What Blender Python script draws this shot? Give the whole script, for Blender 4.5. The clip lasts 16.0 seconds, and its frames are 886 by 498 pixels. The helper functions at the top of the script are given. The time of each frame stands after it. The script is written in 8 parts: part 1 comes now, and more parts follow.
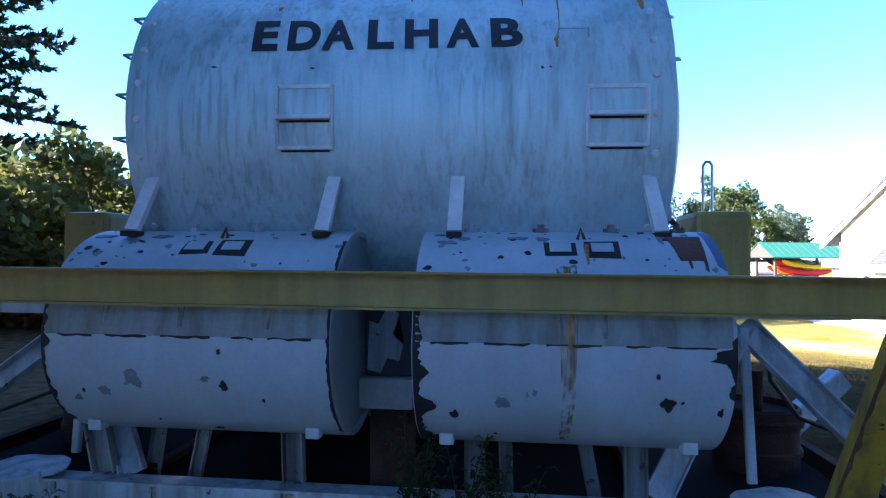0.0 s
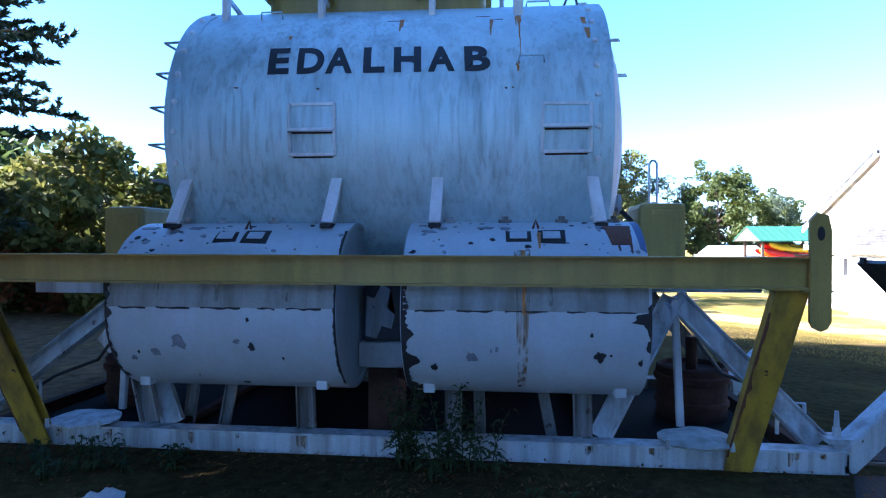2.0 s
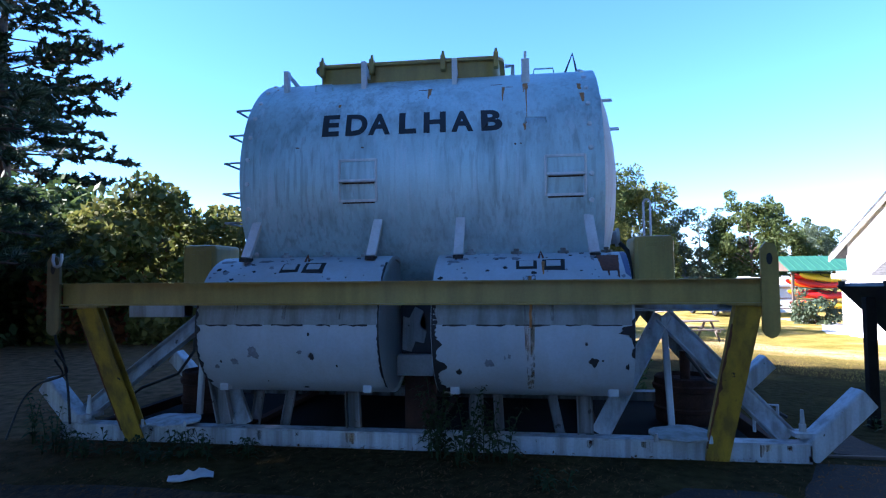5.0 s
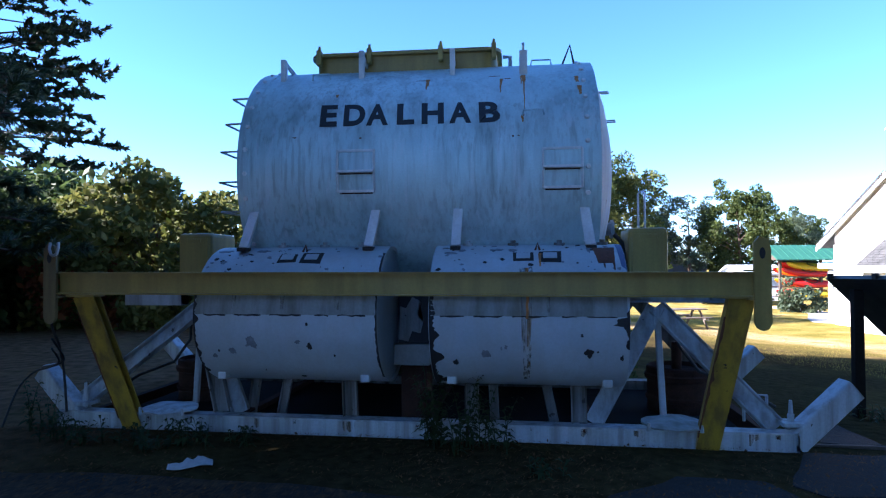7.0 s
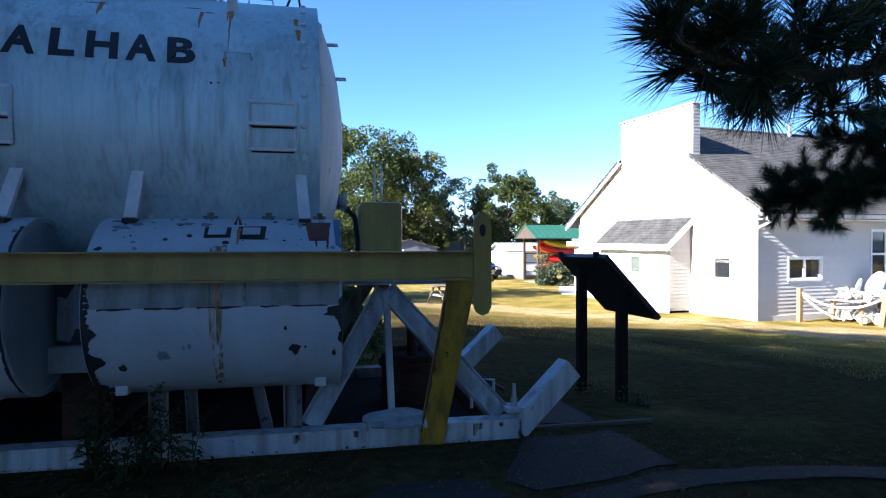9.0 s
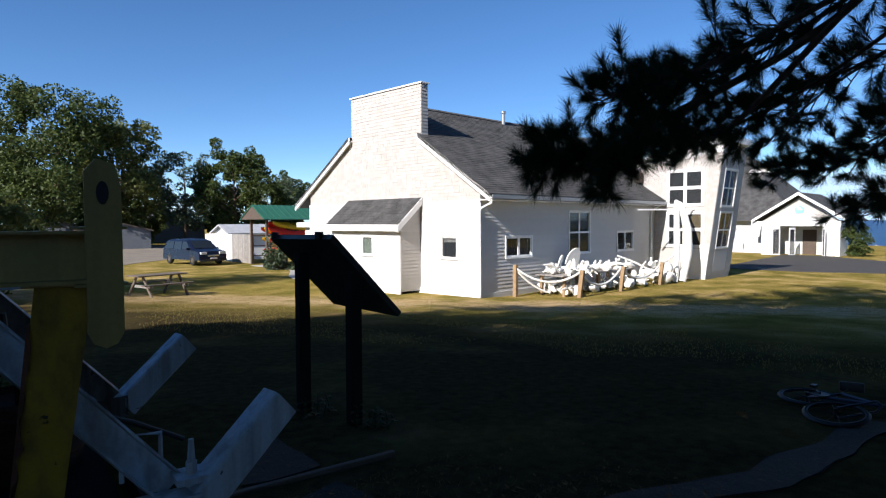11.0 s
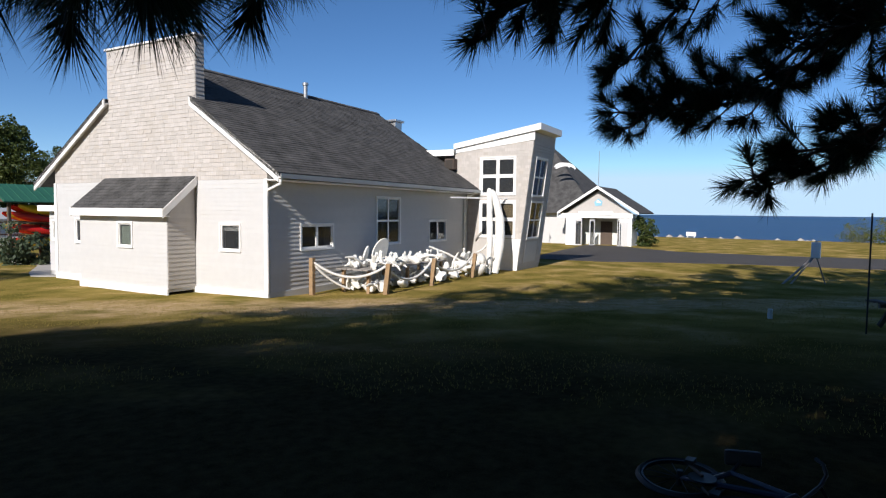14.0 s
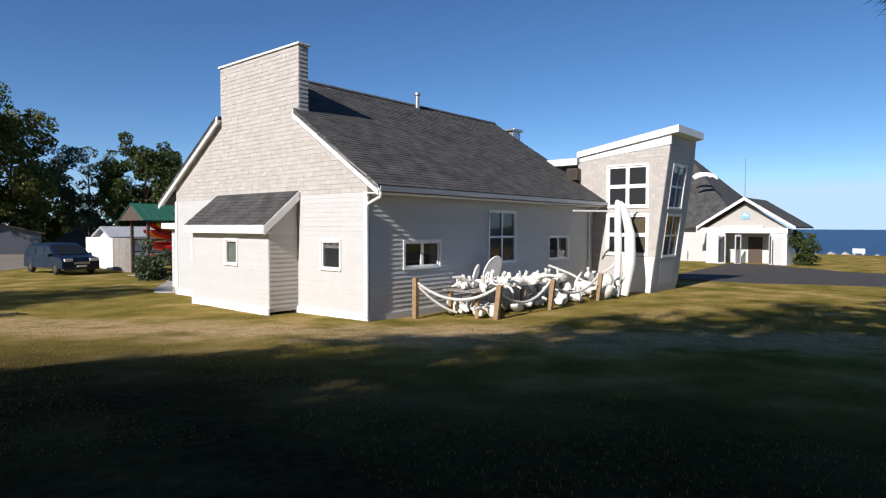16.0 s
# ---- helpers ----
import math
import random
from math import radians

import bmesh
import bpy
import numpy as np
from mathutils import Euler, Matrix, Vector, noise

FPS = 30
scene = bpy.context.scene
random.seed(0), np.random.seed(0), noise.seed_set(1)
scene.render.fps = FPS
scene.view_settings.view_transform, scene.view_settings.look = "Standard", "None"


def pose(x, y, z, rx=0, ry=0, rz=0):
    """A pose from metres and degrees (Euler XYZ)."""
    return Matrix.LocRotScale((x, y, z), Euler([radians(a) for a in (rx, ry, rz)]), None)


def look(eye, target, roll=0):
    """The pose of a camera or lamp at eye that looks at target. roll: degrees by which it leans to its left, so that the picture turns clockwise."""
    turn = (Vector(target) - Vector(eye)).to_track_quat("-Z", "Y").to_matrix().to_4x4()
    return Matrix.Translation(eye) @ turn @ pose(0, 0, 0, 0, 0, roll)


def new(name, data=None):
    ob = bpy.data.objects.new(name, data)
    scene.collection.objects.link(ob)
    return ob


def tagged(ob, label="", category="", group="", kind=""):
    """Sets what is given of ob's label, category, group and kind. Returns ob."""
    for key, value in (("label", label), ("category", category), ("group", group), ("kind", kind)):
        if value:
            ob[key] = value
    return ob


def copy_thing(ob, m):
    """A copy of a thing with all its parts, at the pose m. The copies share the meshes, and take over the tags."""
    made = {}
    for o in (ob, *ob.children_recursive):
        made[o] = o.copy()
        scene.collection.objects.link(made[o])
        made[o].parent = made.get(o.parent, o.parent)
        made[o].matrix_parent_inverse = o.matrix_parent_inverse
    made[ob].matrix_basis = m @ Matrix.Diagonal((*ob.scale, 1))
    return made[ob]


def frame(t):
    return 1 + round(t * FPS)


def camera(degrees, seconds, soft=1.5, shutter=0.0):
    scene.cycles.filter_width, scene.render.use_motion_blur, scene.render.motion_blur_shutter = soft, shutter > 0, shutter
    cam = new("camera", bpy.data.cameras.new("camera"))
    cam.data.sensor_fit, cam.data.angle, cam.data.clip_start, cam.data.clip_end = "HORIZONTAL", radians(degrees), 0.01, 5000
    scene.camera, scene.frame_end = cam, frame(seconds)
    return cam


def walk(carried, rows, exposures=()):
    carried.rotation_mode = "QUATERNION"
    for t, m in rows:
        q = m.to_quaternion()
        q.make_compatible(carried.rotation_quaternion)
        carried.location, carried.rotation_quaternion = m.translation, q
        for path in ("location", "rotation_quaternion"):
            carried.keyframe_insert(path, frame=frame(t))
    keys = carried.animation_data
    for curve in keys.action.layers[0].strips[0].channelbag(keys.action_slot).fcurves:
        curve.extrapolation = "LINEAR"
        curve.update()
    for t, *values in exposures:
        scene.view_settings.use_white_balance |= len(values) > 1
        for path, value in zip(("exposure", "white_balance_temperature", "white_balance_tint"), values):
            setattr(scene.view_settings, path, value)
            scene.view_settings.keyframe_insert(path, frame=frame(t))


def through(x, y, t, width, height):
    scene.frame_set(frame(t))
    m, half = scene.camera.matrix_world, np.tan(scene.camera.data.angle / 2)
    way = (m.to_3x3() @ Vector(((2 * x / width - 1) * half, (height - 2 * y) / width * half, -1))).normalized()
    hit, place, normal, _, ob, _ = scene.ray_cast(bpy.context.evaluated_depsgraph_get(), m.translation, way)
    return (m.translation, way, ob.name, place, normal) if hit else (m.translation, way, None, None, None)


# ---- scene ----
cam = camera(71.9, 16.0, 1.2)
PATH = [
    (0, (0.827, 0.12, 1.64), (0.602, 2.107, 1.666), 0.4),
    (0.5, (0.986, -0.077, 1.641), (0.658, 1.896, 1.621), 0.1),
    (1, (0.957, -0.342, 1.591), (0.686, 1.638, 1.511), -0.9),
    (1.5, (0.942, -0.538, 1.653), (0.695, 1.447, 1.654), 0.9),
    (2, (1.034, -0.734, 1.645), (0.817, 1.255, 1.624), -0.0),
    (2.5, (1.048, -0.921, 1.666), (0.784, 1.061, 1.675), -0.3),
    (3, (1.006, -1.147, 1.646), (0.776, 0.84, 1.689), 0.3),
    (3.5, (1.033, -1.323, 1.65), (0.885, 0.671, 1.67), 0.3),
    (4, (1.164, -1.498, 1.624), (0.845, 0.476, 1.66), 0.1),
    (4.5, (1.213, -1.634, 1.627), (0.873, 0.336, 1.677), 0.6),
    (4.7, (1.22, -1.693, 1.58), (0.905, 0.28, 1.676), -0.7),
    (6.8, (1.157, -1.772, 1.667), (0.856, 0.205, 1.717), 0.0),
    (7, (1.157, -1.774, 1.633), (0.874, 0.205, 1.68), -0.3),
    (7.5, (1.252, -1.721, 1.616), (1.138, 0.276, 1.61), -2.0),
    (8, (1.487, -1.544, 1.572), (1.537, 0.454, 1.52), -1.2),
    (8.5, (1.668, -1.295, 1.593), (1.87, 0.691, 1.458), 0.5),
    (9, (1.796, -0.934, 1.632), (2.193, 1.026, 1.603), -0.1),
    (9.5, (1.905, -0.551, 1.579), (2.321, 1.405, 1.552), -1.7),
    (10, (2.089, -0.239, 1.601), (2.731, 1.655, 1.569), 0.0),
    (10.2, (2.169, -0.088, 1.615), (2.946, 1.754, 1.556), 0.1),
    (12.3, (3.628, 1.452, 1.526), (5.027, 2.88, 1.491), -1.0),
    (12.5, (3.814, 1.547, 1.537), (5.207, 2.981, 1.493), -0.9),
    (13, (4.209, 1.733, 1.516), (5.679, 3.085, 1.416), 0.9),
    (13.5, (4.595, 1.89, 1.525), (6.254, 3.002, 1.407), -1.4),
    (14, (5.105, 2.137, 1.455), (6.69, 3.35, 1.334), 0.6),
    (14.5, (5.535, 2.245, 1.445), (7.009, 3.59, 1.311), 0.8),
    (15, (5.945, 2.624, 1.445), (7.205, 4.166, 1.261), -1.3),
    (15.5, (6.416, 2.845, 1.39), (7.603, 4.443, 1.202), 1.7),
    (16, (6.869, 3.223, 1.414), (8.175, 4.736, 1.344), 0.2),
]
# the clip's camera closes down as it turns from the shade to the bright house
EXPOSURES = [(0, 3.25, 5850, 20), (1, 3.6, 5850, 20), (2.5, 3.4, 5850, 20), (3.5, 3.1, 5800, 20), (7, 2.8, 5850, 20), (8.5, 2.45, 6050, 16), (9, 2.35, 6100, 15), (9.5, 1.82, 6150, 14), (10, 1.5, 6200, 13), (12.5, 0.6, 6450, 12), (16, 0.58, 6450, 12)]
walk(cam, [(t, look(eye, target, roll)) for t, eye, target, roll in PATH], EXPOSURES)


def sun_way():
    """The way the sunlight travels: low over the lawn, almost along the long wall of the house."""
    th = radians(8.5)
    v, u = Vector((math.cos(th), math.sin(th), 0)), Vector((-math.sin(th), math.cos(th), 0))
    return (v + 0.1 * u - Vector((0, 0, 0.63))).normalized()


SUN = sun_way()
world = bpy.data.worlds.new("sky")
scene.world = world
world.use_nodes = True
wn = world.node_tree.nodes
sky = wn.new("ShaderNodeTexSky")
sky.sky_type, sky.sun_disc = "NISHITA", False
sky.sun_elevation = math.asin(-SUN.z)
sky.sun_rotation = math.atan2(-SUN.x, -SUN.y)
sky.air_density, sky.dust_density, sky.ozone_density = 0.85, 0.02, 3.2
sky.altitude = 2000
wn["Background"].inputs[1].default_value = 0.078
deep = wn.new("ShaderNodeHueSaturation")
deep.inputs["Saturation"].default_value = 1.16
world.node_tree.links.new(sky.outputs[0], deep.inputs["Color"])
pale = wn.new("ShaderNodeMix")
pale.data_type, pale.blend_type = "RGBA", "DARKEN"
pale.inputs[0].default_value = 1.0
pale.inputs[7].default_value = (4.8, 6.8, 8.7, 1)
world.node_tree.links.new(deep.outputs[0], pale.inputs[6])
world.node_tree.links.new(pale.outputs[2], wn["Background"].inputs[0])
lamp = bpy.data.lights.new("sun", "SUN")
lamp.energy, lamp.angle, lamp.color = 4.2, radians(0.53), (1.0, 0.94, 0.86)
sun_ob = new("sun", lamp)
sun_ob.matrix_world = look((-60, -16, 42), Vector((-60, -16, 42)) + SUN)

# ---- building helpers ----


def thing(name, label, category, m=None, group="", kind=""):
    ob = new(name)
    ob.empty_display_size = 0.1
    if m is not None:
        ob.matrix_basis = m
    return tagged(ob, label, category, group, kind)


def mesh_of(name, bm, material, smooth=False):
    me = bpy.data.meshes.new(name)
    bmesh.ops.recalc_face_normals(bm, faces=bm.faces)
    bm.to_mesh(me)
    bm.free()
    me.materials.append(material)
    if smooth:
        me.shade_smooth()
        me.set_sharp_from_angle(angle=radians(38))
    return me


def part(name, bm, material, parent=None, label="", smooth=False, m=None):
    """Links a bmesh (or a ready mesh) as one mesh object under a thing or a part."""
    me = bm if isinstance(bm, bpy.types.Mesh) else mesh_of(name, bm, material, smooth)
    ob = new(name, me)
    ob.parent = parent
    if m is not None:
        ob.matrix_basis = m
    return tagged(ob, label)


def solid(name, bm, material, label, category, group="", kind="", smooth=False, m=None):
    """A thing that is a single mesh."""
    return tagged(part(name, bm, material, None, label, smooth, m), label, category, group, kind)


def quick(name, verts, faces, material):
    me = bpy.data.meshes.new(name)
    me.from_pydata(verts, [], faces)
    me.materials.append(material)
    return me


def box(bm, x0, x1, y0, y1, z0, z1, bevel=0.0, m=None):
    r = bmesh.ops.create_cube(bm, size=1, matrix=Matrix.Translation(((x0 + x1) / 2, (y0 + y1) / 2, (z0 + z1) / 2)) @ Matrix.Diagonal((abs(x1 - x0), abs(y1 - y0), abs(z1 - z0), 1)))
    vs = r["verts"]
    if bevel:
        es = list({e for v in vs for e in v.link_edges})
        b = bmesh.ops.bevel(bm, geom=es, offset=bevel, segments=2, affect="EDGES", profile=0.6)
        vs = list({v for f in b["faces"] for v in f.verts} | {v for v in vs if v.is_valid})
    if m is not None:
        bmesh.ops.transform(bm, matrix=m, verts=vs)
    return bm


def frame_along(p0, p1, up=(0, 0, 1)):
    p0, p1, up = Vector(p0), Vector(p1), Vector(up)
    d = (p1 - p0).normalized()
    side = d.cross(up)
    if side.length < 1e-4:
        side = d.cross(Vector((0, 1, 0)))
    side.normalize()
    return p0, p1, d, side, side.cross(d).normalized()


def beam(bm, p0, p1, profile, up=(0, 0, 1)):
    """A bar of that profile, a ring of (side, up) places, from p0 to p1."""
    p0, p1, d, s, u = frame_along(p0, p1, up)
    a = [bm.verts.new(p0 + s * x + u * y) for x, y in profile]
    b = [bm.verts.new(p1 + s * x + u * y) for x, y in profile]
    n = len(profile)
    for i in range(n):
        bm.faces.new((a[i], a[(i + 1) % n], b[(i + 1) % n], b[i]))
    fs = [bm.faces.new(a[::-1]), bm.faces.new(b)]
    bmesh.ops.triangulate(bm, faces=fs)
    return bm


def rect(w, h):
    return [(-w / 2, -h / 2), (w / 2, -h / 2), (w / 2, h / 2), (-w / 2, h / 2)]


def rounded(w, h, r, n=3):
    out = []
    for cx, cy, a0 in ((w / 2 - r, h / 2 - r, 0), (-w / 2 + r, h / 2 - r, 90), (-w / 2 + r, -h / 2 + r, 180), (w / 2 - r, -h / 2 + r, 270)):
        for i in range(n + 1):
            a = radians(a0 + 90 * i / n)
            out.append((cx + r * math.cos(a), cy + r * math.sin(a)))
    return out


def ibeam(w, h, t):
    return [(-w / 2, -h / 2), (w / 2, -h / 2), (w / 2, -h / 2 + t), (t / 2, -h / 2 + t), (t / 2, h / 2 - t), (w / 2, h / 2 - t), (w / 2, h / 2), (-w / 2, h / 2), (-w / 2, h / 2 - t), (-t / 2, h / 2 - t), (-t / 2, -h / 2 + t), (-w / 2, -h / 2 + t)]


def channel(w, h, t):
    """A C profile whose open side faces +side."""
    return [(-w / 2, -h / 2), (w / 2, -h / 2), (w / 2, -h / 2 + t), (-w / 2 + t, -h / 2 + t), (-w / 2 + t, h / 2 - t), (w / 2, h / 2 - t), (w / 2, h / 2), (-w / 2, h / 2)]


def cyl(bm, p0, p1, r0, r1=None, seg=14, caps=True):
    r1 = r0 if r1 is None else r1
    p0, p1, d, s, u = frame_along(p0, p1)
    ring = []
    for p, r in ((p0, r0), (p1, r1)):
        ring.append([bm.verts.new(p + (s * math.cos(2 * math.pi * i / seg) + u * math.sin(2 * math.pi * i / seg)) * r) for i in range(seg)])
    for i in range(seg):
        j = (i + 1) % seg
        bm.faces.new((ring[0][i], ring[0][j], ring[1][j], ring[1][i]))
    if caps:
        bm.faces.new(ring[0][::-1])
        bm.faces.new(ring[1])
    return bm


def tube(bm, pts, r, seg=8):
    """A round bar through the points; r is a number or one radius a point."""
    pts = [Vector(p) for p in pts]
    rs = r if isinstance(r, (list, tuple)) else [r] * len(pts)
    rings, ref = [], None
    for i, p in enumerate(pts):
        d = (pts[min(i + 1, len(pts) - 1)] - pts[max(i - 1, 0)]).normalized()
        ref = ref or (Vector((0, 0, 1)) if abs(d.z) < 0.9 else Vector((1, 0, 0)))
        s = d.cross(ref).normalized()
        u = s.cross(d).normalized()
        ref = u
        rings.append([bm.verts.new(p + (s * math.cos(2 * math.pi * k / seg) + u * math.sin(2 * math.pi * k / seg)) * rs[i]) for k in range(seg)])
    for a, b in zip(rings, rings[1:]):
        for k in range(seg):
            j = (k + 1) % seg
            bm.faces.new((a[k], a[j], b[j], b[k]))
    bm.faces.new(rings[0][::-1])
    bm.faces.new(rings[-1])
    return bm


def revolve(bm, profile, m, seg=64):
    """Turns (along, radius) places round the x axis of m."""
    rings = []
    for x, r in profile:
        if r < 1e-5:
            rings.append([bm.verts.new(m @ Vector((x, 0, 0)))])
        else:
            rings.append([bm.verts.new(m @ Vector((x, r * math.cos(2 * math.pi * i / seg), r * math.sin(2 * math.pi * i / seg)))) for i in range(seg)])
    for a, b in zip(rings, rings[1:]):
        for i in range(seg):
            j = (i + 1) % seg
            if len(a) == 1 and len(b) == 1:
                continue
            if len(a) == 1:
                bm.faces.new((a[0], b[j], b[i]))
            elif len(b) == 1:
                bm.faces.new((a[i], a[j], b[0]))
            else:
                bm.faces.new((a[i], a[j], b[j], b[i]))
    return bm


def prism(bm, ring, way):
    """A flat ring of places pushed along the vector way."""
    way = Vector(way)
    a = [bm.verts.new(p) for p in ring]
    b = [bm.verts.new(Vector(p) + way) for p in ring]
    n = len(a)
    for i in range(n):
        bm.faces.new((a[i], a[(i + 1) % n], b[(i + 1) % n], b[i]))
    fs = [bm.faces.new(a[::-1]), bm.faces.new(b)]
    bmesh.ops.triangulate(bm, faces=fs)
    return bm


def spline(ctrl, n):
    """A smooth line of n + 1 places through the control places."""
    c = [Vector(p) for p in ctrl]
    c = [c[0] * 2 - c[1]] + c + [c[-1] * 2 - c[-2]]
    out, m = [], len(c) - 3
    for i in range(n + 1):
        u = min(i / n * m, m - 1e-6)
        k, t = int(u), u - int(u)
        a, b, d, e = c[k:k + 4]
        out.append(0.5 * (2 * b + (d - a) * t + (2 * a - 5 * b + 4 * d - e) * t * t + (3 * b - a - 3 * d + e) * t ** 3))
    return out


def BM():
    return bmesh.new()

# ---- materials ----


class Nodes:
    def __init__(self, name):
        self.mat = bpy.data.materials.new(name)
        self.mat.use_nodes = True
        self.t = self.mat.node_tree
        self.p = self.t.nodes["Principled BSDF"]
        self.coord = self.t.nodes.new("ShaderNodeTexCoord").outputs["Object"]

    def node(self, kind, **inputs):
        n = self.t.nodes.new(kind)
        for k, v in inputs.items():
            self.put(n.inputs[k.replace("_", " ")], v)
        return n

    def put(self, socket, v):
        if isinstance(v, bpy.types.NodeSocket):
            self.t.links.new(v, socket)
        else:
            socket.default_value = v

    def noise(self, scale, detail=3.0, stretch=None, rough=0.55, offset=(0, 0, 0)):
        c = self.coord
        if stretch or any(offset):
            m = self.node("ShaderNodeMapping")
            self.put(m.inputs["Vector"], c)
            m.inputs["Scale"].default_value = stretch or (1, 1, 1)
            m.inputs["Location"].default_value = offset
            c = m.outputs[0]
        n = self.node("ShaderNodeTexNoise", Scale=scale, Detail=detail, Roughness=rough)
        self.put(n.inputs["Vector"], c)
        return n.outputs["Fac"]

    def ramp(self, fac, lo, hi, a=0.0, b=1.0):
        n = self.node("ShaderNodeMapRange")
        n.clamp = True
        for k, v in zip(("Value", "From Min", "From Max", "To Min", "To Max"), (fac, lo, hi, a, b)):
            self.put(n.inputs[k], v)
        return n.outputs[0]

    def mix(self, fac, a, b):
        n = self.node("ShaderNodeMix")
        n.data_type = "RGBA"
        self.put(n.inputs[0], fac)
        for i, v in ((6, a), (7, b)):
            self.put(n.inputs[i], v if isinstance(v, bpy.types.NodeSocket) else (*v, 1))
        return n.outputs[2]

    def math(self, op, a, b=0.0):
        n = self.node("ShaderNodeMath")
        n.operation = op
        self.put(n.inputs[0], a)
        self.put(n.inputs[1], b)
        return n.outputs[0]

    def bump(self, height, strength=0.3, distance=0.01):
        n = self.node("ShaderNodeBump", Strength=strength, Distance=distance)
        self.put(n.inputs["Height"], height)
        self.put(self.p.inputs["Normal"], n.outputs[0])

    def done(self, color, rough=0.6, metal=0.0, spec=0.5):
        self.put(self.p.inputs["Base Color"], color if isinstance(color, bpy.types.NodeSocket) else (*color, 1))
        self.put(self.p.inputs["Roughness"], rough)
        self.put(self.p.inputs["Metallic"], metal)
        self.put(self.p.inputs["Specular IOR Level"], spec)
        return self.mat


def times(c, k):
    return tuple(min(1.0, x * k) for x in c)


def plain(name, c, rough=0.6, metal=0.0, var=0.18, scale=3.0, fine=60.0, bump=0.25, distance=0.004, spec=0.5, piece=0.0):
    """Colour varied at two scales, with fine relief; piece: how much each piece differs."""
    n = Nodes(name)
    big, small = n.noise(scale, 4), n.noise(fine, 3)
    f = n.math("ADD", n.math("MULTIPLY", big, 0.65), n.math("MULTIPLY", small, 0.35))
    col = n.mix(n.ramp(f, 0.3, 0.7), times(c, 1 - var), times(c, 1 + var))
    if piece:
        r = n.node("ShaderNodeObjectInfo").outputs["Random"]
        hsv = n.node("ShaderNodeHueSaturation")
        n.put(hsv.inputs["Color"], col)
        n.put(hsv.inputs["Value"], n.ramp(r, 0, 1, 1 - piece, 1 + piece))
        col = hsv.outputs[0]
    n.bump(small, bump, distance)
    return n.done(col, n.ramp(big, 0.3, 0.7, max(0.02, rough - 0.08), min(1, rough + 0.08)), metal, spec)


def worn(name, paint, dirt, under, peel=0.66, streak=0.5, rough=0.5, metal=0.0, rust=0.7):
    """Old paint on steel: cloudy tone, runs of dirt downwards, chips to the metal and rust spots."""
    n = Nodes(name)
    cloud = n.noise(1.7, 5)
    fine = n.noise(45, 4)
    runs = n.noise(9.0, 4, (1, 1, 0.07))
    col = n.mix(n.ramp(cloud, 0.3, 0.72), times(paint, 0.86), times(paint, 1.1))
    col = n.mix(n.math("MULTIPLY", n.ramp(runs, 0.42, 0.64), streak), col, dirt)
    chips = n.ramp(n.noise(7.0, 7, rough=0.62), peel, peel + 0.012)
    col = n.mix(chips, col, under)
    spots = n.ramp(n.noise(2.6, 8, rough=0.7, offset=(3, 7, 1)), rust, rust + 0.05)
    col = n.mix(n.math("MULTIPLY", spots, 0.75), col, (0.16, 0.06, 0.025))
    col = n.mix(n.ramp(fine, 0.35, 0.75, 0, 0.2), col, times(dirt, 0.6))
    n.bump(n.math("ADD", n.math("MULTIPLY", fine, 0.5), n.math("MULTIPLY", chips, -0.8)), 0.25, 0.004)
    return n.done(col, n.ramp(cloud, 0.3, 0.7, rough - 0.1, rough + 0.12), metal)


def tank_paint():
    """Dulled silver-white paint: cloudy, with patchy fine runs of dirt and small dark nicks."""
    n = Nodes("tank_paint")
    cloud, wide = n.noise(1.1, 5), n.noise(0.8, 4, offset=(4, 1, 8))
    runs, thin = n.noise(6.5, 5, (1, 1, 0.1)), n.noise(27, 4, (1, 1, 0.055), offset=(2, 0, 5))
    fine = n.noise(55, 4)
    col = n.mix(n.ramp(cloud, 0.35, 0.68), (0.46, 0.64, 0.66), (0.63, 0.8, 0.83))
    gate = n.ramp(wide, 0.36, 0.62, 0.12, 1.0)
    col = n.mix(n.math("MULTIPLY", n.math("MULTIPLY", n.ramp(runs, 0.44, 0.64), 0.55), gate), col, (0.22, 0.3, 0.32))
    col = n.mix(n.math("MULTIPLY", n.math("MULTIPLY", n.ramp(thin, 0.5, 0.62), 0.4), gate), col, (0.18, 0.24, 0.25))
    pale = n.math("MULTIPLY", n.ramp(n.noise(19, 4, (1, 1, 0.06), offset=(9, 3, 0)), 0.57, 0.68), 0.4)
    col = n.mix(pale, col, (0.74, 0.8, 0.84))
    nick = n.ramp(n.noise(13, 6, rough=0.7, offset=(1, 2, 3)), 0.745, 0.76)
    col = n.mix(nick, col, (0.09, 0.075, 0.07))
    col = n.mix(n.ramp(fine, 0.35, 0.75, 0, 0.16), col, (0.3, 0.3, 0.31))
    n.bump(n.math("ADD", n.math("MULTIPLY", fine, 0.4), n.math("MULTIPLY", cloud, 2.0)), 0.2, 0.006)
    return n.done(col, n.ramp(cloud, 0.3, 0.7, 0.42, 0.58), 0.28)


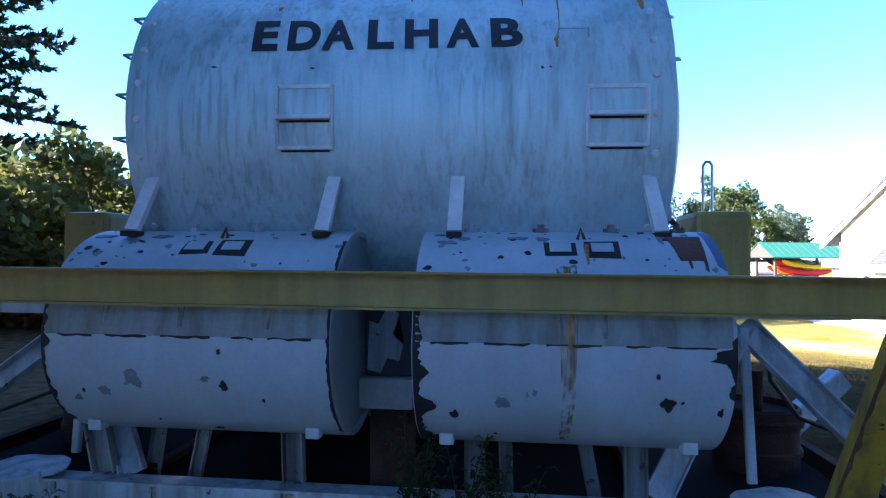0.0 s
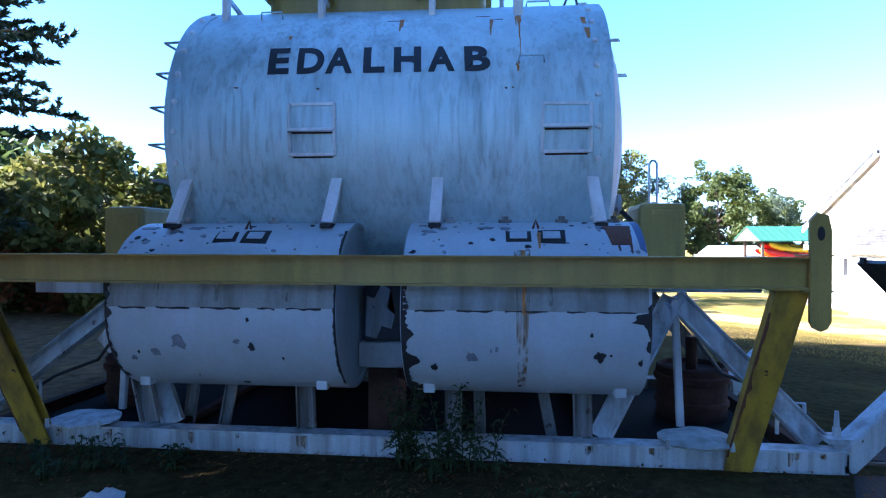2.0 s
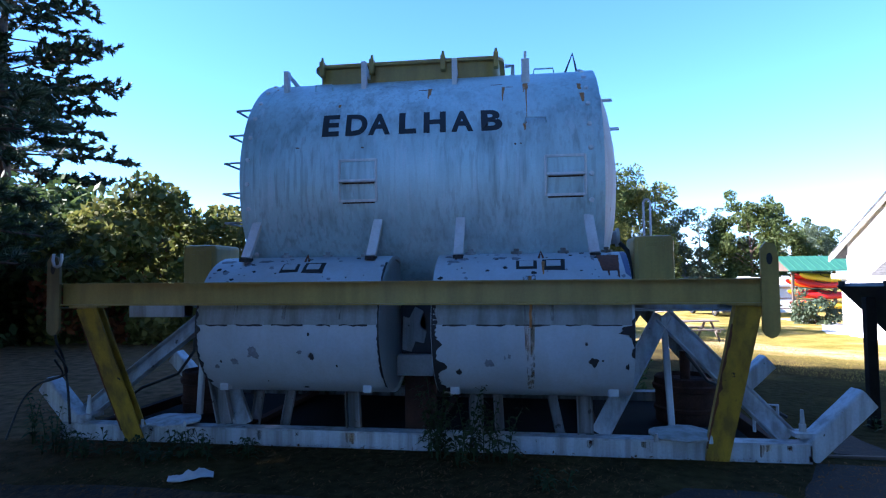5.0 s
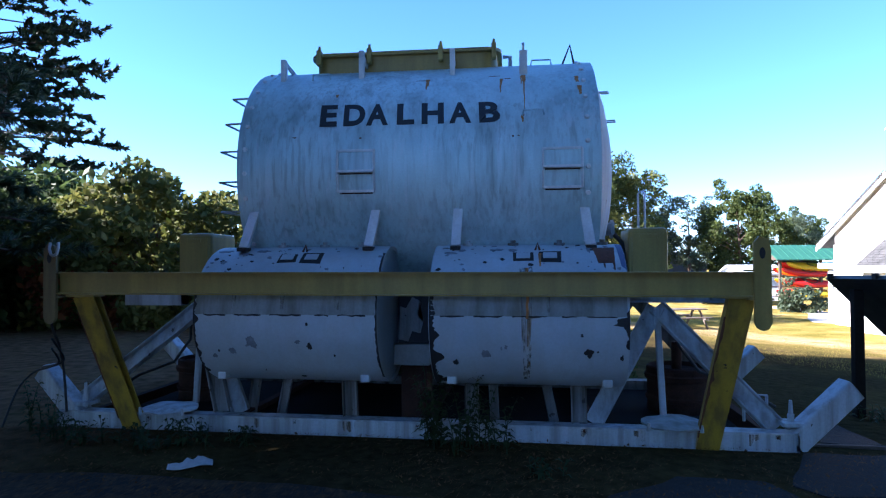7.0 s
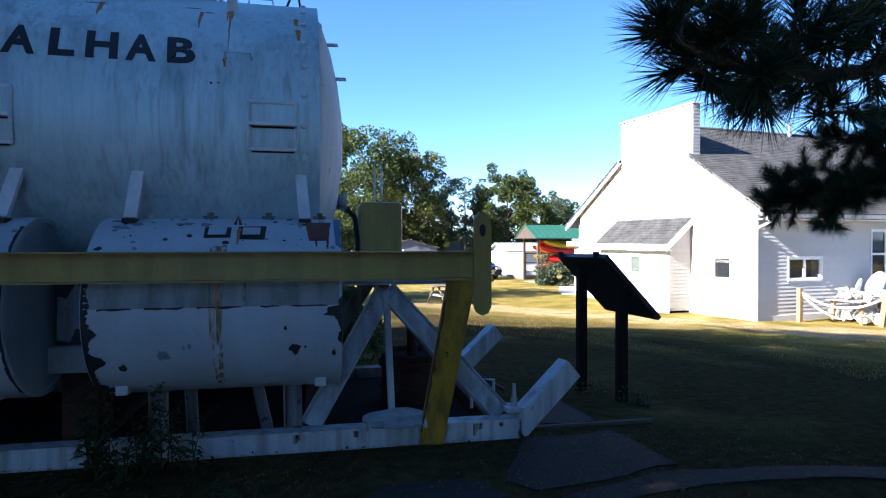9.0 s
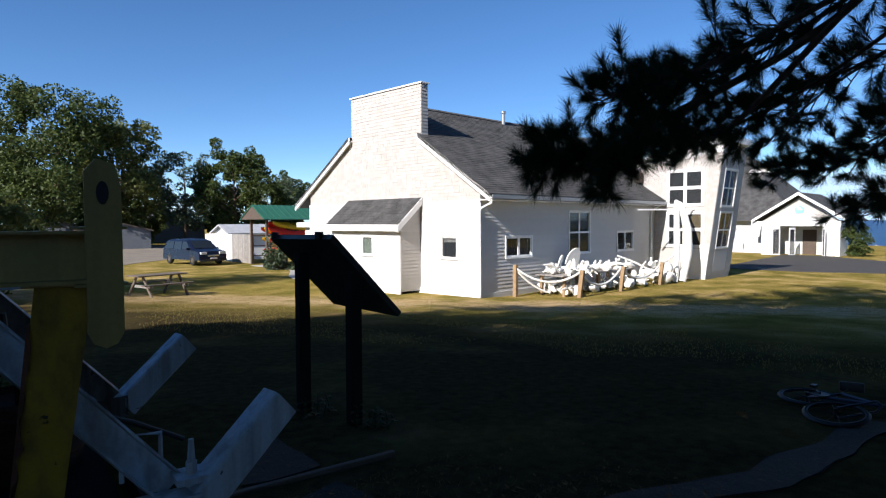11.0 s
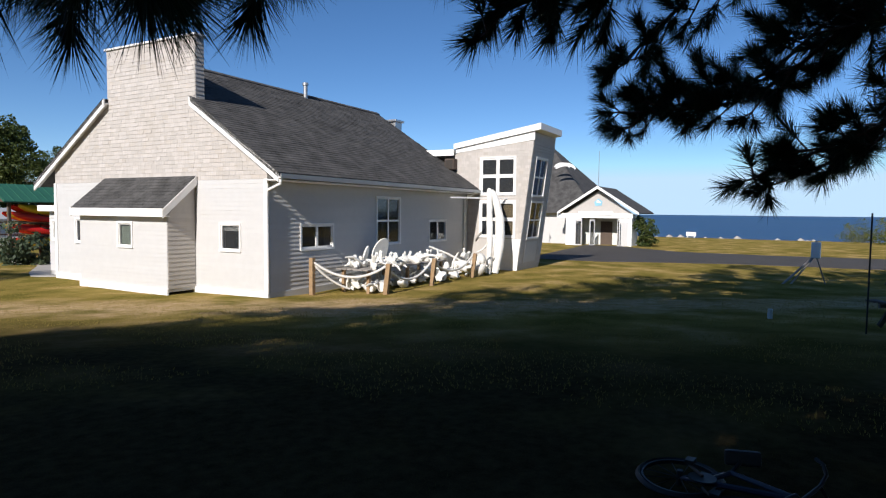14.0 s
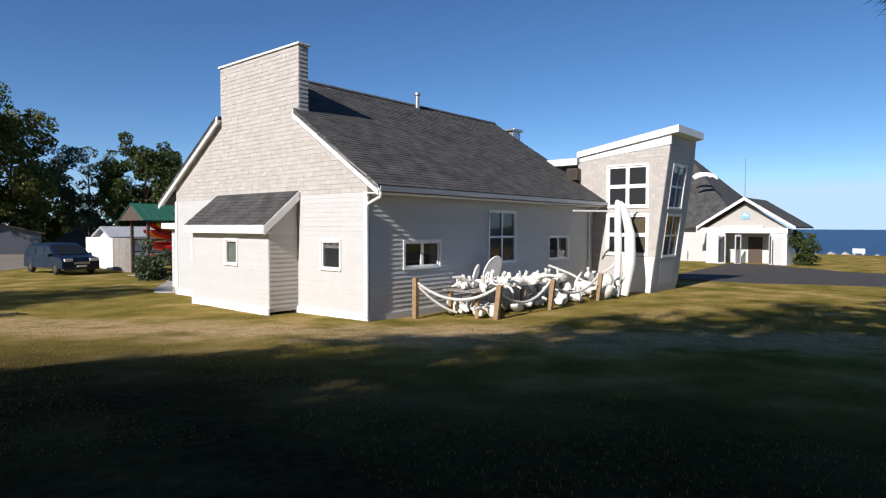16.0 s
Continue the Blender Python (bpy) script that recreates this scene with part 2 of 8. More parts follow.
TANK = tank_paint()
STRUT_PAINT = worn("white_strut_paint", (0.82, 0.83, 0.84), (0.45, 0.44, 0.4), (0.12, 0.1, 0.09), 0.72, 0.4, 0.45, 0.0, 0.72)
WHITE_STEEL = worn("white_paint_on_steel", (0.44, 0.49, 0.53), (0.17, 0.16, 0.14), (0.07, 0.06, 0.055), 0.68, 0.7, 0.5, 0.0, 0.7)
FLOAT_PAINT = worn("ballast_tank_paint", (0.46, 0.53, 0.58), (0.4, 0.42, 0.42), (0.16, 0.17, 0.19), 0.735, 0.35, 0.42, 0.0, 0.77)
# the worn yellow again, darkened to hold the shade on the left end plate
SHADED_YELLOW = worn("shade_darkened_yellow_paint", (0.2, 0.155, 0.06), (0.08, 0.06, 0.03), (0.04, 0.03, 0.025), 0.66, 0.7, 0.6, 0.0, 0.62)
BAND_PAINT = worn("grey_band_paint", (0.3, 0.33, 0.33), (0.13, 0.13, 0.1), (0.1, 0.1, 0.1), 0.75, 0.7, 0.65, 0.0, 0.76)
# stained white steel, also darkened to carry shade on rear and lower parts
STAINED_DARK = worn("darkened_stained_steel", (0.22, 0.225, 0.23), (0.06, 0.05, 0.034), (0.06, 0.05, 0.045), 0.67, 0.95, 0.6, 0.0, 0.64)
YELLOW = worn("yellow_paint_on_steel", (0.4, 0.285, 0.07), (0.19, 0.13, 0.042), (0.05, 0.035, 0.025), 0.73, 0.4, 0.5, 0.0, 0.68)
YELLOW_LEG = worn("rusting_yellow_paint", (0.46, 0.285, 0.03), (0.13, 0.08, 0.03), (0.04, 0.026, 0.02), 0.67, 0.75, 0.55, 0.0, 0.63)
CHALKY = worn("chalky_grey_paint", (0.4, 0.43, 0.44), (0.26, 0.24, 0.22), (0.2, 0.16, 0.13), 0.68, 0.5, 0.7, 0.0, 0.62)
RUST = plain("rust", (0.13, 0.05, 0.028), 0.85, 0.0, 0.5, 4, 40, 0.5, 0.01)
DARK_RUST = plain("dark_rust", (0.045, 0.022, 0.016), 0.9, 0.0, 0.5, 5, 45, 0.5, 0.008, 0.15)
RUST_RUN = plain("rust_run", (0.45, 0.18, 0.055), 0.8, 0.0, 0.45, 9, 70, 0.3)


def stain_mat():
    """A thin wash of rust that lets the paint show through."""
    n = Nodes("rust_stain")
    m = n.done((0.42, 0.23, 0.09), 0.8, 0, 0.2)
    see = n.node("ShaderNodeBsdfTransparent")
    mx = n.node("ShaderNodeMixShader")
    n.put(mx.inputs[0], n.ramp(n.noise(30, 4, (1, 1, 0.06)), 0.42, 0.7, 0.0, 0.6))
    n.t.links.new(see.outputs[0], mx.inputs[1])
    n.t.links.new(n.p.outputs[0], mx.inputs[2])
    n.t.links.new(mx.outputs[0], n.t.nodes["Material Output"].inputs["Surface"])
    return m


STAIN = stain_mat()
PEELED = plain("bare_dark_metal", (0.025, 0.024, 0.026), 0.7, 0.2, 0.4, 12, 80)
PEEL_GREY = plain("bare_grey_primer", (0.2, 0.22, 0.25), 0.7, 0.0, 0.4, 14, 80)
BLACK_PAINT = plain("black_lettering", (0.018, 0.018, 0.022), 0.5, 0, 0.3, 6, 60, 0.15, 0.001)
RED_FADED = plain("faded_red_lettering", (0.5, 0.22, 0.16), 0.6, 0, 0.3, 9, 60, 0.15, 0.001)
GREY_LETTER = plain("faded_grey_lettering", (0.28, 0.29, 0.3), 0.6, 0, 0.3, 9, 60, 0.15, 0.001)
RUBBER = plain("black_rubber", (0.02, 0.02, 0.02), 0.6, 0, 0.25, 8, 70, 0.2, 0.002)
SIDING = plain("weathered_siding", (0.47, 0.445, 0.42), 0.75, 0, 0.07, 5, 45, 0.25, 0.003, 0.3, 0.05)
SIDING_LOW = plain("painted_siding", (0.53, 0.53, 0.53), 0.65, 0, 0.04, 4, 45, 0.2, 0.002, 0.3, 0.02)


def shake_mat():
    """Weathered shakes: each one a tone of its own between grey and pale tan."""
    n = Nodes("weathered_shakes")
    a = n.node("ShaderNodeObjectInfo").outputs["Random"]
    b = n.node("ShaderNodeNewGeometry").outputs["Random Per Island"]
    r = n.math("FRACT", n.math("ADD", a, b))
    grain = n.noise(24, 4, (1, 1, 0.12))
    col = n.mix(n.ramp(r, 0, 1), (0.44, 0.415, 0.39), (0.52, 0.49, 0.465))
    col = n.mix(n.ramp(n.math("FRACT", n.math("MULTIPLY", r, 7.3)), 0.85, 1.0, 0, 0.4), col, (0.43, 0.38, 0.32))
    col = n.mix(n.ramp(grain, 0.4, 0.75, 0, 0.35), col, (0.33, 0.31, 0.29))
    col = n.mix(n.ramp(n.noise(0.9, 5), 0.55, 0.75, 0, 0.3), col, (0.42, 0.37, 0.31))
    n.bump(grain, 0.3, 0.004)
    return n.done(col, 0.8, 0, 0.25)


SHAKE = shake_mat()
TRIM = plain("white_trim", (0.8, 0.8, 0.79), 0.5, 0, 0.05, 4, 50, 0.15, 0.002)
ROOF = plain("asphalt_shingle", (0.066, 0.065, 0.064), 0.92, 0, 0.6, 2.2, 16, 0.8, 0.012, 0.25, 0.25)
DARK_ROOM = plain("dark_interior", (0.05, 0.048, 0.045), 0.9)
BLIND = plain("window_blind", (0.6, 0.62, 0.6), 0.8)
TAN_SHEET = plain("tan_interior_sheet", (0.4, 0.29, 0.11), 0.85)
GREEN_BLIND = plain("pale_green_blind", (0.5, 0.62, 0.52), 0.8)
WOOD = plain("weathered_post_wood", (0.3, 0.2, 0.11), 0.8, 0, 0.35, 5, 50, 0.4, 0.004)
GREY_WOOD = plain("grey_fence_wood", (0.27, 0.25, 0.23), 0.85, 0, 0.25, 4, 40, 0.4, 0.004, 0.4, 0.15)
DARK_WOOD = plain("dark_wood", (0.09, 0.065, 0.05), 0.8, 0, 0.3, 5, 50, 0.4, 0.004)
BLACK_WOOD = plain("black_stained_wood", (0.022, 0.018, 0.015), 0.9, 0, 0.3, 5, 50, 0.4, 0.004, 0.05)
BLACK_METAL = plain("black_powder_coat", (0.02, 0.02, 0.021), 0.55, 0, 0.3, 6, 70, 0.2, 0.002)
BONE = plain("sun_bleached_bone", (0.72, 0.71, 0.67), 0.75, 0, 0.14, 6, 30, 0.6, 0.01)
ROPE = plain("white_rope", (0.66, 0.65, 0.62), 0.8, 0, 0.15, 10, 120, 0.5, 0.006)
BARK = plain("pine_bark", (0.1, 0.066, 0.046), 0.9, 0, 0.5, 5, 25, 0.9, 0.03)
STEEL = plain("galvanised_steel", (0.45, 0.46, 0.47), 0.4, 0.8, 0.15, 5, 60)
GREEN_METAL = plain("green_metal_roof", (0.03, 0.13, 0.085), 0.45, 0.1, 0.15, 3, 40, 0.15)
LITTER = plain("crumpled_white_sheet", (0.42, 0.44, 0.47), 0.6, 0, 0.15, 8, 50)


def kayak_paint(name, c):
    return plain(name, c, 0.35, 0, 0.1, 2, 40, 0.1, 0.002)


KAYAK_RED, KAYAK_YELLOW = kayak_paint("red_kayak_plastic", (0.62, 0.02, 0.015)), kayak_paint("yellow_kayak_plastic", (0.75, 0.5, 0.02))


def leaf(name, a, b, rough=0.6, through=0.35):
    """Foliage: each leaf between two greens, some light passing through."""
    n = Nodes(name)
    g = n.node("ShaderNodeNewGeometry").outputs["Random Per Island"]
    big = n.noise(0.9, 3)
    col = n.mix(n.math("ADD", n.math("MULTIPLY", g, 0.6), n.math("MULTIPLY", n.ramp(big, 0.35, 0.65), 0.4)), a, b)
    n.done(col, rough, 0, 0.3 if rough < 0.8 else 0.0)
    tr = n.node("ShaderNodeBsdfTranslucent")
    n.put(tr.inputs["Color"], col)
    mx = n.node("ShaderNodeMixShader")
    mx.inputs[0].default_value = through
    n.t.links.new(n.p.outputs[0], mx.inputs[1])
    n.t.links.new(tr.outputs[0], mx.inputs[2])
    n.t.links.new(mx.outputs[0], n.t.nodes["Material Output"].inputs["Surface"])
    return n.mat


LEAF_OAK = leaf("green_leaves", (0.022, 0.046, 0.011), (0.1, 0.125, 0.03))
LEAF_DARK = leaf("dark_green_leaves", (0.022, 0.05, 0.015), (0.09, 0.13, 0.04))
LEAF_SHRUB = leaf("mixed_shrub_leaves", (0.05, 0.085, 0.018), (0.2, 0.19, 0.05))
LEAF_RED = leaf("reddish_sumac_leaves", (0.12, 0.03, 0.015), (0.26, 0.1, 0.03))
LEAF_BLUE = leaf("grey_green_leaves", (0.05, 0.08, 0.05), (0.13, 0.165, 0.09))
NEEDLE = leaf("pine_needles", (0.016, 0.034, 0.016), (0.05, 0.078, 0.032), 0.5, 0.15)
WEED = leaf("weed_leaves", (0.016, 0.034, 0.012), (0.05, 0.075, 0.022))
# darker copy of the grass blades, with the pine shade in its colour
GRASS_DARK = leaf("shade_grass_blades", (0.035, 0.034, 0.012), (0.1, 0.085, 0.03), 0.9, 0.5)
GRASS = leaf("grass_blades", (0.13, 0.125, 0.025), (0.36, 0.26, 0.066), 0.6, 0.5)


def pane_glass():
    n = Nodes("window_glass")
    m = n.done((0.03, 0.035, 0.04), 0.03, 0.0, 0.6)
    n.p.inputs["Transmission Weight"].default_value = 0.0
    n.p.inputs["Coat Weight"].default_value = 0.6
    n.p.inputs["Coat Roughness"].default_value = 0.02
    gl = n.node("ShaderNodeBsdfTransparent")
    mx = n.node("ShaderNodeMixShader")
    mx.inputs[0].default_value = 0.45
    n.t.links.new(n.p.outputs[0], mx.inputs[1])
    n.t.links.new(gl.outputs[0], mx.inputs[2])
    n.t.links.new(mx.outputs[0], n.t.nodes["Material Output"].inputs["Surface"])
    return m


GLASS = pane_glass()


def ground_mat():
    """Dry lawn with bare sandy spots; pine litter and trodden earth where the pines stand, also darkening the shaded
    lawn.
    """
    n = Nodes("lawn_and_shade_earth")
    big, mid, fine, blades = n.noise(0.12, 4), n.noise(0.7, 5), n.noise(9, 4), n.noise(70, 3)
    green = n.mix(n.ramp(mid, 0.35, 0.68), (0.165, 0.14, 0.032), (0.44, 0.31, 0.1))
    green = n.mix(n.ramp(blades, 0.3, 0.7, 0, 0.55), green, (0.085, 0.078, 0.022))
    sand = n.mix(n.ramp(fine, 0.3, 0.7), (0.4, 0.275, 0.15), (0.56, 0.41, 0.245))
    sep = n.node("ShaderNodeSeparateXYZ")
    n.put(sep.inputs[0], n.coord)
    x, y = sep.outputs[0], sep.outputs[1]
    # a trodden path along the front of the house
    d = n.math("ADD", n.math("MULTIPLY", x, 0.73), n.math("MULTIPLY", y, 0.68))
    band = n.ramp(n.math("ABSOLUTE", n.math("SUBTRACT", d, 20.2)), 0.4, 2.6, 1, 0)
    bare = n.ramp(n.math("ADD", n.math("MULTIPLY", band, 0.36), mid), 0.54, 0.82)
    bare = n.math("MULTIPLY", bare, n.ramp(n.noise(2.6, 6, rough=0.7, offset=(2, 4, 0)), 0.3, 0.62, 0.15, 1))
    col = n.mix(bare, green, sand)
    # earth and needle litter round the tank, stretched to put shade into the lawn
    litter_shade = n.ramp(n.math("ADD", n.math("ADD", x, n.math("MULTIPLY", y, 0.55)), n.math("MULTIPLY", big, 6.0)), 16.5, 23.0, 1, 0)
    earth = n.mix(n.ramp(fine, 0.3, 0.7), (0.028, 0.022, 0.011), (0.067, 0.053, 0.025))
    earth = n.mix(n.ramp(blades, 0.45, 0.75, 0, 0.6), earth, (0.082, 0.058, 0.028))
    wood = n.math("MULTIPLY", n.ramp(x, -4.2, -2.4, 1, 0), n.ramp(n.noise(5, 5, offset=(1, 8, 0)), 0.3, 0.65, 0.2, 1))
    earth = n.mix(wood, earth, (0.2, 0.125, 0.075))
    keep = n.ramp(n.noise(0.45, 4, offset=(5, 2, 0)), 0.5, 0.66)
    col = n.mix(n.math("MULTIPLY", litter_shade, n.math("SUBTRACT", 1.0, n.math("MULTIPLY", keep, 0.18))), col, earth)
    n.bump(n.math("ADD", n.math("MULTIPLY", fine, 0.7), blades), 0.6, 0.03)
    return n.done(col, 1.0, 0, 0.0)


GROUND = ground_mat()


def pad_mat():
    """Old dark asphalt, cracked, with brown needle litter and earth drifted over it."""
    n = Nodes("littered_asphalt")
    mid, fine, grit, big = n.noise(0.9, 5), n.noise(11, 5), n.noise(85, 3), n.noise(0.35, 4, offset=(3, 3, 0))
    tar = n.mix(n.ramp(grit, 0.3, 0.7), (0.017, 0.0165, 0.0165), (0.038, 0.0365, 0.036))
    dirt = n.mix(n.ramp(fine, 0.32, 0.68), (0.022, 0.016, 0.012), (0.07, 0.046, 0.03))
    strewn = n.noise(60, 4, (1, 0.22, 1))
    dirt = n.mix(n.ramp(strewn, 0.52, 0.66, 0, 0.75), dirt, (0.13, 0.075, 0.04))
    sep = n.node("ShaderNodeSeparateXYZ")
    n.put(sep.inputs[0], n.coord)
    verge = n.ramp(n.math("SUBTRACT", sep.outputs[1], sep.outputs[0]), 0.2, 2.6, -0.12, 0.12)
    cover = n.ramp(n.math("ADD", n.math("ADD", n.math("MULTIPLY", mid, 0.6), n.math("MULTIPLY", fine, 0.4)), verge), 0.5, 0.62)
    col = n.mix(cover, tar, dirt)
    col = n.mix(n.math("MULTIPLY", n.ramp(strewn, 0.6, 0.7), n.ramp(big, 0.3, 0.6)), col, (0.11, 0.064, 0.035))
    h = n.math("ADD", n.math("MULTIPLY", fine, 0.8), n.math("MULTIPLY", grit, 0.4))
    n.bump(h, 0.6, 0.02)
    return n.done(col, 0.92, 0, 0.2)


PAD = pad_mat()
ASPHALT = plain("old_asphalt", (0.06, 0.055, 0.05), 0.9, 0, 0.3, 0.9, 45, 0.5, 0.01, 0.25)
# gravel colour lowered to include the trees' shade over the lot
GRAVEL = plain("shaded_gravel", (0.21, 0.18, 0.145), 0.95, 0, 0.25, 0.6, 25, 0.6, 0.02, 0.2)
CONCRETE = plain("concrete", (0.36, 0.34, 0.31), 0.9, 0, 0.2, 1.5, 40, 0.4, 0.006, 0.3)


def lake_mat():
    n = Nodes("lake_water")
    w = n.noise(0.35, 5, (1, 0.35, 1))
    big = n.noise(0.02, 3, (1, 0.3, 1))
    n.bump(w, 0.6, 0.4)
    return n.done(n.mix(n.ramp(big, 0.3, 0.7), (0.002, 0.02, 0.075), (0.003, 0.032, 0.11)), 0.35, 0, 0.1)


LAKE = lake_mat()

# ---- ground, paved places, lake ----


def gz(x, y):
    """The height of the ground: level by the tank, a gentle fall to the house, then down to the lake."""
    s = (x + y) / math.sqrt(2)
    t = min(max((s - 5.5) / 18.0, 0.0), 1.0)
    h = -1.05 * (t * 0.75 + 0.25 * t * t * (3 - 2 * t))
    h -= 0.006 * min(max(s - 23.5, 0.0), 60)
    t = min(max((x - 84.0) / 22.0, 0.0), 1.0)
    h -= 2.6 * t * t * (3 - 2 * t)
    n = noise.noise(Vector((x * 0.35, y * 0.35, 0.3))) * 0.03 + noise.noise(Vector((x * 1.3, y * 1.3, 1.3))) * 0.012
    keep = 0.25 if (-4 < x < 4.5 and 2 < y < 7.5) else 1.0
    return h + n * keep


def steps(lo, hi, near_lo, near_hi, fine, grow=1.22):
    out = list(np.arange(near_lo, near_hi + 1e-6, fine))
    d, v = fine, near_hi
    while v < hi:
        d *= grow
        v = min(v + d, hi)
        out.append(v)
    d, v = fine, near_lo
    while v > lo:
        d *= grow
        v = max(v - d, lo)
        out.insert(0, v)
    return out


def sheet(name, xs, ys, height, material):
    verts = [(x, y, height(x, y)) for y in ys for x in xs]
    w = len(xs)
    faces = [(j * w + i, j * w + i + 1, (j + 1) * w + i + 1, (j + 1) * w + i) for j in range(len(ys) - 1) for i in range(w - 1)]
    me = quick(name, verts, faces, material)
    me.shade_smooth()
    return new(name, me)


tagged(sheet("ground", steps(-1500, 400, -12, 42, 0.6), steps(-1500, 1500, -10, 40, 0.6), gz, GROUND), "dry lawn with bare sandy patches and pine litter, darkened where shade falls", "ground", kind="structure")
bm = BM()
box(bm, 84, 4600, -4600, 4600, -3.2, -2.2)
tagged(part("water", bm, LAKE), "dark blue lake out to the horizon", "lake", kind="structure")


def draped(name, ring, lift, thick, material, label, category, cut=1.0):
    """A thin paved sheet, laid over the ground inside the ring of (x, y) places."""
    bm = BM()
    f = bm.faces.new([bm.verts.new((x, y, 0)) for x, y in ring])
    xs, ys = [p[0] for p in ring], [p[1] for p in ring]
    for a, lo, hi in ((0, min(xs), max(xs)), (1, min(ys), max(ys))):
        v = lo + cut
        while v < hi:
            co, no = [0, 0, 0], [0, 0, 0]
            co[a], no[a] = v, 1
            bmesh.ops.bisect_plane(bm, geom=bm.verts[:] + bm.edges[:] + bm.faces[:], plane_co=co, plane_no=no)
            v += cut
    bmesh.ops.triangulate(bm, faces=bm.faces[:])
    up = bmesh.ops.extrude_face_region(bm, geom=bm.faces[:])
    top = {g for g in up["geom"] if isinstance(g, bmesh.types.BMVert)}
    for v in bm.verts:
        v.co.z = gz(v.co.x, v.co.y) + (lift if v in top else lift - thick)
    return tagged(part(name, bm, material, None, "", True), label, category, kind="structure")


# worn asphalt pad before the tank, with its path bending off to the lawn
def ragged(ring, amp=0.035, step=0.16):
    """The ring with its sides broken into short uneven pieces."""
    out = []
    for (x0, y0), (x1, y1) in zip(ring, ring[1:] + ring[:1]):
        n = max(1, int(math.hypot(x1 - x0, y1 - y0) / step))
        for k in range(n):
            x, y = x0 + (x1 - x0) * k / n, y0 + (y1 - y0) * k / n
            q = Vector((x * 2.3, y * 2.3, 0.4))
            out.append((x + amp * noise.noise(q) * 2, y + amp * noise.noise(q + Vector((7, 3, 1))) * 2))
    return out


PAD_LABEL = "worn dark asphalt slab strewn with pine litter"
draped("pavement", ragged([(-7, 1.2), (-5, -6), (4.2, -5), (4.1, 0.4), (2.6, 1.45), (1.75, 1.85), (1.0, 2.35), (-1.0, 2.6), (-3.2, 2.55), (-5.2, 2.7)]), 0.01, 0.05, PAD, PAD_LABEL, "pavement", 0.7)
draped("pavement", ragged([(1.69, 2.6), (2.25, 3.09), (2.86, 3.01), (2.97, 2.78), (2.7, 2.49), (2.15, 1.99), (2.0, 1.97), (1.82, 2.24)]), 0.011, 0.05, PAD, PAD_LABEL, "pavement", 0.7)
draped("pavement", ragged([(3.43, 3.8), (4.24, 3.89), (4.35, 3.03), (3.83, 2.94), (3.46, 2.84), (3.18, 2.8), (3.04, 2.99), (3.24, 3.42)]), 0.011, 0.05, PAD, PAD_LABEL, "pavement", 0.7)
draped("pavement", ragged([(3.69, 4.17), (4.28, 4.17), (4.24, 5.42), (3.89, 4.86)]), 0.011, 0.05, PAD, PAD_LABEL, "pavement", 0.7)
draped("footpath", ragged([(1.9, 1.7), (2.2, 1.95), (2.47, 2.21), (2.87, 2.48), (3.44, 2.72), (3.95, 2.87), (4.39, 2.92), (4.86, 2.86), (6.4, 2.5), (8.5, 2.6), (8.6, 2.35), (6.4, 2.25), (4.72, 2.66), (4.26, 2.65), (3.77, 2.56), (3.39, 2.43), (3.0, 2.18), (2.57, 1.92), (2.3, 1.65)]), 0.012, 0.05, PAD, "narrow old asphalt path bending off over the lawn", "path", 0.7)
draped("road", [(36, 19.6), (35.5, 17.2), (40, 8.5), (41.5, 0), (44, -14), (54, -14), (51, 1), (49, 9.5), (49.2, 15.5), (53.5, 20.8), (53.5, 24)], 0.03, 0.1, ASPHALT, "dark asphalt drive across the lawn", "road", 2.0)
draped("parking_lot", [(-14, 50), (9.0, 44), (15.0, 52), (20, 66), (22, 84), (-10, 90), (-30, 80)], 0.02, 0.1, GRAVEL, "pale gravel parking lot, toned down for tree shade", "parking lot", 4.0)
draped("footpath", [(13.6, 27.6), (14.1, 29.3), (15.7, 33), (15.2, 38), (17, 38.5), (17, 30), (14.6, 26.5)], 0.03, 0.1, CONCRETE, "pale concrete walk beside the house", "path", 1.5)
# concrete edging, darkened with the dark wood colour
bm = BM()
box(bm, 3.6, 4.75, 4.08, 4.12, -0.04, 0.015, 0.01)
solid("edging_strip", bm, DARK_WOOD, "low dark concrete edging beside the asphalt", "kerb", kind="structure")

# ---- the house ----
HOUSE = Matrix.Translation((15.676, 16.397, -0.97)) @ Matrix.Rotation(radians(8.5), 4, "Z")
house = thing("house", "pale clapboard building with dark shingle roof and tall flat-topped gable", "house", HOUSE)


def gable(h, z, out):
    return Vector((-out, h, z))


def longwall(h, z, out):
    return Vector((h, -out, z))


def cuts(z0, z1, span, holes):
    """The free stretches of a course between two heights: (low ends, high ends)."""
    zm = (z0 + z1) / 2
    l0, r0 = span(z0)
    l1, r1 = span(z1)
    lm, rm = span(zm)
    free = [(lm, rm, True, True)]
    for a, b, c, d in holes:
        if c < zm < d:
            nxt = []
            for p, q, fl, fr in free:
                if b <= p or a >= q:
                    nxt.append((p, q, fl, fr))
                    continue
                if a > p:
                    nxt.append((p, a, fl, False))
                if b < q:
                    nxt.append((b, q, False, fr))
            free = nxt
    return [((l0 if fl else p, r0 if fr else q), (l1 if fl else p, r1 if fr else q)) for p, q, fl, fr in free if q - p > 0.02]


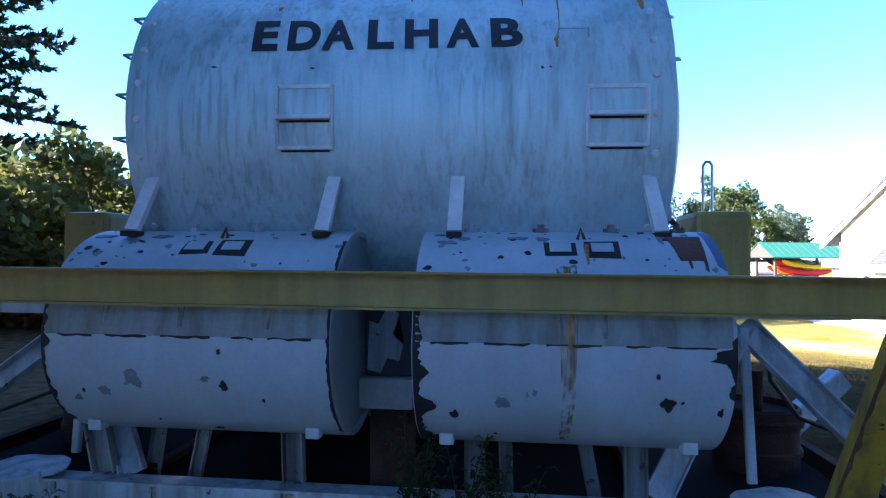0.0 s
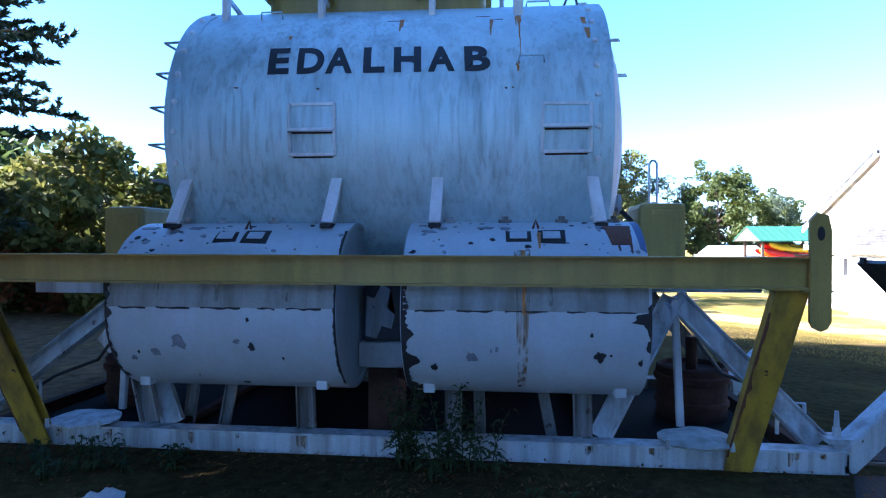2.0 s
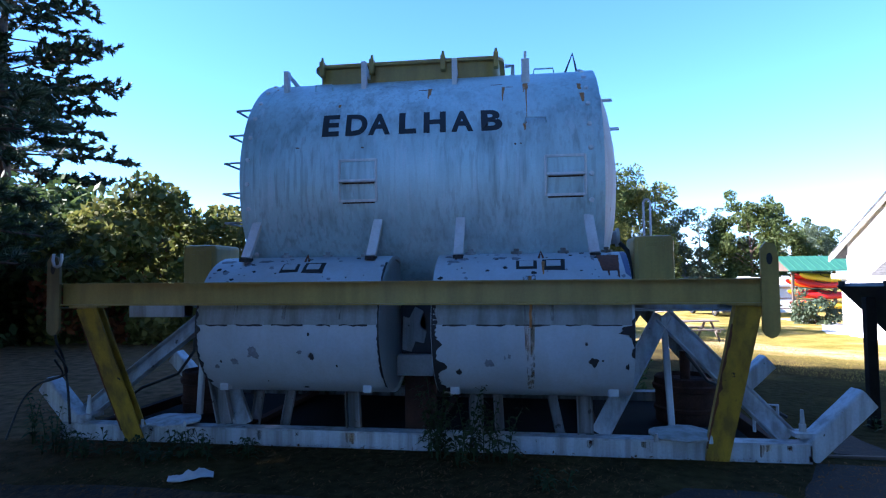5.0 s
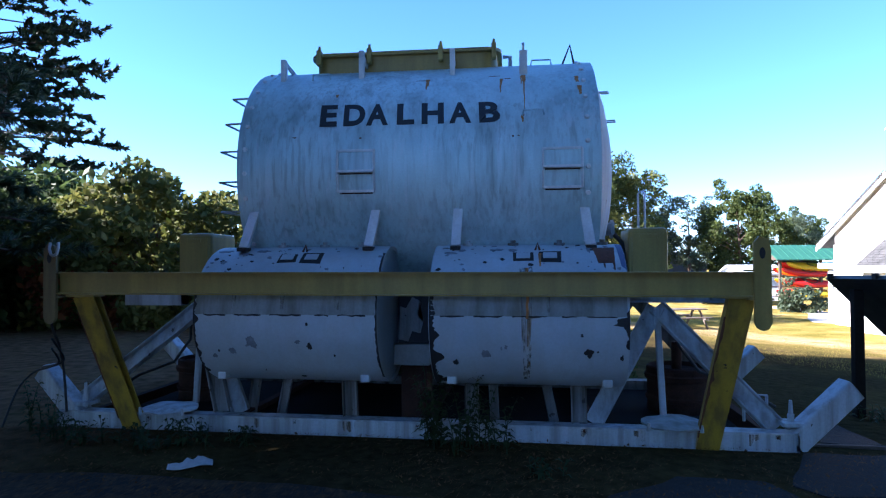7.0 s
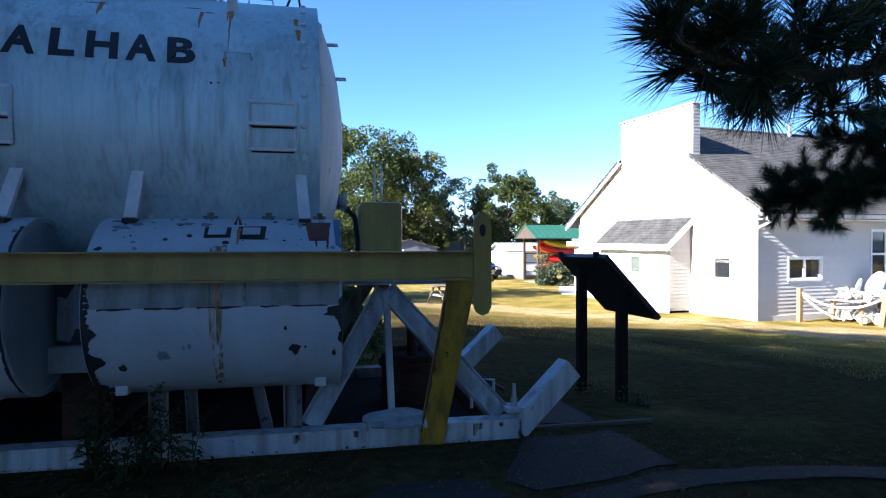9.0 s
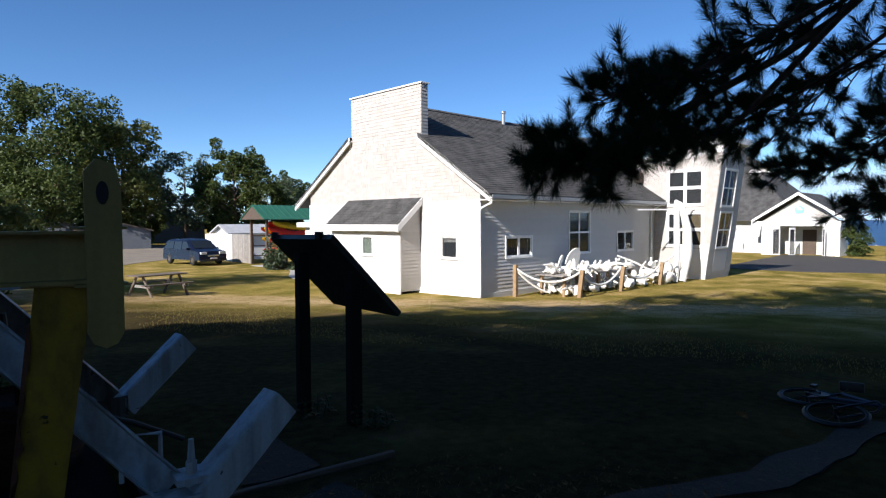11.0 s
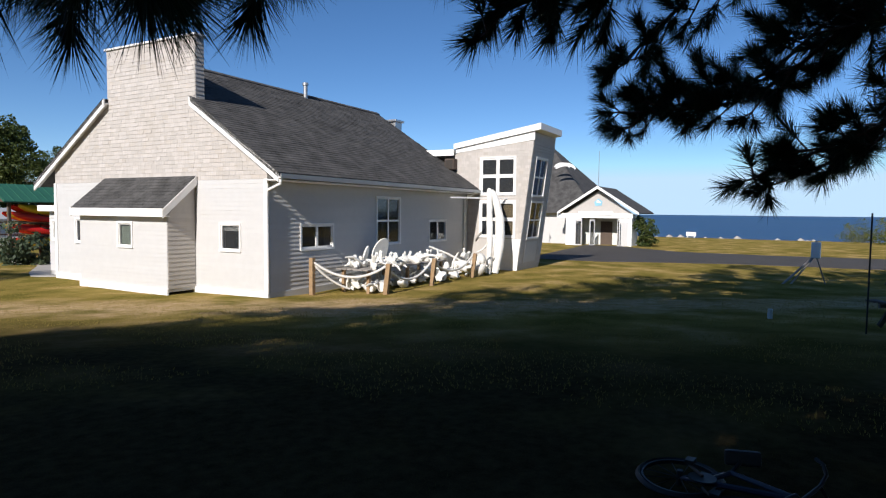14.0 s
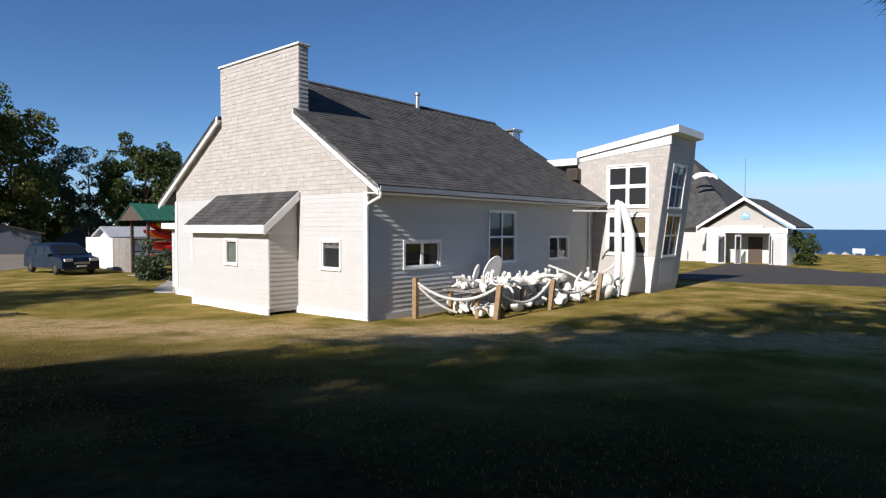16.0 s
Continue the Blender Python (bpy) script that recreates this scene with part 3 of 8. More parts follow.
def hexa(place, lo, hi, z0, z1, o0, o1, back):
    c = [place(lo[0], z0, o0), place(lo[1], z0, o0), place(hi[1], z1, o1), place(hi[0], z1, o1), place(lo[0], z0, back), place(lo[1], z0, back), place(hi[1], z1, back), place(hi[0], z1, back)]
    return c, [(0, 1, 2, 3), (5, 4, 7, 6), (4, 5, 1, 0), (3, 2, 6, 7), (4, 0, 3, 7), (1, 5, 6, 2)]


def add_hexa(bm, c, faces):
    v = [bm.verts.new(p) for p in c]
    for f in faces:
        bm.faces.new([v[i] for i in f])


def core(parent, name, place, zs, span, holes, material, thick=0.16):
    """The wall itself, with its openings cut through."""
    zs = sorted(set([*zs, *[h[2] for h in holes if zs[0] < h[2] < zs[-1]], *[h[3] for h in holes if zs[0] < h[3] < zs[-1]]]))
    bm = BM()
    for z0, z1 in zip(zs, zs[1:]):
        for lo, hi in cuts(z0, z1, span, holes):
            marks = sorted({h for q in holes for h in q[:2] if max(lo[0], hi[0]) + 0.01 < h < min(lo[1], hi[1]) - 0.01})
            lows, highs = [lo[0], *marks, lo[1]], [hi[0], *marks, hi[1]]
            for i in range(len(lows) - 1):
                add_hexa(bm, *hexa(place, lows[i:i + 2], highs[i:i + 2], z0, z1, 0, 0, -thick))
    bmesh.ops.remove_doubles(bm, verts=bm.verts[:], dist=1e-4)
    bm.verts.index_update()
    seen = {}
    for f in bm.faces:
        seen.setdefault(frozenset(v.index for v in f.verts), []).append(f)
    bmesh.ops.delete(bm, geom=[f for fs in seen.values() if len(fs) > 1 for f in fs], context="FACES_ONLY")
    return part(name, bm, material, parent)


def siding(parent, place, z_lo, z_hi, span, holes, material, course=0.127, grow=0.06, lip=0.02):
    """Overlapping boards, course by course, round the openings."""
    n = max(1, round((z_hi - z_lo) / course))
    wide = [(a - grow, b + grow, c - grow, d + grow) for a, b, c, d in holes]
    for k in range(n):
        z0, z1 = z_lo + (z_hi - z_lo) * k / n, z_lo + (z_hi - z_lo) * (k + 1) / n
        for lo, hi in cuts(z0, z1, span, wide):
            c, f = hexa(place, lo, hi, z0, z1 + 0.004, lip, 0.007, 0.001)
            part("clapboard", quick("clapboard", c, f, material), material, parent)


srng = random.Random(23)


def shakes(parent, place, z_lo, z_hi, span, holes, apart=0, course=0.127, grow=0.06):
    """Courses of single shakes of uneven width; the lowest ones apart, the rest joined."""
    n = max(1, round((z_hi - z_lo) / course))
    wide = [(a - grow, b + grow, c - grow, d + grow) for a, b, c, d in holes]
    bm, made = BM(), 0
    for k in range(n):
        z0, z1 = z_lo + (z_hi - z_lo) * k / n, z_lo + (z_hi - z_lo) * (k + 1) / n
        for (a0, b0), (a1, b1) in cuts(z0, z1, span, wide):
            marks, h = [], max(a0, a1) + srng.uniform(0.1, 0.3)
            while h < min(b0, b1) - 0.09:
                marks.append(h)
                h += srng.uniform(0.12, 0.34)
            for i in range(len(marks) + 1):
                lo = (marks[i - 1] + 0.003 if i else a0, marks[i] if i < len(marks) else b0)
                hi = (marks[i - 1] + 0.003 if i else a1, marks[i] if i < len(marks) else b1)
                c, f = hexa(place, lo, hi, z0 + srng.uniform(-0.005, 0.004), z1 + 0.004, 0.012 + 0.007 * srng.random(), 0.006, 0.001)
                if made < apart:
                    part("shake", quick("shake", c, f, SHAKE), SHAKE, parent)
                else:
                    add_hexa(bm, c, f)
                made += 1
    tagged(part("shake_siding", bm, SHAKE, parent, "weathered shake siding"), kind="stuff")


def window(parent, place, h0, h1, z0, z1, cols=1, rows=1, blind=None, blind_part=1.0, s=0.035, trim=0.062, curtains=(), cloth=None):
    """A window: casing, sashes and panes set back in the wall."""
    win = thing("window", "", "")
    for k in ("label", "category"):
        if k in win:
            del win[k]
    win.parent = parent
    bm = BM()

    def bar(a, b, c, d, o, bk):
        add_hexa(bm, *hexa(place, (a, b), (a, b), c, d, o, o, bk))

    bar(h0 - trim, h1 + trim, z1, z1 + trim, 0.045, -0.02)
    bar(h0 - trim, h1 + trim, z0 - trim, z0, 0.055, -0.02)
    bar(h0 - trim, h0, z0, z1, 0.043, -0.02)
    bar(h1, h1 + trim, z0, z1, 0.043, -0.02)
    part("frame", bm, TRIM, win, "white window casing")
    dh, dz = (h1 - h0) / cols, (z1 - z0) / rows
    for i in range(cols):
        for j in range(rows):
            a, b, c, d = h0 + i * dh, h0 + (i + 1) * dh, z0 + j * dz, z0 + (j + 1) * dz
            bm = BM()
            for q in ((a, b, d - s, d), (a, b, c, c + s), (a, a + s, c + s, d - s), (b - s, b, c + s, d - s)):
                add_hexa(bm, *hexa(place, q[:2], q[:2], q[2], q[3], 0.012, 0.012, -0.05))
            part("sash", bm, TRIM, win)
            bm = BM()
            add_hexa(bm, *hexa(place, (a + s, b - s), (a + s, b - s), c + s, d - s, -0.02, -0.02, -0.028))
            pane = part("pane", bm, GLASS, win)
            pane.visible_shadow = False
    for a, b in curtains:
        bm = BM()
        n = max(4, round((b - a) / 0.05))
        for k in range(n):
            h, w = a + (b - a) * k / n, (b - a) / n
            add_hexa(bm, *hexa(place, (h, h + w), (h, h + w), z0, z1, -0.06 - 0.025 * (k % 2), -0.06 - 0.025 * (k % 2), -0.1))
        part("curtain", bm, cloth or BLIND, win, "tan sheet added for the amber interior" if cloth else "pale drawn curtain")
    if blind is not None:
        bm = BM()
        n = max(2, round((z1 - z0) * blind_part / 0.06))
        for k in range(n):
            c = z1 - (k + 1) * (z1 - z0) * blind_part / n
            add_hexa(bm, *hexa(place, (h0, h1), (h0, h1), c, c + (z1 - z0) * blind_part / n - 0.003, -0.06, -0.075, -0.082))
        part("blind", bm, blind, win, "drawn window blind")
    return win


def tiled(parent, o, right, up, w, h, material, name="shingles", row=0.15, tab=0.3, edge=None):
    """Overlapping roof shingles over a slope w wide and h high, from its low corner o; edge(t): its share of width free at the left and right."""
    o, right, up = Vector(o), Vector(right).normalized(), Vector(up).normalized()
    nrm = right.cross(up).normalized()
    if nrm.z < 0:
        nrm = -nrm
    verts, faces = [], []
    n = max(1, int(h / row))
    rnd = random.Random(5)
    for k in range(n):
        v0, v1 = h * k / n, h * (k + 1) / n + 0.03
        l, r = (0, w) if edge is None else edge((k + 0.5) / n)
        x = l - (k % 2) * tab / 2
        while x < r:
            a, b = max(x, l), min(x + tab - 0.012, r)
            if b - a > 0.03:
                lift = 0.016 + rnd.random() * 0.006
                q = [o + right * a + up * v0 + nrm * lift, o + right * b + up * v0 + nrm * lift, o + right * b + up * min(v1, h) + nrm * 0.006, o + right * a + up * min(v1, h) + nrm * 0.006, o + right * a + up * v0, o + right * b + up * v0]
                i = len(verts)
                verts += q
                faces += [(i, i + 1, i + 2, i + 3), (i + 4, i + 5, i + 1, i), (i + 4, i, i + 3), (i + 1, i + 5, i + 2)]
            x += tab
    return tagged(part(name, quick(name, verts, faces, material), material, parent), kind="stuff")


W, L = 10.35, 12.35
RS, LS = 0.655, 0.63
EAVE_R, EAVE_L = (-0.6, 3.38), (11.4, 3.25)
RIDGE = (5.2, EAVE_R[1] + (5.2 + 0.6) * RS)


def gable_span(z):
    l = 0.0 if z <= 3.6 else max(0.0, EAVE_R[0] + (z - EAVE_R[1] + 0.1) / RS)
    r = W if z <= 3.6 else min(W, EAVE_L[0] - (z - EAVE_L[1] + 0.1) / LS)
    if z > 5.75:
        return max(2.9, min(l, 2.9)), min(7.17, max(r, 7.17))
    return l, r


def gable_span_main(z):
    if z > 5.78:
        return 2.9, 7.17
    return gable_span(z)


GH = [(1.09, 1.85, 1.26, 1.99), (8.75, 9.12, 1.26, 2.03)]
core(house, "wall", gable, [0, 1.0, 2.2, 3.0, 3.6, 3.9, 4.3, 4.7, 5.1, 5.45, 5.78, 7.62], gable_span_main, GH, SIDING_LOW)
siding(house, gable, 0.1, 3.3, lambda z: (0.0, W), GH + [(2.95, 7.3, 0, 3.3)], SIDING_LOW, lip=0.012)
shakes(house, gable, 3.3, 7.6, gable_span_main, GH, 200)
LH = [(1.34, 2.79, 1.28, 1.98), (5.25, 6.7, 1.27, 2.9), (8.95, 10.3, 1.25, 2.05)]
core(house, "wall", longwall, [0, 3.35], lambda z: (0.165, L), LH, SIDING_LOW)
siding(house, longwall, 0.1, 3.3, lambda z: (0.06, L), LH, SIDING_LOW, lip=0.028)
core(house, "wall", lambda h, z, out: Vector((h, W + out, z)), [0, 3.3], lambda z: (0.165, L), [], SIDING_LOW)
core(house, "wall", lambda h, z, out: Vector((L + out, h, z)), [0, 3.6, 5.2, RIDGE[1] - 0.4], lambda z: (0.17 if z < 3.6 else EAVE_R[0] + (z - EAVE_R[1] + 0.1) / RS, W - 0.17 if z < 3.6 else EAVE_L[0] - (z - EAVE_L[1] + 0.1) / LS), [], SIDING_LOW)
window(house, gable, *GH[0][:2], *GH[0][2:], 1, 1, BLIND, 0.25)
window(house, gable, *GH[1][:2], *GH[1][2:], 1, 1)
window(house, longwall, *LH[0][:2], *LH[0][2:], 2, 1, s=0.05, curtains=((2.5, 2.77),))
window(house, longwall, *LH[1][:2], *LH[1][2:], 2, 2, BLIND, 0.42)
window(house, longwall, *LH[2][:2], *LH[2][2:], 2, 1, curtains=((9.62, 10.29),))
bm = BM()
box(bm, 0.17, L - 0.17, 0.17, W - 0.17, -0.05, 0.05)
part("floor_slab", bm, DARK_WOOD, house)
# near-black ceiling and inner walls give the rooms their unlit look by colour
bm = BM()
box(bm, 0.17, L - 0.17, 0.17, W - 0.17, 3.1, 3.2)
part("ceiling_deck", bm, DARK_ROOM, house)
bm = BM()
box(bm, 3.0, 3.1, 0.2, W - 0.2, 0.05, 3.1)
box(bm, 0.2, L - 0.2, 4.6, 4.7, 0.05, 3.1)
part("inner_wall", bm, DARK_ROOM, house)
# foundation strip, corner boards, rakes, coping
bm = BM()
box(bm, -0.05, 0, -0.05, W + 0.05, -0.25, 0.1)
part("base_trim", bm, TRIM, house)
bm = BM()
box(bm, 0, L, -0.05, 0, -0.25, 0.1)
part("base_trim", bm, SIDING_LOW, house)
bm = BM()
box(bm, -0.045, -0.001, -0.045, 0.1, 0.1, 3.3)
part("corner_board", bm, TRIM, house)
bm = BM()
box(bm, -0.045, -0.001, W - 0.1, W + 0.045, 0.1, 3.3)
part("corner_board", bm, TRIM, house)
for b0, b1, e, s, sg in ((EAVE_R[0], 2.95, EAVE_R, RS, 1), (EAVE_L[0], 7.1, EAVE_L, LS, -1)):
    bm = BM()
    z0, z1 = e[1], e[1] + abs(b1 - b0) * s
    prism(bm, [(-0.2, b0, z0 - 0.2), (-0.2, b1, z1 - 0.2), (-0.2, b1, z1 + 0.06), (-0.2, b0, z0 + 0.06)], (0.05, 0, 0))
    part("rake_board", bm, TRIM, house, "white rake board")
    bm = BM()
    prism(bm, [(-0.15, b0, z0 - 0.09), (-0.15, b1, z1 - 0.09), (-0.15, b1, z1 - 0.06), (-0.15, b0, z0 - 0.06)], (0.15, 0, 0))
    part("rake_soffit", bm, TRIM, house)
bm = BM()
box(bm, 0.0, 0.32, 2.9, 7.17, 5.4, 7.6)
part("tower_core", bm, SIDING, house)
siding(house, lambda h, z, out: Vector((h, 2.9 - out, z)), 5.5, 7.6, lambda z: (0.0, 0.32), [], SIDING)
siding(house, lambda h, z, out: Vector((h, 7.17 + out, z)), 5.5, 7.6, lambda z: (0.0, 0.32), [], SIDING)
bm = BM()
box(bm, -0.06, 0.37, 2.83, 7.24, 7.6, 7.66, 0.008)
part("coping", bm, TRIM, house, "white coping board")
# roof
bm = BM()
for b0, b1, e, s, a0 in ((EAVE_R[0], 2.9, EAVE_R, RS, -0.2), (2.9, 5.2, EAVE_R, RS, 0.325), (EAVE_L[0], 7.17, EAVE_L, LS, -0.2), (7.17, 5.2, EAVE_L, LS, 0.325)):
    z0, z1 = e[1] + abs(b0 - e[0]) * s, e[1] + abs(b1 - e[0]) * s
    prism(bm, [(a0, b0, z0 - 0.06), (a0, b1, z1 - 0.06), (a0, b1, z1 + 0.07), (a0, b0, z0 + 0.07)], (L + 0.3 - a0, 0, 0))
roof = part("roof", bm, ROOF, house, "dark grey asphalt shingle roof")
for e, s, sg in ((EAVE_R, RS, 1), (EAVE_L, LS, -1)):
    up = Vector((0, sg, s))
    full = abs(5.2 - e[0]) * math.sqrt(1 + s * s)
    low = (2.9 - e[0] if sg > 0 else e[0] - 7.17) * math.sqrt(1 + s * s)
    tiled(roof, (-0.21, e[0], e[1] + 0.07), (1, 0, 0), up, L + 0.52, full, ROOF, edge=lambda t, k=low / full: (0.0 if t < k else 0.54, L + 0.52))
bm = BM()
beam(bm, (0.33, 5.2, RIDGE[1] + 0.1), (L + 0.31, 5.2, RIDGE[1] + 0.1), [(-0.14, -0.09), (0, 0), (0.14, -0.09), (0.14, -0.06), (0, 0.03), (-0.14, -0.06)])
part("ridge_cap", bm, ROOF, roof)
bm = BM()
cyl(bm, (7.2, 5.0, 6.9), (7.2, 5.0, 7.62), 0.085)
cyl(bm, (7.2, 5.0, 7.62), (7.2, 5.0, 7.72), 0.125)
part("flue", bm, STEEL, roof, "galvanised flue pipe", True)
bm = BM()
box(bm, 12.9, 13.5, 4.3, 4.9, 6.3, 6.85, 0.02)
box(bm, 12.8, 13.6, 4.2, 5.0, 6.85, 6.95, 0.02)
part("roof_vent", bm, STEEL, roof, "metal roof vent box")
# gutter, soffit, downpipes
bm = BM()
beam(bm, (-0.2, -0.63, 3.36), (L + 0.2, -0.63, 3.36), [(-0.06, -0.06), (0.06, -0.06), (0.08, 0.06), (0.065, 0.06), (0.045, -0.045), (-0.045, -0.045), (-0.045, 0.06), (-0.06, 0.06)])
part("gutter", bm, TRIM, house, "white eaves gutter", True)
bm = BM()
box(bm, -0.15, L + 0.2, -0.57, -0.03, 3.24, 3.27)
part("soffit", bm, TRIM, house)
bm = BM()
tube(bm, [(-0.12, -0.62, 3.3), (-0.12, -0.6, 3.15), (-0.1, -0.12, 2.98), (-0.1, -0.08, 2.85), (-0.1, -0.08, 0.08)], 0.042, 8)
part("downpipe", bm, TRIM, house, "white downpipe", True)
bm = BM()
tube(bm, [(L - 0.35, -0.6, 3.3), (L - 0.4, -0.12, 3.0), (L - 0.4, -0.08, 2.8), (L - 0.4, -0.08, 0.1)], 0.042, 8)
part("downpipe", bm, TRIM, house, "white downpipe", True)
# the lean-to before the gable
SH = [(4.6, 5.23, 1.3, 1.98)]
siding(house, lambda h, z, out: Vector((-0.97 - out, h, z)), 0.1, 2.3, lambda z: (2.98, 7.25), SH, SIDING_LOW, lip=0.012)
core(house, "wall", lambda h, z, out: Vector((-0.97 - out, h, z)), [0, 2.3], lambda z: (2.98, 7.25), SH, SIDING_LOW)
window(house, lambda h, z, out: Vector((-0.97 - out, h, z)), *SH[0][:2], *SH[0][2:], 1, 1, GREEN_BLIND, 1.0)
for b, sg in ((2.98, -1), (7.25, 1)):
    place = (lambda h, z, out, b=b, sg=sg: Vector((h, b + sg * out, z)))
    core(house, "wall", place, [0, 2.25, 3.2], lambda z: (-0.965, -0.002) if z < 2.3 else (-0.965 + (z - 2.25) * 1.0, -0.002), [], SIDING_LOW, 0.1)
    siding(house, place, 0.1, 3.2, lambda z: (-0.96, -0.03) if z < 2.25 else (-0.96 + (z - 2.25) * 0.97, -0.03), [], SIDING)
bm = BM()
prism(bm, [(-1.2, 2.86, 2.34), (-0.035, 2.86, 3.33), (-0.035, 2.86, 3.43), (-1.2, 2.86, 2.44)], (0, 4.5, 0))
lean = part("roof", bm, ROOF, house, "small dark shingle lean-to roof")
tiled(lean, (-1.2, 2.86, 2.44), (0, 1, 0), (1.165, 0, 0.99), 4.5, 1.52, ROOF)
bm = BM()
box(bm, -1.23, -1.195, 2.84, 7.38, 2.2, 2.44)
part("fascia", bm, TRIM, house, "white fascia board")
for b in (2.83, 7.36):
    bm = BM()
    prism(bm, [(-1.21, b, 2.16), (-0.04, b, 3.16), (-0.04, b, 3.42), (-1.21, b, 2.42)], (0, 0.028, 0))
    part("fascia", bm, TRIM, house, "white fascia board")
bm = BM()
box(bm, -1.19, -0.97, 2.87, 7.34, 2.2, 2.23)
part("soffit", bm, TRIM, house)
bm = BM()
box(bm, -1.02, -0.97, 2.95, 7.28, -0.25, 0.1)
part("base_trim", bm, TRIM, house)
# low wing past the far corner
WH = [(10.62, 11.0, 1.28, 1.95)]
core(house, "wall", lambda h, z, out: Vector((0.25 - out, h, z)), [-0.05, 2.3], lambda z: (W, 11.25), WH, SIDING_LOW)
siding(house, lambda h, z, out: Vector((0.25 - out, h, z)), 0.1, 2.3, lambda z: (W, 11.25), WH, SIDING_LOW)
window(house, lambda h, z, out: Vector((0.25 - out, h, z)), *WH[0][:2], *WH[0][2:], 1, 1)
core(house, "wall", lambda h, z, out: Vector((h, 11.25 + out, z)), [-0.05, 2.3], lambda z: (0.25, 8.0), [], SIDING_LOW)
bm = BM()
box(bm, 0.0, 8.2, W + 0.02, 11.6, 2.3, 2.52, 0.01)
part("flat_roof", bm, TRIM, house, "white-edged flat roof of the low wing")

# ---- the leaning stair tower and the flat link, one building with the house ----
tower = thing("stair_tower", "leaning two-storey clapboard tower with large windows", "building", HOUSE)
TA = 12.38


def tface(h, z, out):
    return Vector((TA - out, h, z))


def tside(h, z, out):
    return Vector((h, -2.46 - 0.123 * z - out, z))


def tspan(z):
    edge = -2.46 - 0.123 * z
    if z > 5.1:
        return edge, max(edge + 0.1, 0.66 - (z - 5.1) * 7.0)
    return edge, (0.45 - 0.18 * z if z < 3.3 else 0.66)


TH_ = [(-2.31, -0.68, 3.24, 4.83), (-2.32, -0.68, 1.36, 2.9)]
core(tower, "wall", tface, [-0.25, 1.27, 3.3, 3.31, 4.99, 5.2, 5.4, 5.58], tspan, TH_, SIDING)
shakes(tower, tface, 1.27, 5.5, tspan, TH_, 200)
window(tower, tface, *TH_[0][:2], *TH_[0][2:], 2, 2, s=0.075)
# tan sheet, built as a curtain, added to give the amber interior
window(tower, tface, *TH_[1][:2], *TH_[1][2:], 2, 2, s=0.075, curtains=((-2.25, -1.55),), cloth=TAN_SHEET)
bm = BM()
add_hexa(bm, *hexa(tface, (-2.47, -1.3), (-2.57, -1.36), -0.2, 0.85, 0.05, 0.05, 0.0))
add_hexa(bm, *hexa(tface, (-2.57, -1.36), (-2.62, -1.3), 0.85, 1.27, 0.05, 0.022, 0.0))
part("base_panel", bm, TRIM, tower, "white painted base panel")
SS = [(13.0, 14.36, 3.2, 4.82), (13.06, 14.46, 1.3, 2.9)]
core(tower, "wall", tside, [-0.25, 5.5, 5.9], lambda z: (TA, 15.15), SS, SIDING)
siding(tower, tside, 0.1, 5.5, lambda z: (TA, 15.15), SS + [(13.0, 14.5, 0.2, 1.12)], SIDING, lip=0.03)
window(tower, tside, *SS[0][:2], *SS[0][2:], 2, 2)
window(tower, tside, *SS[1][:2], *SS[1][2:], 2, 2)
bm = BM()
add_hexa(bm, *hexa(tside, (13.0, 14.5), (13.0, 14.5), 0.2, 1.12, 0.03, 0.03, 0.0))
part("base_panel", bm, SIDING_LOW, tower, "grey panel under the side windows")
core(tower, "wall", lambda h, z, out: Vector((15.15 + out, h, z)), [-0.25, 5.2], lambda z: (-2.46 - 0.123 * z, 2.4), [], SIDING)
bm = BM()
prism(bm, [(TA - 0.12, -3.5, 5.97), (TA - 0.12, 0.68, 5.3), (TA - 0.12, 0.68, 5.53), (TA - 0.12, -3.5, 6.24)], (2.8, 0, 0))
part("roof_slab", bm, TRIM, tower, "white-edged single-pitch roof")
bm = BM()
prism(bm, [(TA - 0.03, -3.2, 5.55), (TA - 0.03, 0.6, 5.12), (TA - 0.03, 0.6, 5.33), (TA - 0.03, -3.2, 5.95)], (0.05, 0, 0))
part("fascia", bm, TRIM, tower, "white fascia board")
bm = BM()
box(bm, TA - 0.02, 15.9, 0.73, 6.0, 5.02, 5.3)
part("flat_roof", bm, TRIM, tower, "white-edged flat roof")
bm = BM()
box(bm, TA + 0.17, 15.1, 2.35, 2.5, -0.2, 5.0)
part("inner_wall", bm, BLIND, tower)
bm = BM()
box(bm, TA + 0.17, 15.1, -2.75, 2.3, 3.02, 3.14)
part("inner_floor", bm, WOOD, tower)
ac = thing("air_conditioner", "boxy dark window air conditioner with a grille", "air conditioner", HOUSE)
bm = BM()
box(bm, TA - 0.42, TA - 0.05, 0.52, 0.98, 4.36, 4.84, 0.02)
part("case", bm, DARK_WOOD, ac)
bm = BM()
for k in range(9):
    box(bm, TA - 0.435, TA - 0.42, 0.56, 0.94, 4.4 + k * 0.045, 4.425 + k * 0.045)
part("grille", bm, DARK_ROOM, ac)

# ---- the far pavilion with its entrance porch ----
pavilion = thing("pavilion", "far pavilion with steep dark hip roof and white gabled porch", "building", HOUSE)
PA, PZ = 38.7, -0.4
for a0, a1, b0, b1 in ((41.0, 41.2, 1.3, 12.6), (53.0, 53.2, 1.3, 12.6), (41.2, 53.0, 1.3, 1.5), (41.2, 53.0, 12.4, 12.6)):
    bm = BM()
    box(bm, a0, a1, b0, b1, PZ - 0.4, 2.5)
    part("wall", bm, SIDING_LOW, pavilion)
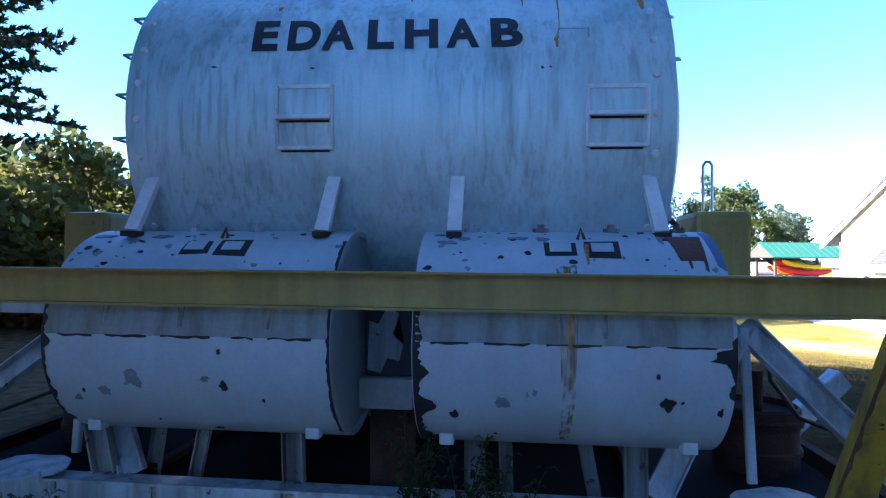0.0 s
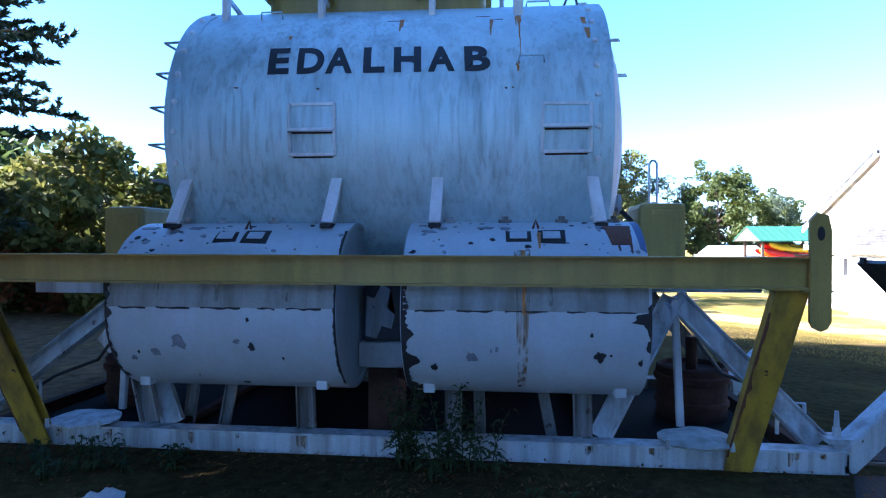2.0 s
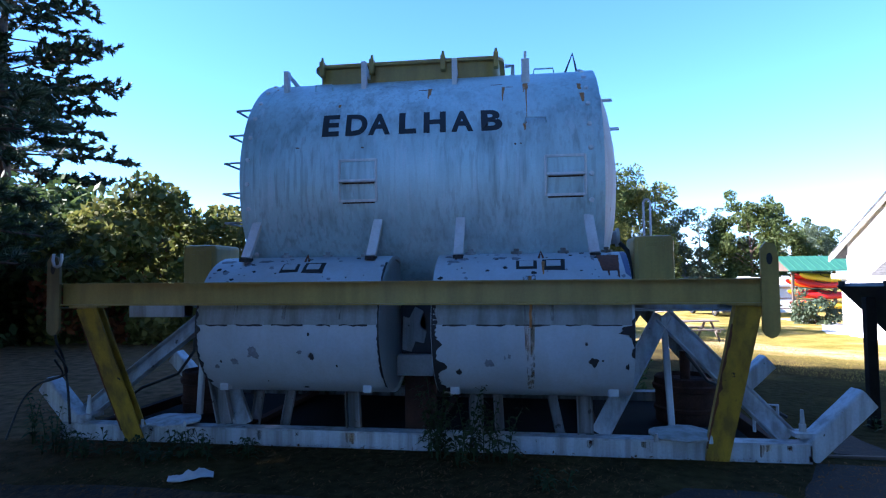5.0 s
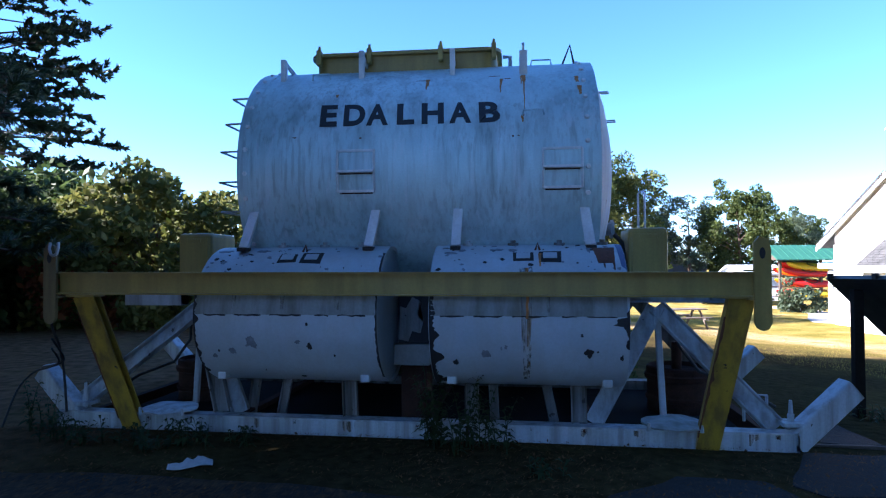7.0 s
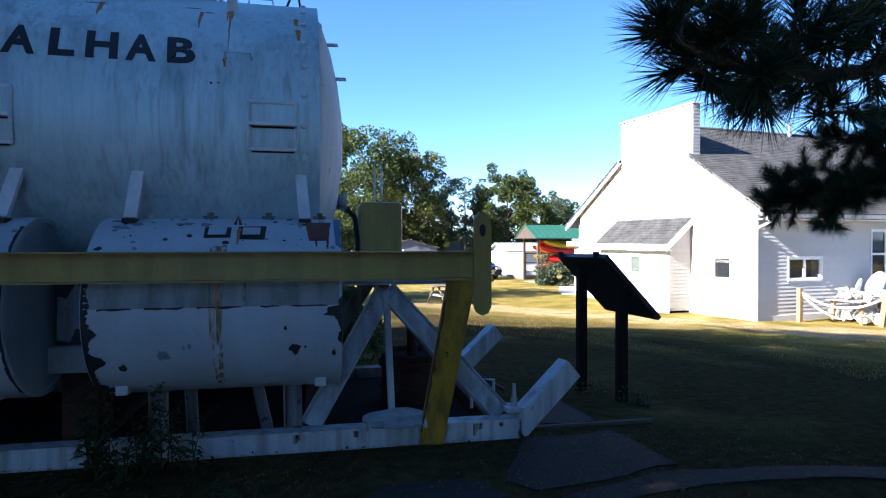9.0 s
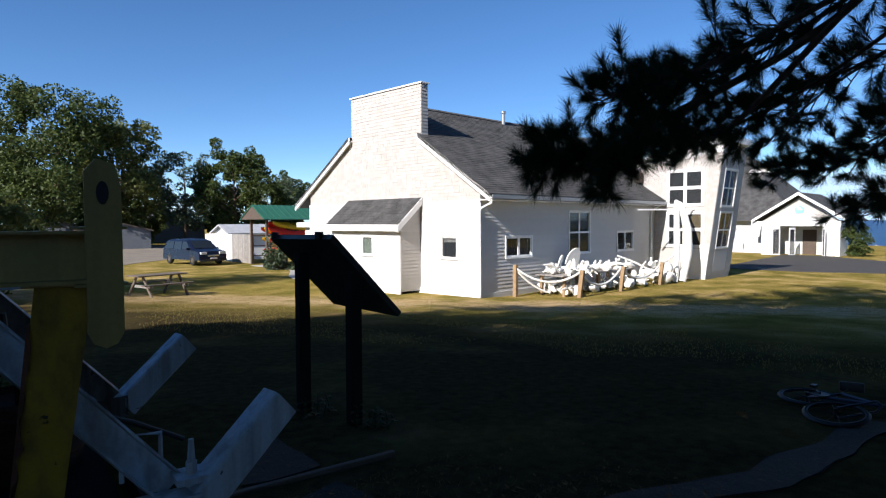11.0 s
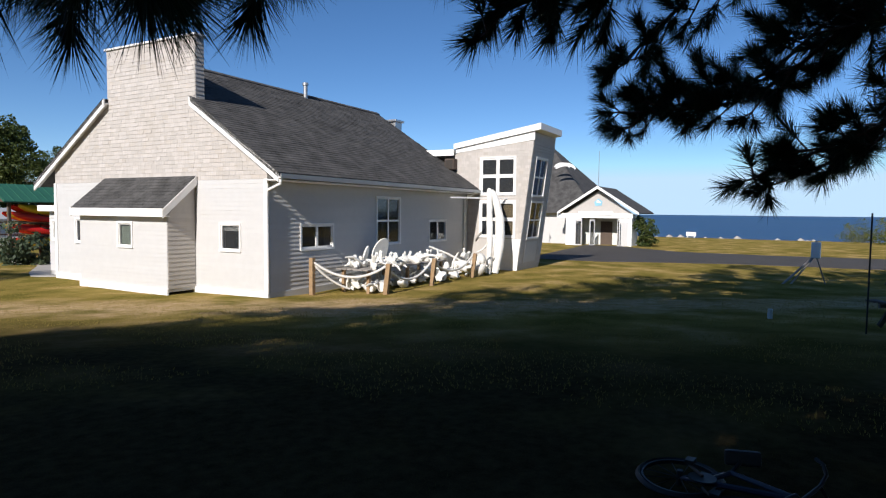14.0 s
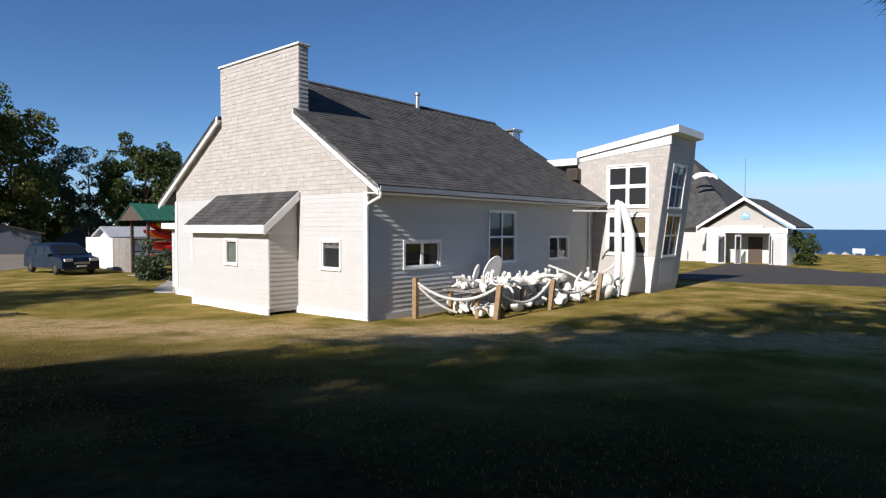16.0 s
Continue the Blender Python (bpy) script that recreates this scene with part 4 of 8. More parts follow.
bm = BM()
ring = [(40.4, 1.5, 2.45), (53.8, 1.5, 2.45), (53.8, 13.8, 2.45), (40.4, 13.8, 2.45)]
apex = bm.verts.new((47.1, 8.2, 9.3))
low = [bm.verts.new(p) for p in ring]
for i in range(4):
    bm.faces.new((low[i], low[(i + 1) % 4], apex))
bm.faces.new(low[::-1])
part("roof", bm, ROOF, pavilion, "steep dark shingle hip roof")
# porch: side walls, gable roof, entablature, door leaves
for a1, b0, b1, z1 in ((41.0, 3.55, 3.7, 2.3), (41.0, -1.85, -1.7, 2.3), (PA + 0.12, 2.35, 3.55, 2.05), (PA + 0.12, -1.7, -0.75, 2.05)):
    bm = BM()
    box(bm, PA, a1, b0, b1, PZ, z1)
    part("wall", bm, TRIM, pavilion)
bm = BM()
box(bm, PA - 0.05, PA + 0.15, -1.9, 4.5, 2.05, 2.45, 0.01)
box(bm, PA - 0.12, PA + 0.1, -0.3, 2.6, 2.3, 2.6, 0.01)
part("entablature", bm, TRIM, pavilion, "white entablature over the doors")
# siding grey in place of white carries the roof overhang's shade
bm = BM()
prism(bm, [(PA + 0.25, -1.9, 2.4), (PA + 0.25, 3.86, 2.4), (PA + 0.25, 0.98, 4.35)], (0.1, 0, 0))
part("pediment", bm, SIDING, pavilion, "pale pediment greyed for the overhang's shade")
bm = BM()
for s in (-1, 1):
    e = (0.98 + s * 3.42, 2.34)
    prism(bm, [(PA - 0.35, e[0], e[1]), (PA - 0.35, 0.98, 4.5), (PA - 0.35, 0.98, 4.74), (PA - 0.35, e[0], e[1] + 0.2)], (0.1, 0, 0))
part("rake_board", bm, TRIM, pavilion, "white rake boards")
bm = BM()
for s in (-1, 1):
    e = (0.98 + s * 3.42, 2.34)
    prism(bm, [(PA - 0.25, e[0], e[1] + 0.08), (PA - 0.25, 0.98, 4.6), (PA - 0.25, 0.98, 4.72), (PA - 0.25, e[0], e[1] + 0.18)], (6.5, 0, 0))
part("roof", bm, ROOF, pavilion, "dark porch roof")
BADGE = plain("sea_blue_badge", (0.22, 0.45, 0.58), 0.5)
bm = BM()
prism(bm, [(PA + 0.21, 0.72, 3.1), (PA + 0.21, 1.25, 3.06), (PA + 0.21, 1.36, 3.4), (PA + 0.21, 1.0, 3.7), (PA + 0.21, 0.65, 3.45)], (0.03, 0, 0))
part("badge", bm, BADGE, pavilion, "small blue and white badge")
bm = BM()
prism(bm, [(PA + 0.19, 0.75, 3.3), (PA + 0.19, 1.2, 3.38), (PA + 0.19, 1.05, 3.6)], (0.018, 0, 0))
part("badge_mark", bm, TRIM, pavilion)
bm = BM()
box(bm, PA + 2.0, PA + 2.1, -1.7, 3.55, PZ, 2.4)
part("inner_wall", bm, BLIND, pavilion)
bm = BM()
box(bm, PA + 1.95, PA + 1.99, 0.2, 1.2, PZ, 1.75)
part("inner_door", bm, DARK_WOOD, pavilion, "dark inner doorway")
for b, ang in ((2.3, 60), (1.2, 75), (-0.7, 115)):
    door = part("door", BM(), TRIM, pavilion, "open white door with a tall glass light")
    bm = BM()
    for q in ((0, 0.1, 0, 2.35), (0.7, 0.8, 0, 2.35), (0.1, 0.7, 0, 0.25), (0.1, 0.7, 2.2, 2.35)):
        box(bm, -0.02, 0.02, q[0], q[1], q[2], q[3])
    part("door_frame", bm, TRIM, door)
    bm = BM()
    box(bm, -0.005, 0.005, 0.1, 0.7, 0.25, 2.2)
    part("pane", bm, GLASS, door)
    door.matrix_basis = pose(PA - 0.03, b, PZ - 0.02, 0, 0, ang)
bm = BM()
box(bm, PA - 0.03, PA - 0.002, -1.55, -0.85, PZ + 0.02, 1.75, 0.01)
part("panel", bm, SIDING_LOW, pavilion, "pale notice panel beside the door")
# crescent finials on the roof
for (a, b, z), s in (((41.6, 4.8, 6.25), 1.0), ((42.4, 5.4, 6.5), 0.8)):
    bm = BM()
    out = [(a, b + 1.0 * s * math.cos(radians(t)), z + 0.75 * s * math.sin(radians(t))) for t in range(20, 176, 12)]
    inn = [(a, b + 0.9 * s * math.cos(radians(t)), z + 0.42 * s * math.sin(radians(t)) + 0.02) for t in range(170, 22, -12)]
    prism(bm, out + inn, (0.12, 0, 0))
    part("crescent", bm, TRIM, pavilion, "white crescent ornament on the roof")
bm = BM()
cyl(bm, (44.5, 2.5, 4.5), (44.5, 2.5, 8.2), 0.03, 0.02, 6)
part("mast", bm, STEEL, pavilion, "thin roof mast")

# ---- the undersea habitat: a tank on a steel skid ----
TC, TR = Vector((0, 5.145, 2.555)), 1.24
BC, BR = Vector((0, 3.96, 1.16)), 0.64
TL = 1.76


def skin(c, r, x, phi, out=0.0):
    """A place on the shell of a lying tank: x along it, phi degrees up from its front."""
    a = radians(phi)
    return Vector((x, c.y - (r + out) * math.cos(a), c.z + (r + out) * math.sin(a)))


def patch(c, r, ring, out=0.0035, step=4.0):
    """A thin skin laid on the shell inside a ring of (x, phi) places."""
    bm = BM()
    bm.faces.new([bm.verts.new((x, p, 0)) for x, p in ring])
    lo, hi = min(p for _, p in ring), max(p for _, p in ring)
    v = lo + step
    while v < hi:
        bmesh.ops.bisect_plane(bm, geom=bm.verts[:] + bm.edges[:] + bm.faces[:], plane_co=(0, v, 0), plane_no=(0, 1, 0))
        v += step
    bmesh.ops.triangulate(bm, faces=bm.faces[:])
    ext = bmesh.ops.extrude_face_region(bm, geom=bm.faces[:])
    top = {g for g in ext["geom"] if isinstance(g, bmesh.types.BMVert)}
    for q in bm.verts:
        q.co = skin(c, r, q.co.x, q.co.y, out if q in top else out - 0.004)
    return bm


def blot(x, phi, w, h, rnd, n=26, r=0.6):
    """An uneven ring round a place; w and h in metres."""
    k = math.degrees(1 / r)
    out = []
    for i in range(n):
        a = 2 * math.pi * i / n
        q = 0.82 + 0.5 * noise.noise(Vector((math.cos(a) * 1.3 + x * 37, math.sin(a) * 1.3, phi))) + 0.3 * (rnd.random() - 0.5)
        out.append((x + math.cos(a) * w / 2 * q, phi + math.sin(a) * h / 2 * q * k))
    return out


def run(x, phi0, phi1, w0, w1, rnd, n=7):
    """A streak that runs down the shell and thins out."""
    left, right = [], []
    for i in range(n + 1):
        t = i / n
        p, w = phi0 + (phi1 - phi0) * t, w0 + (w1 - w0) * t
        j = (rnd.random() - 0.5) * min(w, 0.02) * 0.5
        left.append((x - w / 2 + j, p))
        right.append((x + w / 2 + j, p))
    return left + right[::-1]


rnd = random.Random(11)
tank = thing("habitat_tank", "weathered silver-grey steel undersea tank with black lettering, on a skid", "tank", Matrix.Translation((1.6, 5.1, 0)) @ Matrix.Rotation(radians(1.8), 4, "Z") @ Matrix.Translation((-1.63, -5.1, 0)))
bm = BM()
TD = -TL + 0.09
prof = [(TD - 0.27, 0), (TD - 0.255, 0.3), (TD - 0.21, 0.6), (TD - 0.14, 0.88), (TD - 0.06, 1.09), (TD - 0.01, 1.2), (TD + 0.03, TR), (-1.2, TR), (-0.6, TR), (0, TR), (0.6, TR), (1.2, TR)]
dome = [(-x + 0.11, r) for x, r in prof[:7]][::-1]
revolve(bm, prof + dome[:1], Matrix.Translation(TC), 96)
part("shell", bm, TANK, tank, "weathered silver-grey shell", True)
bm = BM()
revolve(bm, dome, Matrix.Translation(TC), 96)
part("domed_end", bm, CHALKY, tank, "chalky rust-marked domed end", True)
for x, r, phi in ((1.89, 0.96, 58), (1.97, 0.68, 52)):
    bm = BM()
    p, s = skin(TC, r, x, phi), skin(TC, r, x, phi + 4) - skin(TC, r, x, phi)
    tube(bm, [p - Vector((0.02, 0, 0)), p + Vector((0.09, -0.01, 0)), p + s + Vector((0.09, -0.01, 0)), p + s - Vector((0.02, 0, 0))], 0.009, 6)
    part("lug", bm, STRUT_PAINT, tank, "small bent steel loop")
for x in (-TL + 0.16, TL - 0.03):
    bm = BM()
    revolve(bm, [(x - 0.07, TR - 0.02), (x - 0.07, TR + 0.006), (x + 0.07, TR + 0.006), (x + 0.07, TR - 0.02)], Matrix.Translation(TC), 96)
    part("end_ring", bm, TANK, tank, "welded end ring", True)
for x in (-1.59, 1.68):
    for phi in range(-35, 146, 11):
        bm = BM()
        p, q = skin(TC, TR, x, phi), skin(TC, TR, x, phi, 0.024)
        cyl(bm, p, q, 0.027, 0.02, 6)
        part("bolt", bm, STRUT_PAINT, tank)
# letters, each bent on to the shell


def letter(ch, x0, x1, phi0, phi1):
    cu = bpy.data.curves.new("letter", "FONT")
    cu.body, cu.offset, cu.resolution_u = ch, 0.04, 4
    tmp = bpy.data.objects.new("letter", cu)
    scene.collection.objects.link(tmp)
    me = tmp.to_mesh()
    bm = BM()
    bm.from_mesh(me)
    tmp.to_mesh_clear()
    bpy.data.objects.remove(tmp)
    xs, ys = [v.co.x for v in bm.verts], [v.co.y for v in bm.verts]
    lx, hx, ly, hy = min(xs), max(xs), min(ys), max(ys)
    for k in range(1, 7):
        bmesh.ops.bisect_plane(bm, geom=bm.verts[:] + bm.edges[:] + bm.faces[:], plane_co=(0, ly + (hy - ly) * k / 7, 0), plane_no=(0, 1, 0))
    for v in bm.verts:
        u, w = (v.co.x - lx) / (hx - lx), (v.co.y - ly) / (hy - ly)
        v.co = skin(TC, TR, x0 + (x1 - x0) * u + (w - 0.5) * -0.012, phi0 + (phi1 - phi0) * w, 0.004)
    return part("letter", bm, BLACK_PAINT, tank)


for ch, x0, x1 in (("E", -0.87, -0.7), ("D", -0.635, -0.42), ("A", -0.41, -0.195), ("L", -0.11, 0.06), ("H", 0.13, 0.345), ("A", 0.395, 0.605), ("B", 0.68, 0.88)):
    letter(ch, x0, x1, 18.9 - 0.2 * x0, 30.6 - 0.8 * x0)
# step brackets on the shell: two upright strips, two ledges


def ladder_bracket(x0, x1, p0, p1, pm):
    for x in (x0, x1):
        # the brighter strut paint stands for light on the bracket edges
        bm = BM()
        tube(bm, [skin(TC, TR, x, p, 0.02) for p in np.linspace(p0, p1, 7)], 0.013, 6)
        part("bracket_side", bm, STRUT_PAINT, tank)
    for p, d in ((p0, 0.03), (pm, 0.06), (p1, 0.012)):
        bm = BM()
        a, b = skin(TC, TR, x0, p, 0), skin(TC, TR, x1, p, 0)
        beam(bm, a, b, [(-0.01, -0.012), (d, -0.012), (d, 0.012), (-0.01, 0.012)], (0, 0, 1))
        part("bracket_ledge", bm, STRUT_PAINT, tank)
        # rust-dark strip painting the shadow gap beneath the ledge
        if d > 0.02:
            bm = BM()
            a, b = skin(TC, TR, x0 + 0.02, p - 0.85, 0), skin(TC, TR, x1 - 0.02, p - 0.85, 0)
            beam(bm, a, b, [(-0.01, -0.006), (0.006, -0.006), (0.006, 0.006), (-0.01, 0.006)], (0, 0, 1))
            part("rust_shade_line", bm, DARK_RUST, tank)


ladder_bracket(-0.665, -0.31, -10.8, 7.2, -2.2)
ladder_bracket(1.27, 1.625, -10.6, 6.0, -2.0)
# grab handles


def handle(x0, x1, phi, name="handle", lift=0.06):
    bm = BM()
    tube(bm, [skin(TC, TR, x0, phi, 0), skin(TC, TR, x0 + 0.01, phi + 0.8, lift), skin(TC, TR, x1 - 0.01, phi + 0.8, lift), skin(TC, TR, x1, phi, 0)], 0.009, 6)
    return part(name, bm, TANK, tank, "thin grab handle")


handle(-1.07, -0.88, 53)
handle(1.09, 1.29, 22)
handle(1.2, 1.42, 78)
# rungs on both domed ends
for s in (-1, 1):
    for z in (2.2, 2.52, 2.85, 3.15, 3.42) if s < 0 else (2.85, 3.15, 3.42):
        y0 = 4.52 if s < 0 else 5.6
        r = math.hypot(z - TC.z, y0 + 0.2 - TC.y)
        x = s * (TL + 0.3 - 0.3 * (r / 1.2) ** 2)
        bm = BM()
        tube(bm, [(x - s * 0.06, y0, z), (x + s * 0.14, y0 + 0.02, z), (x + s * 0.14, y0 + 0.38, z), (x - s * 0.06, y0 + 0.4, z)], 0.012, 6)
        part("rung", bm, WHITE_STEEL, tank, "steel rung")
# faded crew list on the domed end, kept as bars
for i, (z, w) in enumerate(((2.95, 0.5), (2.72, 0.42), (2.48, 0.4), (2.25, 0.52))):
    for y0, y1 in ((4.42, 4.5), (4.54, 4.54 + w * 0.75)):
        bm = BM()
        pts = []
        for y, zz in ((y0, z - 0.035), (y1, z - 0.035), (y1, z + 0.035), (y0, z + 0.035)):
            r = math.hypot(y - TC.y, zz - TC.z)
            pts.append((1.756 + np.interp(r, (0, 0.3, 0.6, 0.88, 1.08, 1.185), (0.27, 0.255, 0.21, 0.14, 0.06, 0.01)), y, zz))
        prism(bm, pts, (-0.02, 0, 0))
        part("lettering_bar", bm, GREY_LETTER if i < 2 else RED_FADED, tank, "faded line of lettering")
bm = BM()
cyl(bm, (TL + 0.1, 5.12, 2.0), (TL + 0.3, 5.12, 2.0), 0.07, 0.07, 16)
cyl(bm, (TL + 0.3, 5.12, 2.0), (TL + 0.33, 5.12, 2.0), 0.1, 0.1, 16)
part("port", bm, WHITE_STEEL, tank, "flanged side port", True)
bm = BM()
tube(bm, [(TL + 0.3, 5.1, 1.98), (TL + 0.4, 5.0, 1.85), (TL + 0.42, 4.9, 1.6), (TL + 0.4, 4.85, 1.37)], 0.025, 8)
part("hose", bm, RUBBER, tank, "black rubber hose", True)
bm = BM()
revolve(bm, [(0, 0.04), (0.02, 0.055), (0.04, 0.04), (0.02, 0.025), (0, 0.04)], Matrix.Translation((TL + 0.04, 4.85, 3.62)) @ pose(0, 0, 0, 0, 20, 90), 16)
part("lifting_eye", bm, WHITE_STEEL, tank)
# yellow hatch coaming on top
bm = BM()


def stadium(x0, x1, hw, n=8):
    r, out = 0.16, []
    for cx, cy, a0 in ((x1 - r, 5.12 - hw + r, -90), (x1 - r, 5.12 + hw - r, 0), (x0 + r, 5.12 + hw - r, 90), (x0 + r, 5.12 - hw + r, 180)):
        out += [(cx + r * math.cos(radians(a0 + 90 * k / n)), cy + r * math.sin(radians(a0 + 90 * k / n))) for k in range(n + 1)]
    return out


prism(bm, [(x, y, 3.45) for x, y in stadium(-1.14, 0.84, 0.44)], (0, 0, 0.425))
hatch = part("hatch", bm, YELLOW, tank, "dull yellow hatch coaming", True)
bm = BM()
prism(bm, [(x, y, 3.875) for x, y in stadium(-1.19, 0.89, 0.49)], (0, 0, 0.035))
part("hatch_lid", bm, YELLOW, hatch, "", True)
for x in (-1.07, -0.52, 0.25, 0.81):
    bm = BM()
    box(bm, x - 0.025, x + 0.025, 4.58, 4.66, 3.775, 3.935, 0.008)
    cyl(bm, (x, 4.62, 3.935), (x, 4.62, 3.985), 0.02, 0.012, 8)
    part("clamp", bm, YELLOW, hatch)
# upright lifting lugs along the shoulder
for x, top in ((-1.4, 3.79), (-0.56, 3.85), (0.39, 3.83)):
    bm = BM()
    box(bm, x - 0.026, x + 0.026, 4.41, 4.48, 3.42, top, 0.006)
    prism(bm, [(x - 0.012, 4.44, top - 0.03), (x - 0.012, 4.46, top), (x - 0.012, 4.86, 3.74), (x - 0.012, 4.8, 3.7)], (0.024, 0, 0))
    part("lug", bm, STRUT_PAINT, tank, "white steel lug")
bm = BM()
box(bm, 1.07, 1.15, 4.37, 4.45, 3.38, 3.77, 0.008)
cyl(bm, (1.11, 4.43, 3.77), (1.11, 4.43, 3.86), 0.014, 0.014, 8)
part("lug", bm, STRUT_PAINT, tank, "white steel lug with a thin rod")
bm = BM()
tube(bm, [(0.98, 4.75, 3.7), (0.98, 4.75, 3.83), (0.9, 4.75, 3.83)], 0.022, 8)
part("vent_pipe", bm, WHITE_STEEL, tank, "", True)
bm = BM()
tube(bm, [(1.52, 4.85, 3.72), (1.62, 4.9, 3.98), (1.67, 4.88, 3.72)], 0.014, 6)
part("hook", bm, BLACK_METAL, tank, "bent dark hook")
# rust runs and marks on the shell
for x, p0, p1, w0, w1 in ((0.15, 49, 40, 0.035, 0.01), (0.165, 49, 43, 0.02, 0.008), (0.885, 47, 36, 0.032, 0.006), (1.11, 50, 44, 0.045, 0.03), (1.11, 44, 25, 0.016, 0.004), (1.085, 49, 42, 0.014, 0.006), (1.09, 22.5, 18.5, 0.03, 0.012), (1.62, 47, 42, 0.04, 0.03), (1.64, 39, 33, 0.045, 0.02), (-1.55, 60, 56, 0.07, 0.03), (-0.74, 38.5, 36.5, 0.03, 0.02)):
    part("rust_run", patch(TC, TR, run(x, p0, p1, w0, w1, rnd), 0.0025), RUST_RUN, tank, "brown rust run")
for x, p, w, h in ((0.09, 48, 0.13, 0.01), (0.83, 50, 0.13, 0.01), (0.95, 47, 0.08, 0.01), (-0.45, 13, 0.03, 0.015), (1.0, 12, 0.025, 0.02), (1.05, 12.2, 0.02, 0.015), (-1.1, 14, 0.05, 0.012)):
    part("chip", patch(TC, TR, blot(x, p, w, h, rnd, r=TR), 0.0025), RUST, tank)

# struts down to the ballast tanks belong to the big tank
for x0, x1 in ((-1.52, -1.55), (-0.31, -0.34), (0.48, 0.47), (1.65, 1.68)):
    bm = BM()
    beam(bm, (x0, 4.0, 2.15), (x1, 3.8, 1.79), channel(0.085, 0.045, 0.01), (0, -1, 0.35))
    part("strut", bm, STRUT_PAINT, tank, "white painted strut")
    bm = BM()
    box(bm, x1 - 0.045, x1 + 0.045, 3.74, 3.86, 1.755, 1.79, 0.005)
    part("strut_foot", bm, PEELED, tank)


def ballast(x0, x1, open_right, label):
    b = thing("ballast_tank", label, "tank", group="ballast tanks")
    bm = BM()
    prof = [(x0 + 0.05, 0), (x0 + 0.02, 0.3), (x0 + 0.02, BR - 0.04), (x0, BR - 0.02), (x0, BR), (x0 + 0.5, BR), (x1 - 0.5, BR)]
    if open_right:
        prof += [(x1, BR), (x1, BR - 0.035), (x1 - 0.02, BR - 0.035), (x1 - 0.02, 0)]
    else:
        prof += [(x1, BR), (x1, BR - 0.03), (x1 - 0.05, BR - 0.05), (x1 - 0.09, 0.3), (x1 - 0.1, 0)]
    revolve(bm, prof, Matrix.Translation(BC), 72)
    part("shell", bm, FLOAT_PAINT, b, "white flaking shell", True)
    # greyish band, its lower edge flaking
    n = 40
    low = [(x0 + 0.02 + (x1 - x0 - 0.04) * i / n, 2.8 + 0.45 * noise.noise(Vector((i * 0.6 + x0 * 9, 0, 0)))) for i in range(n + 1)]
    part("band", patch(BC, BR, low + [(x1 - 0.02, 32), (x0 + 0.02, 32)], 0.004), BAND_PAINT, b, "stained grey band")
    for i0, i1 in ((2, 7), (9, 15), (17, 24), (27, 30), (32, 38)):
        seg = low[i0:i1 + 1]
        ring = [(x, p + 0.5 * rnd.random()) for x, p in seg] + [(x, p - 0.2 - 1.1 * rnd.random()) for x, p in seg[::-1]]
        part("flaked_edge", patch(BC, BR, ring, 0.006), PEELED, b)
    return b


left_b = ballast(-1.83, -0.145, True, "long white ballast tank with flaking paint and open rim")
right_b = ballast(0.3, 1.95, False, "white ballast tank with black peeled spots and rust stains")


def spots(b, rows, material, name="peeled_spot"):
    for x, p, w, h in rows:
        part(name, patch(BC, BR, blot(x, p, w, h, rnd)), material, b)


spots(left_b, [(-1.3, -20, 0.13, 0.12), (-1.49, -28, 0.075, 0.08), (-0.87, -19, 0.05, 0.04), (-1.67, -33, 0.05, 0.05)], PEEL_GREY, "flaked_spot")
spots(left_b, [(-0.765, -23, 0.05, 0.07), (-0.547, -31, 0.02, 0.03), (-0.91, -60, 0.06, 0.03), (-0.773, -4.3, 0.03, 0.035), (-1.24, -50, 0.015, 0.02), (-1.62, -28, 0.02, 0.03)], PEELED)
spots(left_b, [(-1.72, 68, 0.16, 0.07), (-1.5, 62, 0.09, 0.08), (-1.34, 68, 0.14, 0.06), (-1.66, 50, 0.06, 0.05), (-1.6, 76, 0.1, 0.05)], PEEL_GREY, "flaked_spot")
spots(right_b, [(1.626, -25, 0.085, 0.085), (0.519, -35.5, 0.045, 0.07), (1.895, -28.7, 0.035, 0.06), (1.569, -11, 0.03, 0.03), (0.93, 10, 0.06, 0.03), (1.7, -24, 0.02, 0.02), (0.74, -52, 0.02, 0.02)], PEELED)
spots(right_b, [(0.77, -27, 0.085, 0.085), (0.95, -21, 0.03, 0.04), (0.91, -22, 0.02, 0.04), (0.45, 62, 0.12, 0.05), (0.55, 66, 0.09, 0.05), (0.86, 67, 0.13, 0.05), (1.0, 66, 0.1, 0.06), (1.66, 66, 0.05, 0.12)], PEEL_GREY, "flaked_spot")
# ragged bare edge of the second tank
ring = [(0.305, 30)] + [(0.313 + 0.16 * max(0.0, noise.noise(Vector((i * 0.13, 4.2, 0)))) + 0.022 * (1 + noise.noise(Vector((i * 0.9, 1.2, 0)))) + 0.012 * rnd.random(), 30 - i * 1.4) for i in range(72)] + [(0.305, -71)]
part("bare_edge", patch(BC, BR, ring, 0.004), PEELED, right_b, "ragged bare dark edge")
ring = [(1.948, 8)] + [(1.942 - (0.1 if 3 < i < 9 else 0.085 - 0.005 * i if 8 < i < 18 else 0.02) * (0.75 + 0.5 * rnd.random()), 6 - i * 1.15) for i in range(24)] + [(1.948, -22)]
part("bare_edge", patch(BC, BR, ring, 0.006), PEELED, right_b)
part("bare_patch", patch(BC, BR, blot(0.42, -62, 0.17, 0.13, rnd, 15), 0.004), PEELED, right_b)
